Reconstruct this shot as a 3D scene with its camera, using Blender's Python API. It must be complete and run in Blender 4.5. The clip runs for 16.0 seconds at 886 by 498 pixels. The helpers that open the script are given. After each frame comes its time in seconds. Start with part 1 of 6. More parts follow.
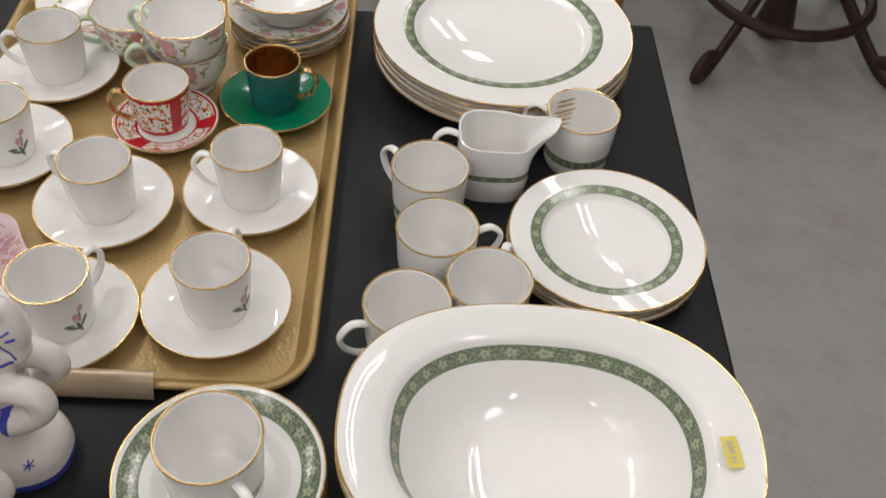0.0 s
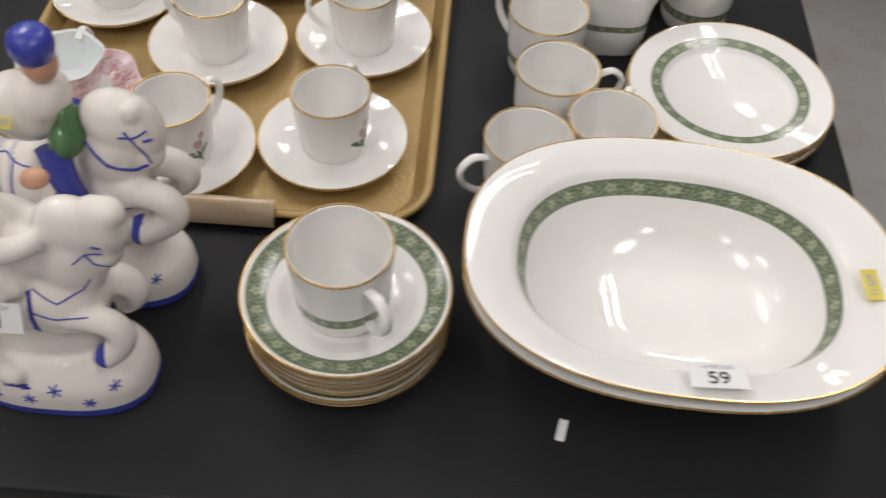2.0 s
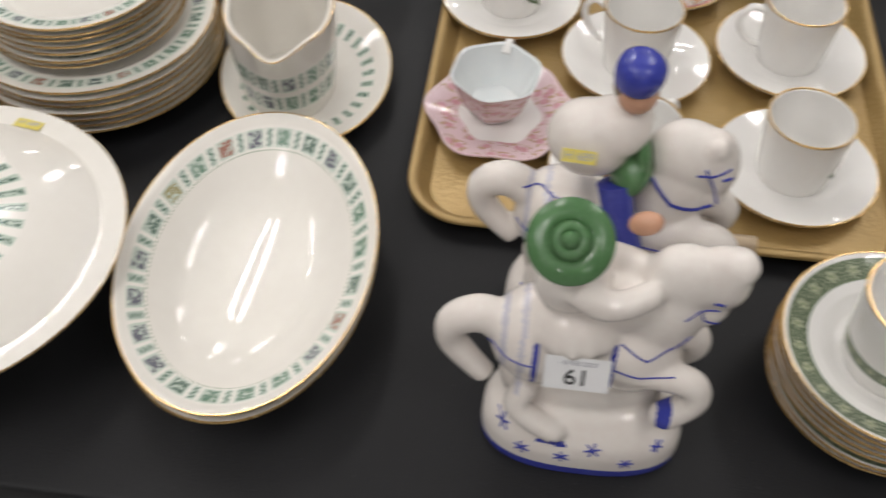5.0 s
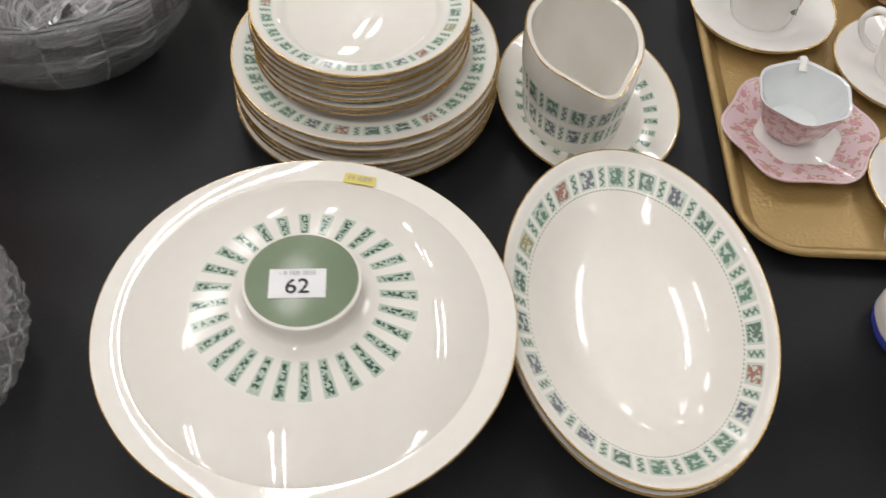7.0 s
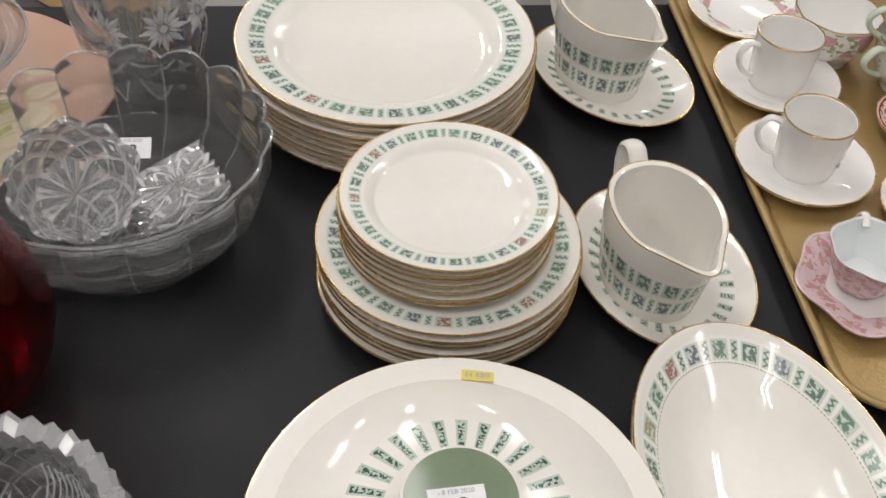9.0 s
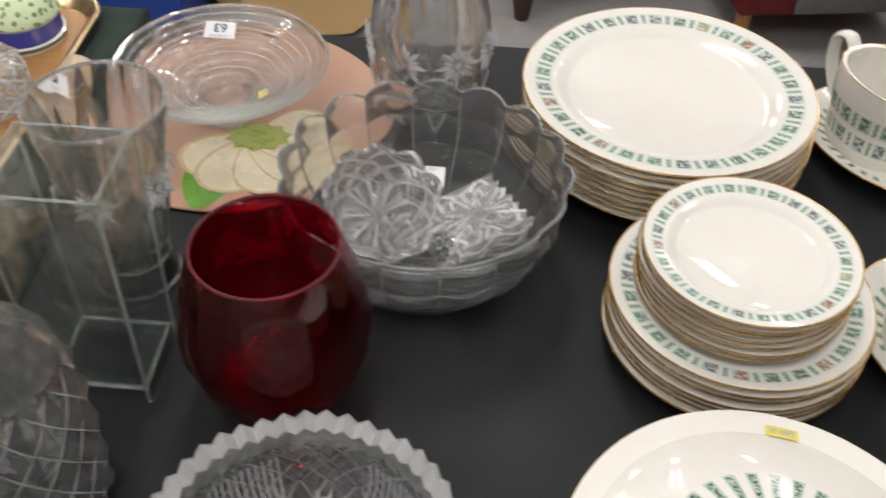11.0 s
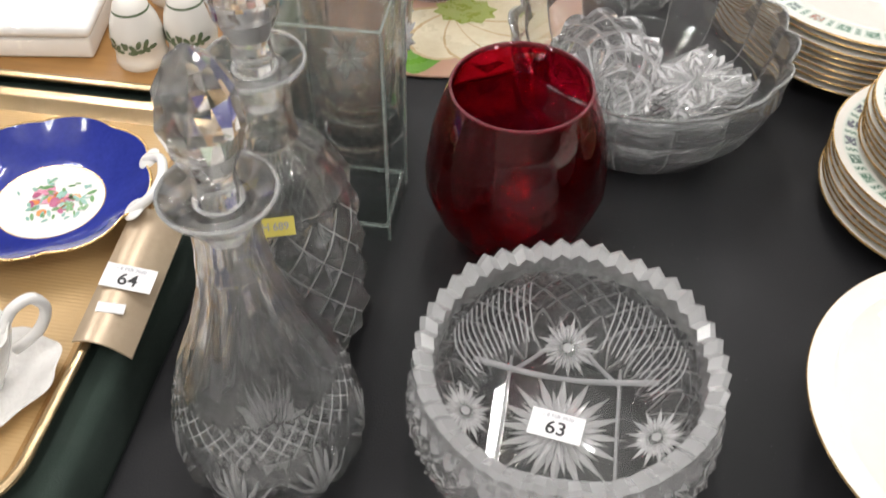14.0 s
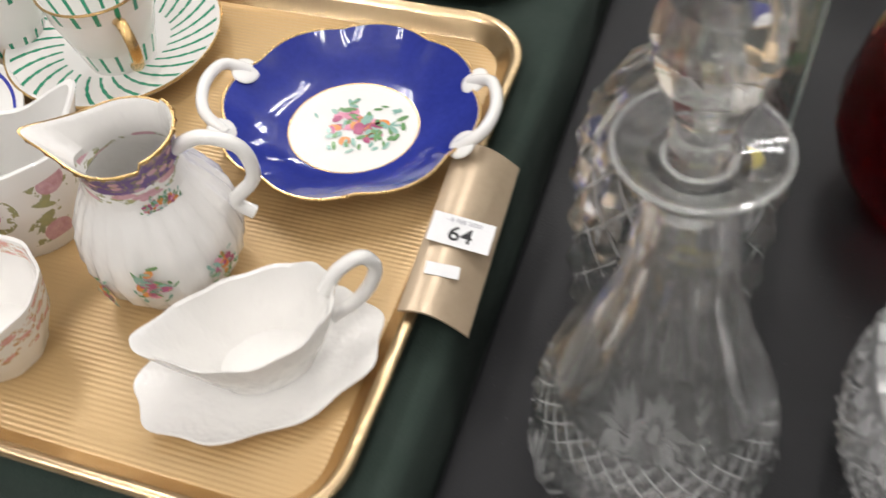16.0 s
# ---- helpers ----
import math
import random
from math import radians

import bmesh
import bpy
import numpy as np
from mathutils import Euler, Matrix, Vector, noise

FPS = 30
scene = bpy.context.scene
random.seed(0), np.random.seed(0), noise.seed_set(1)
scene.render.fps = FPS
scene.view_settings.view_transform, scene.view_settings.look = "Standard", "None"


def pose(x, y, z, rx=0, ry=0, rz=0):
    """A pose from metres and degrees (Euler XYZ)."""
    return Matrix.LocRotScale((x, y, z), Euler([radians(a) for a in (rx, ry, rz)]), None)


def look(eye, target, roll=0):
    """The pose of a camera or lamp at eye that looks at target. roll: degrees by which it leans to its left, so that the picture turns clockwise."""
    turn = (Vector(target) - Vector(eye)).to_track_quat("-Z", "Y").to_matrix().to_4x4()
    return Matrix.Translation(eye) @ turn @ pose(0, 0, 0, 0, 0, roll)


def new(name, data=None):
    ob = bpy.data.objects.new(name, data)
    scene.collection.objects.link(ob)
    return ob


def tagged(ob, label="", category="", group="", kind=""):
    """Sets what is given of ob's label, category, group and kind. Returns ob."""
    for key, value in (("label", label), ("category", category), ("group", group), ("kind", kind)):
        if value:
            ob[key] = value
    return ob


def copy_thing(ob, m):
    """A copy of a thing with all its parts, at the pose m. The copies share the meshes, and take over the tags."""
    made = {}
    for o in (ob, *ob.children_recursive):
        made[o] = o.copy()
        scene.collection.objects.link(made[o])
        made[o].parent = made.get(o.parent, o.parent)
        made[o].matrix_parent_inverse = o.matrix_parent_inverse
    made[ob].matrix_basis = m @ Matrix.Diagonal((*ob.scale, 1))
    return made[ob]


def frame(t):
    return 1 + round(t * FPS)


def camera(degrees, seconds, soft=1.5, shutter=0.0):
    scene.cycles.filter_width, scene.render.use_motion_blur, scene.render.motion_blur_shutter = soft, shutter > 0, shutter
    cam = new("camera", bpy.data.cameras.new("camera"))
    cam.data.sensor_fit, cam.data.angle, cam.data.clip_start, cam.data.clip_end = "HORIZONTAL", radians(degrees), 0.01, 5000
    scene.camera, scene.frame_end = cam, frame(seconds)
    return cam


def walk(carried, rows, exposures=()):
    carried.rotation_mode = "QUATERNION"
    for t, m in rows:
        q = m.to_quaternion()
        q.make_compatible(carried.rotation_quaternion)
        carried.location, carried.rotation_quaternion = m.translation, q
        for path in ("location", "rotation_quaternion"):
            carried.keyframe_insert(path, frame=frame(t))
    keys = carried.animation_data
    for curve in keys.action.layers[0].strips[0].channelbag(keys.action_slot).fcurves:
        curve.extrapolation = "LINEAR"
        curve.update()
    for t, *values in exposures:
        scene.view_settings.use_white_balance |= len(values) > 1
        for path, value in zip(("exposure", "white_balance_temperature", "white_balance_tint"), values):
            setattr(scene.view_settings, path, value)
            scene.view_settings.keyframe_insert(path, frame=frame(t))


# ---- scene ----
cam = camera(48.54, 16.0, soft=1.5, shutter=0.4)
PATH = [
    (0, (0.0723, -0.4653, 0.6278), (0.1097, 0.2188, -0.1006), 4.86),
    (0.5, (0.0806, -0.4857, 0.6159), (0.1101, 0.1838, -0.1264), 4.61),
    (1, (0.0922, -0.5084, 0.6023), (0.1050, 0.1476, -0.1523), 3.86),
    (1.5, (0.0933, -0.5247, 0.5901), (0.0814, 0.1207, -0.1736), 2.82),
    (2, (0.0285, -0.5159, 0.5670), (0.0128, 0.1175, -0.2067), 3.10),
    (2.5, (-0.0588, -0.4998, 0.5481), (-0.0908, 0.1269, -0.2304), 2.12),
    (3, (-0.1240, -0.4862, 0.5420), (-0.1488, 0.1379, -0.2390), 2.25),
    (3.5, (-0.1635, -0.4835, 0.5397), (-0.1774, 0.1423, -0.2402), 2.22),
    (4, (-0.1927, -0.4814, 0.5438), (-0.1948, 0.1497, -0.2320), 2.50),
    (4.5, (-0.2190, -0.4753, 0.5445), (-0.2255, 0.1564, -0.2308), 2.60),
    (5, (-0.2698, -0.4807, 0.5338), (-0.3450, 0.1403, -0.2464), 0.58),
    (5.2, (-0.2919, -0.4787, 0.5310), (-0.3971, 0.1367, -0.2501), -0.54),
    (7.3, (-0.6021, -0.4357, 0.5288), (-0.5549, 0.1731, -0.2631), 3.44),
    (7.5, (-0.6254, -0.4270, 0.5317), (-0.5531, 0.1926, -0.2499), 3.44),
    (8, (-0.6610, -0.4030, 0.5481), (-0.5560, 0.2446, -0.2066), 3.62),
    (8.2, (-0.6691, -0.3975, 0.5537), (-0.5609, 0.2609, -0.1912), 3.68),
    (10.3, (-0.7201, -0.4009, 0.5557), (-0.7114, 0.3062, -0.1513), 3.43),
    (10.5, (-0.7405, -0.4013, 0.5605), (-0.7440, 0.3000, -0.1523), 2.98),
    (11, (-0.8049, -0.4144, 0.5695), (-0.8453, 0.3023, -0.1267), 2.08),
    (11.5, (-0.8692, -0.4361, 0.5712), (-0.9337, 0.3004, -0.1022), 1.87),
    (12, (-0.8953, -0.4534, 0.5715), (-0.9825, 0.2836, -0.0987), 1.29),
    (12.5, (-0.9002, -0.4712, 0.5682), (-0.9863, 0.2556, -0.1133), 1.36),
    (13, (-0.9024, -0.4857, 0.5635), (-0.9952, 0.2231, -0.1357), 0.93),
    (13.5, (-0.9043, -0.4914, 0.5549), (-1.0062, 0.1983, -0.1619), 0.53),
    (14, (-0.9064, -0.5010, 0.5459), (-1.0200, 0.1650, -0.1913), -0.22),
    (14.5, (-0.9056, -0.5138, 0.5316), (-1.0260, 0.1290, -0.2249), -0.79),
    (15, (-0.9234, -0.5124, 0.5205), (-1.0728, 0.1063, -0.2508), -1.79),
    (15.5, (-0.9970, -0.4851, 0.4994), (-1.1961, 0.1111, -0.2783), -3.68),
    (16, (-1.0600, -0.4197, 0.4552), (-1.3128, 0.1480, -0.3283), -7.09),
]
walk(cam, [(t, look(eye, target, roll)) for t, eye, target, roll in PATH], exposures=[(0, -0.13), (2, -0.06), (5, -0.08), (8, -0.18), (11, 0.1), (12.5, 0.27), (14.5, 0.48), (15, 0.5), (15.5, 0.45), (16, 0.25)])

# ---- light: a hall lit by rows of fluorescent tubes ----
world = bpy.data.worlds.new("hall_air")
world.use_nodes = True
world.node_tree.nodes["Background"].inputs[0].default_value = (0.9, 0.95, 1.0, 1)
world.node_tree.nodes["Background"].inputs[1].default_value = 0.25
scene.world = world

FLOOR = -0.75
CEIL = 2.9
LAMP = 2.14
TUBES = [(x, y) for y in (-1.2, 1.25, 3.7) for x in (-2.5, -1.05, 1.0)]
for x, y in TUBES:
    for side in (-0.075, 0.075):
        lamp = bpy.data.lights.new("hall_light", "AREA")
        lamp.shape, lamp.size, lamp.size_y = "RECTANGLE", 0.035, 1.15
        lamp.energy, lamp.color = 7.1, (1.0, 0.964, 0.945)
        ob = new("hall_light", lamp)
        ob.matrix_world = pose(x + side, y, LAMP)
# further unseen rows, added to brighten what the glass reflects
FAR_FILL = [(x, y) for y in (-3.65, 6.15) for x in (-2.5, -1.05, 1.0)]
for x, y in FAR_FILL:
    lamp = bpy.data.lights.new("hall_light", "AREA")
    lamp.shape, lamp.size, lamp.size_y = "RECTANGLE", 0.19, 1.15
    lamp.energy, lamp.color = 14.0, (1.0, 0.964, 0.945)
    ob = new("hall_light", lamp)
    ob.matrix_world = pose(x, y, LAMP)
# unseen upward lamps added over the housings, to brighten ceiling and glass
for x, y in TUBES:
    lamp = bpy.data.lights.new("hall_light", "AREA")
    lamp.shape, lamp.size, lamp.size_y = "RECTANGLE", 0.20, 1.15
    lamp.energy, lamp.color = 11.5, (1.0, 0.964, 0.945)
    ob = new("hall_light", lamp)
    ob.matrix_world = pose(x, y, LAMP + 0.10, 180)



# ---- materials ----
class Nodes:
    """A small writer for node trees."""

    def __init__(self, name):
        self.mat = bpy.data.materials.new(name)
        self.mat.use_nodes = True
        self.nt = self.mat.node_tree
        self.bsdf = self.nt.nodes["Principled BSDF"]

    def put(self, node, key, value):
        if isinstance(value, bpy.types.NodeSocket):
            self.nt.links.new(value, node.inputs[key])
        elif isinstance(value, tuple) and len(value) == 3 and node.inputs[key].type == "RGBA":
            node.inputs[key].default_value = (*value, 1)
        else:
            node.inputs[key].default_value = value

    def math(self, op, a, b=0.0, c=0.0):
        n = self.nt.nodes.new("ShaderNodeMath")
        n.operation = op
        for i, v in enumerate((a, b, c)):
            self.put(n, i, v)
        return n.outputs[0]

    def mix(self, f, a, b):
        n = self.nt.nodes.new("ShaderNodeMix")
        n.data_type = "RGBA"
        self.put(n, 0, f), self.put(n, 6, a), self.put(n, 7, b)
        return n.outputs[2]

    def coord(self, kind="Object", scale=(1, 1, 1)):
        c = self.nt.nodes.new("ShaderNodeTexCoord")
        m = self.nt.nodes.new("ShaderNodeMapping")
        m.inputs["Scale"].default_value = scale
        self.nt.links.new(c.outputs[kind], m.inputs[0])
        return m.outputs[0]

    def noise(self, vec, scale, detail=3.0, rough=0.55):
        n = self.nt.nodes.new("ShaderNodeTexNoise")
        self.put(n, "Vector", vec), self.put(n, "Scale", scale), self.put(n, "Detail", detail), self.put(n, "Roughness", rough)
        return n.outputs[0]

    def voronoi(self, vec, scale, feature="F1", what=0, flat=False):
        n = self.nt.nodes.new("ShaderNodeTexVoronoi")
        n.voronoi_dimensions = "2D" if flat else "3D"
        n.feature = feature
        self.put(n, "Vector", vec), self.put(n, "Scale", scale)
        return n.outputs[what]

    def ramp(self, f, stops, constant=False):
        n = self.nt.nodes.new("ShaderNodeValToRGB")
        n.color_ramp.interpolation = "CONSTANT" if constant else "LINEAR"
        e = n.color_ramp.elements
        while len(e) < len(stops):
            e.new(0.5)
        for el, (p, c) in zip(e, stops):
            el.position, el.color = p, (*c, 1)
        self.put(n, 0, f)
        return n.outputs[0]

    def step(self, v, lo, hi):
        """1 where lo < v < hi."""
        return self.math("MULTIPLY", self.math("GREATER_THAN", v, lo), self.math("LESS_THAN", v, hi))

    def uv(self):
        c = self.nt.nodes.new("ShaderNodeTexCoord")
        s = self.nt.nodes.new("ShaderNodeSeparateXYZ")
        self.nt.links.new(c.outputs["UV"], s.inputs[0])
        return s.outputs[0], s.outputs[1]

    def vec(self, x, y, z=0.0):
        n = self.nt.nodes.new("ShaderNodeCombineXYZ")
        for i, v in enumerate((x, y, z)):
            self.put(n, i, v)
        return n.outputs[0]

    def bump(self, height, strength, dist=0.001):
        n = self.nt.nodes.new("ShaderNodeBump")
        self.put(n, "Height", height), self.put(n, "Strength", strength), self.put(n, "Distance", dist)
        self.nt.links.new(n.outputs[0], self.bsdf.inputs["Normal"])

    def done(self, colour, rough=0.5, metal=0.0, **more):
        self.put(self.bsdf, "Base Color", colour)
        self.put(self.bsdf, "Roughness", rough)
        self.put(self.bsdf, "Metallic", metal)
        for k, v in more.items():
            self.put(self.bsdf, k.replace("_", " "), v)
        return self.mat


def speckled(name, a, b, scale, rough, metal=0.0, bump=0.0, fine=None, **more):
    """Two colours mixed by noise at two scales."""
    n = Nodes(name)
    o = n.coord()
    f = n.math("ADD", n.math("MULTIPLY", n.noise(o, scale, 4), 0.6), n.math("MULTIPLY", n.noise(o, fine or scale * 9, 3), 0.4))
    f = n.math("MULTIPLY_ADD", n.math("SUBTRACT", f, 0.5), 2.4, 0.5)
    if bump:
        n.bump(n.noise(o, fine or scale * 9, 4), bump)
    r = n.math("MULTIPLY_ADD", n.noise(o, scale * 2, 3), rough * 0.5, rough * 0.75)
    return n.done(n.mix(f, a, b), r, metal, **more)


WHITE = (0.80, 0.785, 0.755)
GLAZE = speckled("bone_china_glaze", (0.82, 0.81, 0.785), (0.79, 0.775, 0.745), 14, 0.03)
CREAM = speckled("cream_china_glaze", (0.78, 0.755, 0.70), (0.74, 0.71, 0.65), 12, 0.035)
RELIEF = Nodes("moulded_white_glaze")
RELIEF.bump(RELIEF.noise(RELIEF.coord("Object", (1, 1, 0.5)), 90, 2), 0.5, 0.003)
RELIEF = RELIEF.done(WHITE, 0.12)
GOLD = speckled("gilt_edge", (0.72, 0.50, 0.23), (0.56, 0.36, 0.14), 60, 0.26, 0.85)
EARTH = speckled("painted_earthenware", (0.80, 0.765, 0.715), (0.74, 0.67, 0.62), 26, 0.05)
RUMP = speckled("lilac_brush_stripe", (0.50, 0.49, 0.56), (0.62, 0.59, 0.62), 60, 0.12)
BLUE = speckled("cobalt_glaze", (0.035, 0.045, 0.30), (0.06, 0.075, 0.40), 40, 0.15)
COBALT = speckled("royal_blue_ground", (0.016, 0.026, 0.21), (0.028, 0.042, 0.28), 30, 0.07)
GREENGLAZE = speckled("mottled_green_glaze", (0.06, 0.15, 0.055), (0.11, 0.22, 0.10), 45, 0.12)
SKIN = speckled("ochre_flesh_glaze", (0.52, 0.27, 0.17), (0.60, 0.34, 0.22), 60, 0.2)
BROWN = speckled("brown_painted_glaze", (0.10, 0.06, 0.04), (0.17, 0.10, 0.06), 60, 0.2)
SAGE = speckled("sage_green_enamel", (0.16, 0.21, 0.13), (0.18, 0.235, 0.15), 30, 0.2)
EMERALD = speckled("emerald_glaze", (0.0, 0.155, 0.075), (0.005, 0.21, 0.10), 25, 0.12)
PINK = speckled("pink_lustre_glaze", (0.62, 0.40, 0.45), (0.74, 0.60, 0.62), 38, 0.15)
PALEBLUE = speckled("pearl_glaze", (0.66, 0.70, 0.71), (0.72, 0.73, 0.72), 30, 0.1)
PAPER = speckled("white_sticker_paper", (0.80, 0.80, 0.80), (0.74, 0.74, 0.75), 80, 0.6)
YELLOW = speckled("yellow_sticker_paper", (0.72, 0.62, 0.14), (0.66, 0.55, 0.10), 80, 0.6)
INK = speckled("black_ink", (0.015, 0.015, 0.017), (0.03, 0.03, 0.03), 80, 0.6)
GREYINK = speckled("grey_stamp_ink", (0.30, 0.30, 0.34), (0.45, 0.45, 0.48), 200, 0.6)
GREENCLOTH = speckled("dark_green_baize", (0.012, 0.024, 0.018), (0.026, 0.042, 0.033), 30, 0.95, bump=0.6, fine=900)
IRON = speckled("dark_cast_iron", (0.035, 0.017, 0.012), (0.06, 0.028, 0.02), 20, 0.45, 0.3, 0.3)
WOOD = speckled("turned_beech", (0.42, 0.20, 0.06), (0.32, 0.14, 0.04), 8, 0.35)
DARKWOOD = speckled("dark_mahogany", (0.055, 0.018, 0.012), (0.035, 0.012, 0.008), 8, 0.35)
REDCLOTH = speckled("red_upholstery", (0.17, 0.012, 0.012), (0.12, 0.008, 0.010), 16, 0.8, bump=0.4)
GREYMESH = speckled("grey_mesh_fabric", (0.12, 0.11, 0.11), (0.17, 0.16, 0.16), 60, 0.8)
SPRUCE = speckled("guitar_spruce_top", (0.68, 0.46, 0.22), (0.62, 0.40, 0.18), 4, 0.25)
CRATE = speckled("blue_plastic", (0.008, 0.05, 0.33), (0.012, 0.07, 0.40), 10, 0.35)
PLASTER = speckled("painted_wall", (0.72, 0.72, 0.70), (0.66, 0.66, 0.64), 1.5, 0.8)
CEILING = speckled("pale_ceiling", (0.76, 0.76, 0.75), (0.70, 0.70, 0.69), 1.5, 0.9)
STEEL = speckled("painted_steel", (0.6, 0.6, 0.6), (0.5, 0.5, 0.5), 5, 0.4, 0.4)


def band(name, kind, count, ground=WHITE, **opt):
    """Printed decoration that repeats round a vessel; u runs round it, v across the band."""
    n = Nodes(name)
    u, v = n.uv()
    un = n.math("MULTIPLY", u, float(count))
    f = n.math("FRACT", un)
    fx = n.math("SUBTRACT", f, 0.5)
    vy = n.math("SUBTRACT", v, 0.5)
    if kind == "sage":
        leaf = n.voronoi(n.vec(n.math("MULTIPLY", un, 3.0), n.math("MULTIPLY", v, 3.0)), 2.2, flat=True)
        col = n.mix(n.math("LESS_THAN", leaf, 0.36), (0.125, 0.155, 0.10), (0.245, 0.28, 0.195))
        ang = n.math("ARCTAN2", vy, fx)
        pet = n.math("MULTIPLY_ADD", n.math("COSINE", n.math("MULTIPLY", ang, 5.0)), 0.05, 0.20)
        d = n.math("SQRT", n.math("ADD", n.math("POWER", n.math("ABSOLUTE", fx), 2.0), n.math("POWER", n.math("ABSOLUTE", n.math("MULTIPLY", vy, 0.8)), 2.0)))
        col = n.mix(n.math("LESS_THAN", d, pet), col, (0.36, 0.39, 0.27))
        col = n.mix(n.math("LESS_THAN", d, 0.07), col, (0.20, 0.25, 0.13))
        edge = n.math("GREATER_THAN", n.math("ABSOLUTE", vy), 0.44)
        return n.done(n.mix(edge, col, (0.15, 0.20, 0.12)), 0.16)
    if kind == "tapestry":
        rows = opt.get("rows", 1)
        vr = n.math("FRACT", n.math("MULTIPLY", v, float(rows)))
        inside = n.step(vr, 0.12, 0.88)
        big = n.step(f, 0.05, 0.62)
        thin = n.step(f, 0.72, 0.95)
        mask = n.math("MULTIPLY", n.math("ADD", big, thin), inside)
        cell = n.nt.nodes.new("ShaderNodeTexWhiteNoise")
        n.put(cell, "Vector", n.vec(n.math("FLOOR", un), n.math("FLOOR", n.math("MULTIPLY", v, float(rows)))))
        tone = n.ramp(cell.outputs[0], [(0.0, (0.045, 0.10, 0.075)), (0.3, (0.075, 0.06, 0.115)), (0.5, (0.07, 0.17, 0.11)), (0.70, (0.30, 0.08, 0.05)), (0.78, (0.30, 0.24, 0.08)), (0.88, (0.035, 0.06, 0.07))], True)
        blob = n.noise(n.vec(n.math("MULTIPLY", un, 4.2), n.math("MULTIPLY", v, 3.4 * rows)), 1.6, 3, 0.6)
        hole = n.math("MULTIPLY", n.step(f, 0.12, 0.56), n.step(vr, 0.2, 0.82))
        dark = n.math("MULTIPLY", n.math("GREATER_THAN", blob, 0.47), hole)
        wig = n.math("MULTIPLY", n.math("SINE", n.math("MULTIPLY", v, 25.0 * rows)), 0.05)
        vine = n.math("MULTIPLY", n.math("LESS_THAN", n.math("ABSOLUTE", n.math("SUBTRACT", n.math("SUBTRACT", f, 0.835), wig)), 0.045), n.step(vr, 0.18, 0.82))
        col = n.mix(n.math("MULTIPLY", mask, 0.9), ground, (0.50, 0.575, 0.50))
        col = n.mix(n.math("MULTIPLY", dark, 0.82), col, tone)
        col = n.mix(n.math("MULTIPLY", vine, 0.8), col, (0.05, 0.13, 0.09))
        if opt.get("dots"):
            dd = n.math("MULTIPLY", n.step(n.math("FRACT", n.math("MULTIPLY", un, 8.0)), 0.2, 0.8), n.math("GREATER_THAN", v, 0.95))
            col = n.mix(dd, col, (0.25, 0.33, 0.22))
        return n.done(col, 0.14)
    if kind == "spokes":
        mask = n.math("MULTIPLY", n.step(f, 0.24, 0.76), n.step(v, 0.04, 0.96))
        wig = n.noise(n.vec(n.math("MULTIPLY", un, 3.0), n.math("MULTIPLY", v, 6.0)), 1.7, 2)
        dark = n.math("MULTIPLY", n.math("GREATER_THAN", wig, 0.5), n.math("MULTIPLY", n.step(f, 0.34, 0.66), n.step(v, 0.1, 0.9)))
        col = n.mix(n.math("MULTIPLY", mask, 0.85), ground, (0.40, 0.50, 0.41))
        return n.done(n.mix(dark, col, (0.045, 0.10, 0.075)), 0.14)
    if kind == "stripes":
        g = n.math("FRACT", n.math("ADD", un, n.math("MULTIPLY", v, opt.get("twist", 0.0))))
        return n.done(n.mix(n.math("LESS_THAN", g, 0.24), ground, (0.03, 0.27, 0.15)), 0.14)
    if kind == "roses":
        p = n.vec(n.math("MULTIPLY", un, 1.0), n.math("MULTIPLY", v, opt.get("tall", 2.0)))
        spot = n.voronoi(p, 1.0, flat=True)
        leafy = n.noise(p, 3.2, 3)
        rose = n.math("LESS_THAN", spot, 0.24)
        leaf = n.math("MULTIPLY", n.math("LESS_THAN", spot, 0.50), n.math("GREATER_THAN", leafy, 0.52))
        tone = n.mix(n.noise(p, 11.0, 2), opt.get("flower", (0.50, 0.10, 0.18)), (0.78, 0.50, 0.52))
        col = n.mix(n.math("MULTIPLY", leaf, 0.9), ground, n.mix(n.noise(p, 5.0, 2), opt.get("leaf", (0.10, 0.24, 0.06)), (0.46, 0.40, 0.12)))
        return n.done(n.mix(n.math("MULTIPLY", rose, 0.9), col, tone), 0.13)
    if kind == "panels":
        a = n.step(f, 0.10, 0.90)
        b = n.step(v, 0.10, 0.90)
        p = n.vec(n.math("MULTIPLY", un, 4.0), n.math("MULTIPLY", v, 3.0))
        w = n.ramp(n.noise(p, 2.4, 3), [(0.0, (0.25, 0.02, 0.03)), (0.38, (0.62, 0.25, 0.05)), (0.46, WHITE), (0.56, WHITE), (0.60, (0.10, 0.12, 0.08)), (0.68, (0.45, 0.30, 0.28))], True)
        return n.done(n.mix(n.math("MULTIPLY", a, b), (0.48, 0.015, 0.022), w), 0.14)
    return n.done(ground, 0.14)


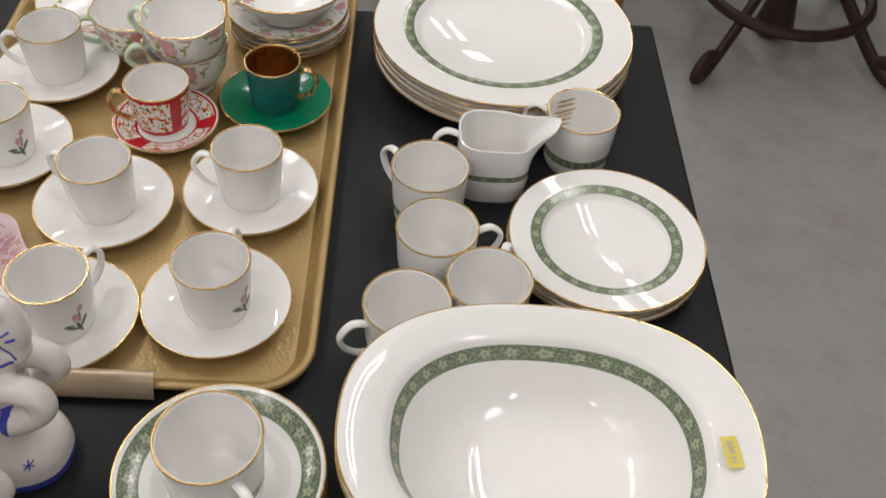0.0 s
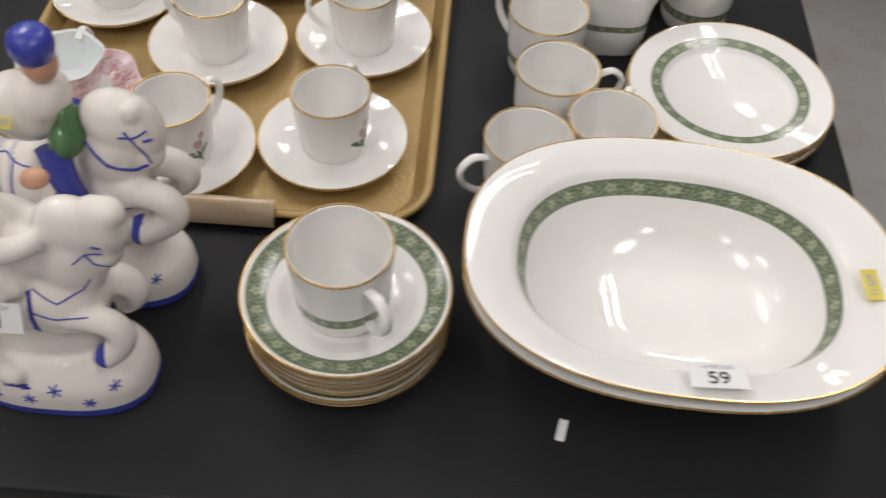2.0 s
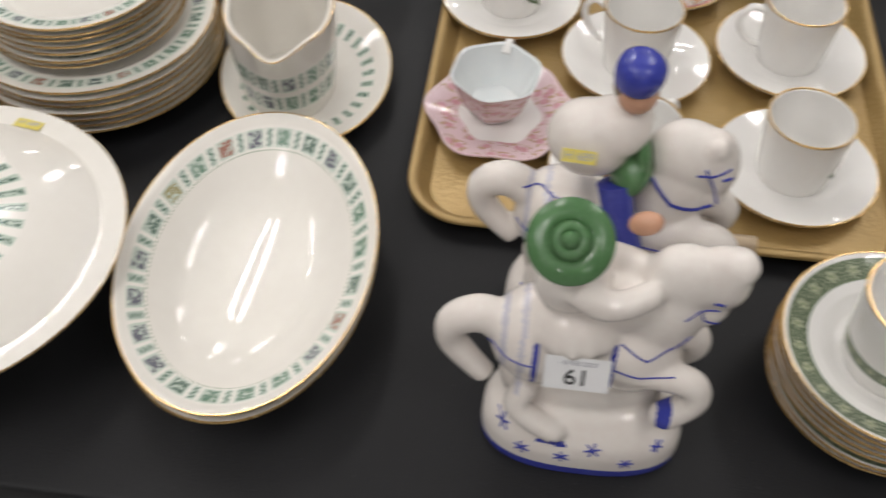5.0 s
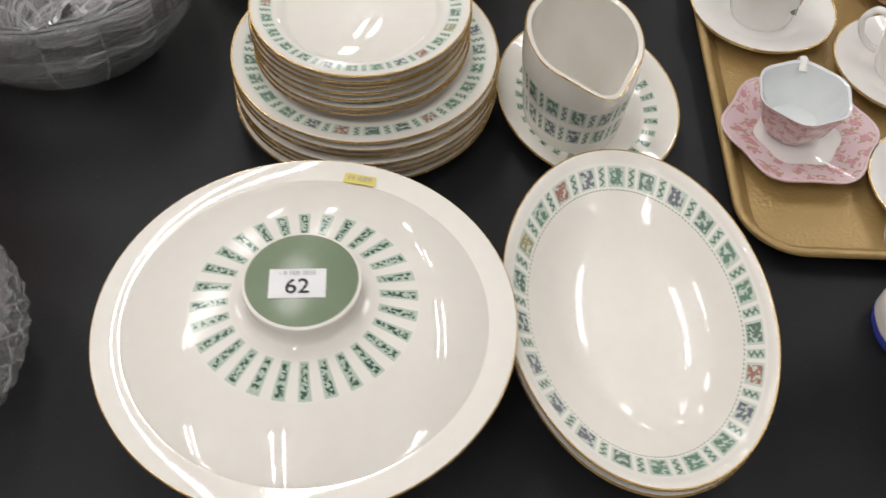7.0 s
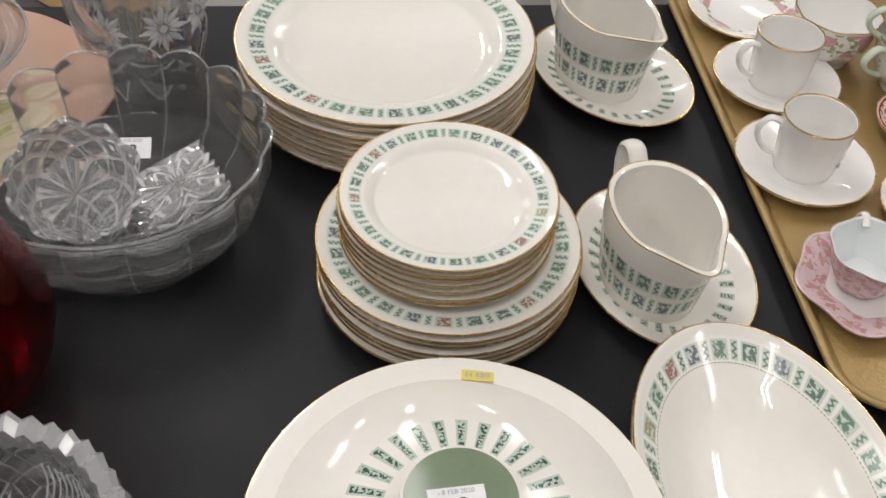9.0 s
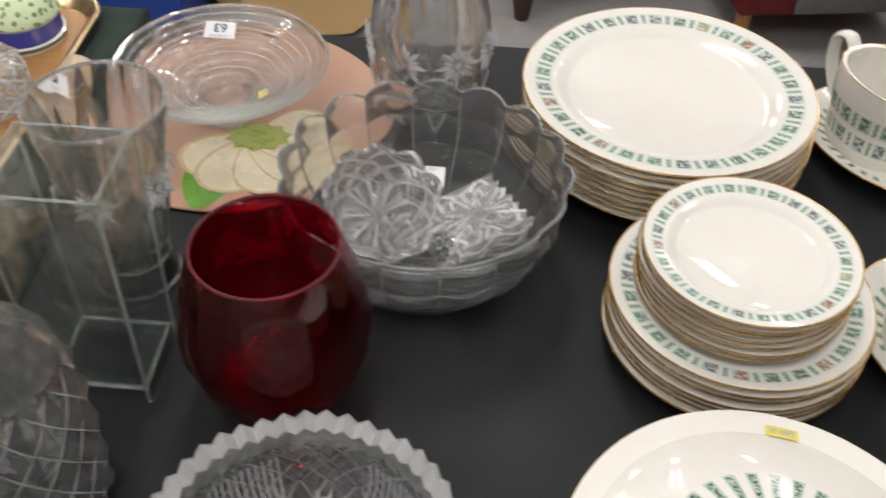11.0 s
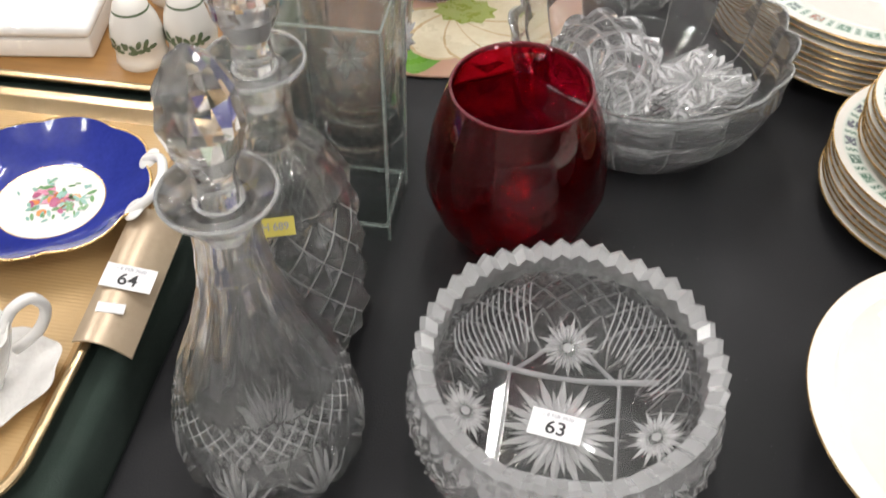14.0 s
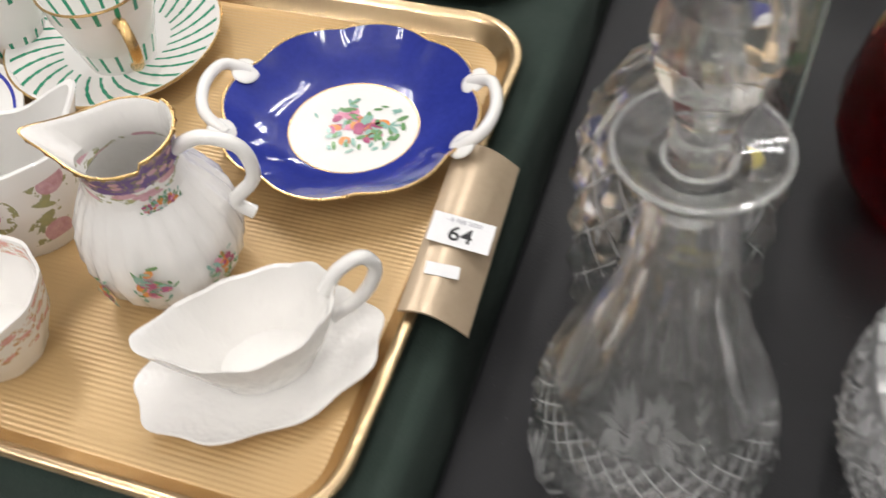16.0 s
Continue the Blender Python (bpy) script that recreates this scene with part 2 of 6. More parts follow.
SAGE_BAND = band("sage_flower_band", "sage", 34)
SAGE_SMALL = band("sage_flower_band_small", "sage", 24)
FRUIT_BAND = band("fruit_squares_border", "tapestry", 30, (0.70, 0.715, 0.655))
FRUIT_SMALL = band("fruit_squares_border_small", "tapestry", 25, (0.70, 0.715, 0.655))
FRUIT_OVAL = band("fruit_squares_border_oval", "tapestry", 22, (0.78, 0.755, 0.70), dots=True)
FRUIT_JUG = band("fruit_squares_two_rows", "tapestry", 14, (0.78, 0.755, 0.70), rows=2)
SPOKES = band("leaf_spokes", "spokes", 28, (0.78, 0.755, 0.70))
SPOKES_SMALL = band("leaf_spokes_small", "spokes", 30, (0.78, 0.755, 0.70))
STRIPES = band("green_stripes", "stripes", 17)
STRIPES_FLAT = band("green_swirl_stripes", "stripes", 30, twist=1.5)
ROSES = band("rose_sprays", "roses", 8, tall=1.0)
ROSES_BOWL = band("rose_sprays_wide", "roses", 12, tall=0.8)
PANELS = band("red_panels", "panels", 3)
CORAL = band("coral_chintz", "roses", 14, tall=4.0, flower=(0.55, 0.14, 0.08), leaf=(0.60, 0.20, 0.12))
PINKPRINT = band("pink_chintz", "roses", 22, (0.68, 0.52, 0.55), tall=1.6, flower=(0.36, 0.08, 0.14), leaf=(0.42, 0.20, 0.24))
PURPLE = band("purple_scroll_band", "roses", 14, (0.16, 0.10, 0.26), tall=2.0, flower=(0.42, 0.20, 0.30), leaf=(0.10, 0.06, 0.20))
SPARSE = band("small_sprigs", "roses", 6, tall=1.3, flower=(0.40, 0.14, 0.22), leaf=(0.13, 0.18, 0.10))


def glassy(name, tint, rough=0.0, cut=None, haze=0.05, clear=0.45, through_tint=None):
    """Glass: a refracting body, haze adding white for missing bright refraction, part of the light passing straight
    through.
    """
    n = Nodes(name)
    if cut:
        count, slope, strength, grind = cut
        sep = n.nt.nodes.new("ShaderNodeSeparateXYZ")
        n.put(sep, 0, n.coord())
        turn = n.math("MULTIPLY", n.math("ARCTAN2", sep.outputs[1], sep.outputs[0]), count / (2 * math.pi))
        rise = n.math("MULTIPLY", sep.outputs[2], float(slope))
        d1 = n.math("ABSOLUTE", n.math("SUBTRACT", n.math("FRACT", n.math("ADD", turn, rise)), 0.5))
        d2 = n.math("ABSOLUTE", n.math("SUBTRACT", n.math("FRACT", n.math("SUBTRACT", turn, rise)), 0.5))
        d = n.math("MINIMUM", d1, d2)
        n.bump(n.math("MINIMUM", d, 0.3), strength, 0.006)
        ground = n.math("MULTIPLY", n.math("LESS_THAN", d, 0.05), grind)
        n.put(n.bsdf, "Transmission Weight", n.math("SUBTRACT", 1.0 - haze, ground))
    else:
        n.put(n.bsdf, "Transmission Weight", 1.0 - haze)
    n.put(n.bsdf, "IOR", 1.58)
    n.done(tint, rough)
    tr = n.nt.nodes.new("ShaderNodeBsdfTransparent")
    tr.inputs[0].default_value = (*(through_tint or tint), 1)
    mx = n.nt.nodes.new("ShaderNodeMixShader")
    mx.inputs[0].default_value = clear
    n.nt.links.new(n.bsdf.outputs[0], mx.inputs[1])
    n.nt.links.new(tr.outputs[0], mx.inputs[2])
    n.nt.links.new(mx.outputs[0], n.nt.nodes["Material Output"].inputs[0])
    return n.mat


# haze whitens these; cut and edge glasses are palest, in place of glints
GLASS = glassy("clear_glass", (0.99, 0.995, 0.99), 0.0, None, 0.016, 0.20)
BOWLGLASS = glassy("thick_moulded_glass", (0.985, 0.99, 0.992), 0.0, None, 0.030, 0.14)
CUT = glassy("polished_mitre_cuts", (0.985, 0.985, 0.99), 0.03, None, 0.30, 0.05)
DECANT = glassy("heavy_cut_glass", (0.985, 0.99, 0.99), 0.0, None, 0.018, 0.16)
SODA = glassy("greenish_soda_glass", (0.975, 0.992, 0.985), 0.0, None, 0.003, 0.80)
SODAEDGE = glassy("green_edge_glint", (0.90, 0.97, 0.94), 0.02, None, 0.16, 0.25)
CRYSTAL_BOWL = glassy("deep_cut_crystal", (0.985, 0.988, 0.99), 0.0, (26, 46, 1.0, 0.30), 0.06, 0.22)
PRESSED = glassy("pressed_glass", (0.985, 0.988, 0.99), 0.0, (9, 60, 1.0, 0.30), 0.10, 0.08)
RUBY = glassy("ruby_glass", (0.60, 0.008, 0.035), 0.0, None, 0.008, 0.20, (0.46, 0.006, 0.022))
CUT_GLINT = glassy("white_cut_glint", (0.97, 0.97, 0.98), 0.14, None, 0.36, 0.10)
EDGE = glassy("glass_edge_glint", (0.97, 0.985, 0.98), 0.02, None, 0.22, 0.30)
GROUND = glassy("ground_crystal_rim", (0.96, 0.965, 0.97), 0.12, None, 0.34, 0.16)
PINKEDGE = glassy("ruby_rim_glint", (0.50, 0.10, 0.14), 0.05, None, 0.30, 0.25)

# black table cover: dull vinyl with scuffs and dust
n = Nodes("black_table_cover")
o = n.coord()
scuff = n.math("GREATER_THAN", n.noise(n.coord("Object", (1, 6, 1)), 24, 5, 0.7), 0.70)
dust = n.math("GREATER_THAN", n.noise(o, 420, 1), 0.76)
c = n.mix(n.noise(o, 5, 4), (0.0064, 0.0066, 0.0075), (0.0130, 0.0133, 0.0148))
c = n.mix(n.math("MULTIPLY", scuff, 0.2), c, (0.06, 0.06, 0.065))
c = n.mix(n.math("MULTIPLY", dust, 0.35), c, (0.08, 0.08, 0.085))
n.bump(n.noise(o, 700, 2), 0.25)
TABLECOVER = n.done(c, n.math("MULTIPLY_ADD", n.noise(o, 7, 4), 0.25, 0.40), 0.0, Specular_IOR_Level=0.26)

# hall floor: worn grey concrete with rusty blotches
n = Nodes("worn_concrete_floor")
o = n.coord()
c = n.mix(n.noise(o, 1.6, 5), (0.27, 0.265, 0.26), (0.38, 0.375, 0.365))
soft1 = n.math("MINIMUM", n.math("MAXIMUM", n.math("MULTIPLY", n.math("SUBTRACT", n.noise(o, 8, 8, 0.76), 0.47), 5.0), 0.0), 1.0)
soft2 = n.math("MINIMUM", n.math("MAXIMUM", n.math("MULTIPLY", n.math("SUBTRACT", 0.66, n.noise(o, 0.9, 3)), 6.0), 0.0), 1.0)
blot = n.math("MULTIPLY", soft1, soft2)
c = n.mix(n.math("MULTIPLY", blot, 0.5), c, (0.24, 0.19, 0.14))
spk = n.math("GREATER_THAN", n.noise(o, 60, 3), 0.72)
c = n.mix(n.math("MULTIPLY", spk, 0.5), c, (0.14, 0.13, 0.12))
n.bump(n.noise(o, 40, 4), 0.2, 0.002)
CONCRETE = n.done(c, n.math("MULTIPLY_ADD", n.noise(o, 3, 4), 0.3, 0.35))

# embossed gold-lacquer trays
n = Nodes("gold_lacquer_tray")
o = n.coord()
dots = n.voronoi(n.coord("Object", (1, 1, 0)), 330)
n.bump(dots, 0.35, 0.001)
TRAYGOLD = n.done(n.mix(n.noise(o, 9, 4), (0.42, 0.29, 0.12), (0.34, 0.225, 0.085)), n.math("MULTIPLY_ADD", n.noise(o, 30, 3), 0.2, 0.28), 0.35)
n = Nodes("ribbed_amber_tray")
o = n.coord("Object", (1, 1, 1))
w = n.nt.nodes.new("ShaderNodeTexWave")
w.bands_direction = "Y"
n.put(w, "Vector", o), n.put(w, "Scale", 105.0), n.put(w, "Distortion", 0.4)
n.bump(w.outputs[1], 0.28, 0.0006)
TRAYAMBER = n.done(n.mix(n.noise(o, 7, 4), (0.54, 0.375, 0.18), (0.46, 0.305, 0.14)), 0.3, 0.25)
n = Nodes("wood_grain_tray")
o = n.coord("Object", (2, 26, 1))
n2 = n.noise(o, 4.5, 5, 0.65)
TRAYWOOD = n.done(n.mix(n2, (0.44, 0.235, 0.075), (0.24, 0.115, 0.035)), 0.33)
BRASS = speckled("worn_gold_rim", (0.70, 0.53, 0.32), (0.55, 0.40, 0.22), 20, 0.24, 0.9)
HANDLE = speckled("beige_metal_handle", (0.52, 0.41, 0.29), (0.45, 0.35, 0.24), 25, 0.35, 0.4)

# printed magnolia place mat
n = Nodes("printed_place_mat")
MATTAN = n.done(n.mix(n.noise(n.coord(), 12, 4), (0.46, 0.27, 0.18), (0.38, 0.20, 0.13)), 0.28)
LEAF = speckled("printed_leaf", (0.13, 0.33, 0.02), (0.09, 0.25, 0.015), 30, 0.28)
PETAL = speckled("printed_petal", (0.70, 0.64, 0.47), (0.60, 0.50, 0.33), 18, 0.28)
MOSS = speckled("printed_stamen", (0.22, 0.30, 0.03), (0.36, 0.38, 0.10), 60, 0.28)
TWIG = speckled("printed_twig", (0.10, 0.035, 0.03), (0.14, 0.05, 0.04), 30, 0.28)


# ---- building helpers ----
def link(name, mesh, parent=None, m=None):
    ob = new(name, mesh)
    if parent is not None:
        ob.parent = parent
    if m is not None:
        ob.matrix_basis = m
    return ob


def finish(bm, name, mats, sharp=40):
    mesh = bpy.data.meshes.new(name)
    bmesh.ops.recalc_face_normals(bm, faces=bm.faces[:])
    bm.to_mesh(mesh)
    bm.free()
    for x in mats if isinstance(mats, (list, tuple)) else [mats]:
        mesh.materials.append(x)
    mesh.polygons.foreach_set("use_smooth", [True] * len(mesh.polygons))
    mesh.set_sharp_from_angle(angle=radians(sharp))
    return mesh


def part(name, bm, mats, parent, label="", m=None, sharp=40):
    ob = link(name, finish(bm, name, mats, sharp), parent, m)
    if label:
        tagged(ob, label)
    return ob


def thing(name, m, label, category, group="", kind=""):
    ob = new(name)
    ob.empty_display_size = 0.02
    ob.matrix_basis = m
    return tagged(ob, label, category, group, kind)


def solid(name, bm, mats, m, label, category, group="", kind="", sharp=40):
    ob = link(name, finish(bm, name, mats, sharp), None, m)
    return tagged(ob, label, category, group, kind)


def lathe(prof, seg=64, idx=None, warp=None, bm=None):
    """Turns a profile of (radius, height) round z. idx: a material for each stretch. warp(angle, r, z, i) gives x, y, z."""
    bm = bm or bmesh.new()
    uv = bm.loops.layers.uv.verify()
    rings = []
    for i, (r, z) in enumerate(prof):
        if r < 1e-6:
            rings.append([bm.verts.new(warp(0.0, 0.0, z, i) if warp else (0, 0, z))])
            continue
        ring = []
        for k in range(seg):
            a = 2 * math.pi * k / seg
            ring.append(bm.verts.new(warp(a, r, z, i) if warp else (r * math.cos(a), r * math.sin(a), z)))
        rings.append(ring)
    for i in range(len(prof) - 1):
        a, b = rings[i], rings[i + 1]
        for k in range(seg):
            j = (k + 1) % seg
            u0, u1 = k / seg, (k + 1) / seg
            if len(a) == 1 and len(b) == 1:
                continue
            if len(a) == 1:
                vs, us = (a[0], b[k], b[j]), ((u0, 0), (u0, 1), (u1, 1))
            elif len(b) == 1:
                vs, us = (a[k], b[0], a[j]), ((u0, 0), (u0, 1), (u1, 0))
            else:
                vs, us = (a[k], b[k], b[j], a[j]), ((u0, 0), (u0, 1), (u1, 1), (u1, 0))
            face = bm.faces.new(vs)
            face.material_index = idx[i] if idx else 0
            for lp, q in zip(face.loops, us):
                lp[uv].uv = q
    return bm


def oval(a, b, n=2.0, tilt=0.0):
    """A warp that makes a turned shape of radius 1 into a (super)ellipse."""
    ct, st = math.cos(tilt), math.sin(tilt)

    def w(t, r, z, i):
        c, s = math.cos(t), math.sin(t)
        x = r * a * math.copysign(abs(c) ** (2 / n), c)
        y = r * b * math.copysign(abs(s) ** (2 / n), s)
        return (x * ct - y * st, x * st + y * ct, z)

    return w


def smooth_path(pts, n=6):
    pts = [Vector(p) for p in pts]
    out = []
    for i in range(len(pts) - 1):
        p0, p1, p2, p3 = pts[max(i - 1, 0)], pts[i], pts[i + 1], pts[min(i + 2, len(pts) - 1)]
        for k in range(n):
            t = k / n
            out.append(0.5 * ((2 * p1) + (p2 - p0) * t + (2 * p0 - 5 * p1 + 4 * p2 - p3) * t * t + (3 * p1 - p0 - 3 * p2 + p3) * t**3))
    return out + [pts[-1]]


def tube(pts, rad, seg=10, flat=1.0, bm=None, closed=False, side=None):
    """A round or flattened bar along a smooth path. side: the way in which the bar is wide."""
    bm = bm or bmesh.new()
    path = smooth_path(pts)
    rings = []
    last = Vector(side) if side else None
    for i, p in enumerate(path):
        d = (path[min(i + 1, len(path) - 1)] - path[max(i - 1, 0)]).normalized()
        ref = last if last is not None else (Vector((0, 0, 1)) if abs(d.z) < 0.9 else Vector((1, 0, 0)))
        x = (ref - d * ref.dot(d)).normalized()
        y = d.cross(x)
        last = x if side is None else Vector(side)
        r = rad if not callable(rad) else rad(i / (len(path) - 1))
        rings.append([bm.verts.new(p + x * math.cos(a) * r + y * math.sin(a) * r * flat) for a in (2 * math.pi * k / seg for k in range(seg))])
    for a, b in zip(rings, rings[1:]):
        for k in range(seg):
            bm.faces.new((a[k], a[(k + 1) % seg], b[(k + 1) % seg], b[k]))
    bm.faces.new(rings[0][::-1]), bm.faces.new(rings[-1])
    return bm


def ring(r, z, thick, seg=64, warp=None):
    """A thin rounded ring: a gilt edge."""
    prof = [(r + thick * math.cos(q), z + thick * math.sin(q)) for q in (2 * math.pi * k / 6 for k in range(7))]
    return lathe(prof, seg, None, warp)


def box(x0, x1, y0, y1, z0, z1, bevel=0.0, bm=None):
    bm = bm or bmesh.new()
    v = [bm.verts.new((x, y, z)) for z in (z0, z1) for y in (y0, y1) for x in (x0, x1)]
    fs = [bm.faces.new([v[i] for i in f]) for f in ((0, 2, 3, 1), (4, 5, 7, 6), (0, 1, 5, 4), (2, 6, 7, 3), (0, 4, 6, 2), (1, 3, 7, 5))]
    if bevel:
        bmesh.ops.bevel(bm, geom=list({e for f in fs for e in f.edges}), offset=bevel, segments=3, affect="EDGES", profile=0.5)
    return bm


def blob(bm, c, s, rot=(0, 0, 0), mi=0, u=20, v=14):
    m = Matrix.Translation(c) @ Euler([radians(a) for a in rot]).to_matrix().to_4x4() @ Matrix.Diagonal((*s, 1))
    res = bmesh.ops.create_uvsphere(bm, u_segments=u, v_segments=v, radius=1.0, matrix=m)
    for f in {f for q in res["verts"] for f in q.link_faces}:
        f.material_index = mi
    return bm


def letters(text, size, parent, m, mat, name="lettering"):
    """Flat letters of the built-in font as a mesh."""
    cu = bpy.data.curves.new("letters", "FONT")
    cu.body, cu.size, cu.align_x, cu.align_y, cu.extrude = text, size, "CENTER", "CENTER", 0.00004
    cu.offset = size * 0.012
    tmp = bpy.data.objects.new("letters", cu)
    mesh = bpy.data.meshes.new_from_object(tmp)
    bpy.data.objects.remove(tmp)
    mesh.materials.clear()
    mesh.materials.append(mat)
    return link(name, mesh, parent, m)


def bent_sheet(w, h, curl=0.0, n=8):
    bm = bmesh.new()
    top = [[bm.verts.new((w * (i / n - 0.5), h * (j - 0.5), 0.0004 + curl * (i / n - 0.5) ** 2)) for j in (0, 1)] for i in range(n + 1)]
    low = [[bm.verts.new(q.co - Vector((0, 0, 0.00025))) for q in col] for col in top]
    for i in range(n):
        bm.faces.new((top[i][0], top[i + 1][0], top[i + 1][1], top[i][1]))
        bm.faces.new((low[i][1], low[i + 1][1], low[i + 1][0], low[i][0]))
        for j in (0, 1):
            bm.faces.new((top[i][j], low[i][j], low[i + 1][j], top[i + 1][j]))
    for i in (0, n):
        bm.faces.new((top[i][0], top[i][1], low[i][1], low[i][0]))
    return bm


def lot_sticker(parent, number, m, w=0.034, h=0.020, curl=0.0):
    s = part("lot_sticker", bent_sheet(w, h, curl), PAPER, parent, "white paper lot sticker numbered " + number, m)
    letters(number, 0.0135, s, pose(0, -0.0025, 0.0006), INK, "lot_number")
    letters("- 8 FEB 2020", 0.0038, s, pose(0, 0.0065, 0.0006), GREYINK, "date_stamp")
    return s


def code_sticker(parent, m, w=0.022, h=0.011):
    s = part("code_sticker", bent_sheet(w, h), YELLOW, parent, "small yellow paper sticker", m)
    letters("H 689", 0.0062, s, pose(0, 0, 0.0006), GREYINK, "code")
    return s


# ---- the hall ----
solid("floor", box(-9, 8, -6, 10, FLOOR - 0.1, FLOOR), CONCRETE, Matrix(), "worn grey concrete hall floor with brown stains", "floor", kind="structure")
solid("ceiling", box(-9, 8, -6, 10, CEIL, CEIL + 0.1), CEILING, Matrix(), "pale painted hall ceiling", "ceiling", kind="structure")
for nm, q in (("wall_north", (-9, 8, 10, 10.2)), ("wall_south", (-9, 8, -6.2, -6)), ("wall_west", (-9.2, -9, -6, 10)), ("wall_east", (8, 8.2, -6, 10))):
    solid(nm, box(*q, FLOOR, CEIL), PLASTER, Matrix(), "plain pale painted hall wall", "wall", kind="structure")
# fittings are out of view, far rows added; rods leave room for upward lamps
for x, y in TUBES + FAR_FILL:
    t = thing("ceiling_light", pose(x, y, CEIL), "unseen white twin-tube fluorescent light hanging from rods", "ceiling light", "hall ceiling lights")
    part("housing", box(-0.13, 0.13, -0.64, 0.64, LAMP + 0.02 - CEIL, LAMP + 0.09 - CEIL, 0.01), STEEL, t)
    for e in (-0.5, 0.5):
        part("hanger", tube([(0, e, LAMP + 0.09 - CEIL), (0, e, -0.3), (0, e, -0.001)], 0.006, 8), STEEL, t)

# ---- tables ----
t = thing("display_table", pose(0, 0, 0), "long trestle table under a dull black cover", "table")
part("tabletop", box(-1.163, 0.341, -0.266, 0.489, -0.035, 0.0, 0.004), TABLECOVER, t, "scuffed dull black table cover")
for x in (-1.1, 0.28):
    for y in (-0.22, 0.43):
        part("leg", tube([(x, y, -0.036), (x, y, FLOOR)], 0.018), IRON, t)


def draped(x0, x1, y0, y1, z, drop, name, mat, label):
    """A cloth that covers a table and hangs with soft folds."""
    bm = bmesh.new()
    n, peri = 220, []
    rc = 0.02
    for k in range(n):
        s = k / n * 4
        i, f = int(s), s - int(s)
        p = [(x0 + (x1 - x0) * f, y0), (x1, y0 + (y1 - y0) * f), (x1 - (x1 - x0) * f, y1), (x0, y1 - (y1 - y0) * f)][i]
        q = [(0, -1), (1, 0), (0, 1), (-1, 0)][i]
        peri.append((Vector((*p, 0)), Vector((*q, 0))))
    rings = []
    cen = Vector(((x0 + x1) / 2, (y0 + y1) / 2, 0))
    for lvl, (out, dz) in enumerate(((-0.012, 0.0), (-0.004, -0.001), (0.0, -0.006), (0.003, -0.02), (0.008, -0.10), (0.014, -0.22), (0.018, -drop))):
        rg = []
        for k, (p, q) in enumerate(peri):
            wav = 0.010 * math.sin(k * 0.55) * min(1, max(0, -dz * 6)) + 0.003 * noise.noise(Vector((k * 0.2, lvl, 0)))
            d = (p - cen).normalized() if lvl < 1 else q
            rg.append(bm.verts.new(p + d * (out + (wav if lvl > 2 else 0)) + Vector((0, 0, z + dz))))
        rings.append(rg)
    for a, b in zip(rings, rings[1:]):
        for k in range(n):
            bm.faces.new((a[k], b[k], b[(k + 1) % n], a[(k + 1) % n]))
    bm.faces.new(rings[0])
    return bm


t = thing("cloth_covered_table", pose(0, 0, 0), "trestle table under a dark green baize cloth", "table")
part("tablecloth", draped(-2.45, -1.172, -0.300, 0.470, 0.030, 0.45, "tablecloth", GREENCLOTH, ""), GREENCLOTH, t, "dark green baize tablecloth hanging in folds", sharp=80)
part("tabletop", box(-2.44, -1.19, -0.285, 0.455, -0.01, 0.025), DARKWOOD, t)
for x in (-2.35, -1.26):
    for y in (-0.2, 0.4):
        part("leg", tube([(x, y, -0.011), (x, y, FLOOR)], 0.018), IRON, t)


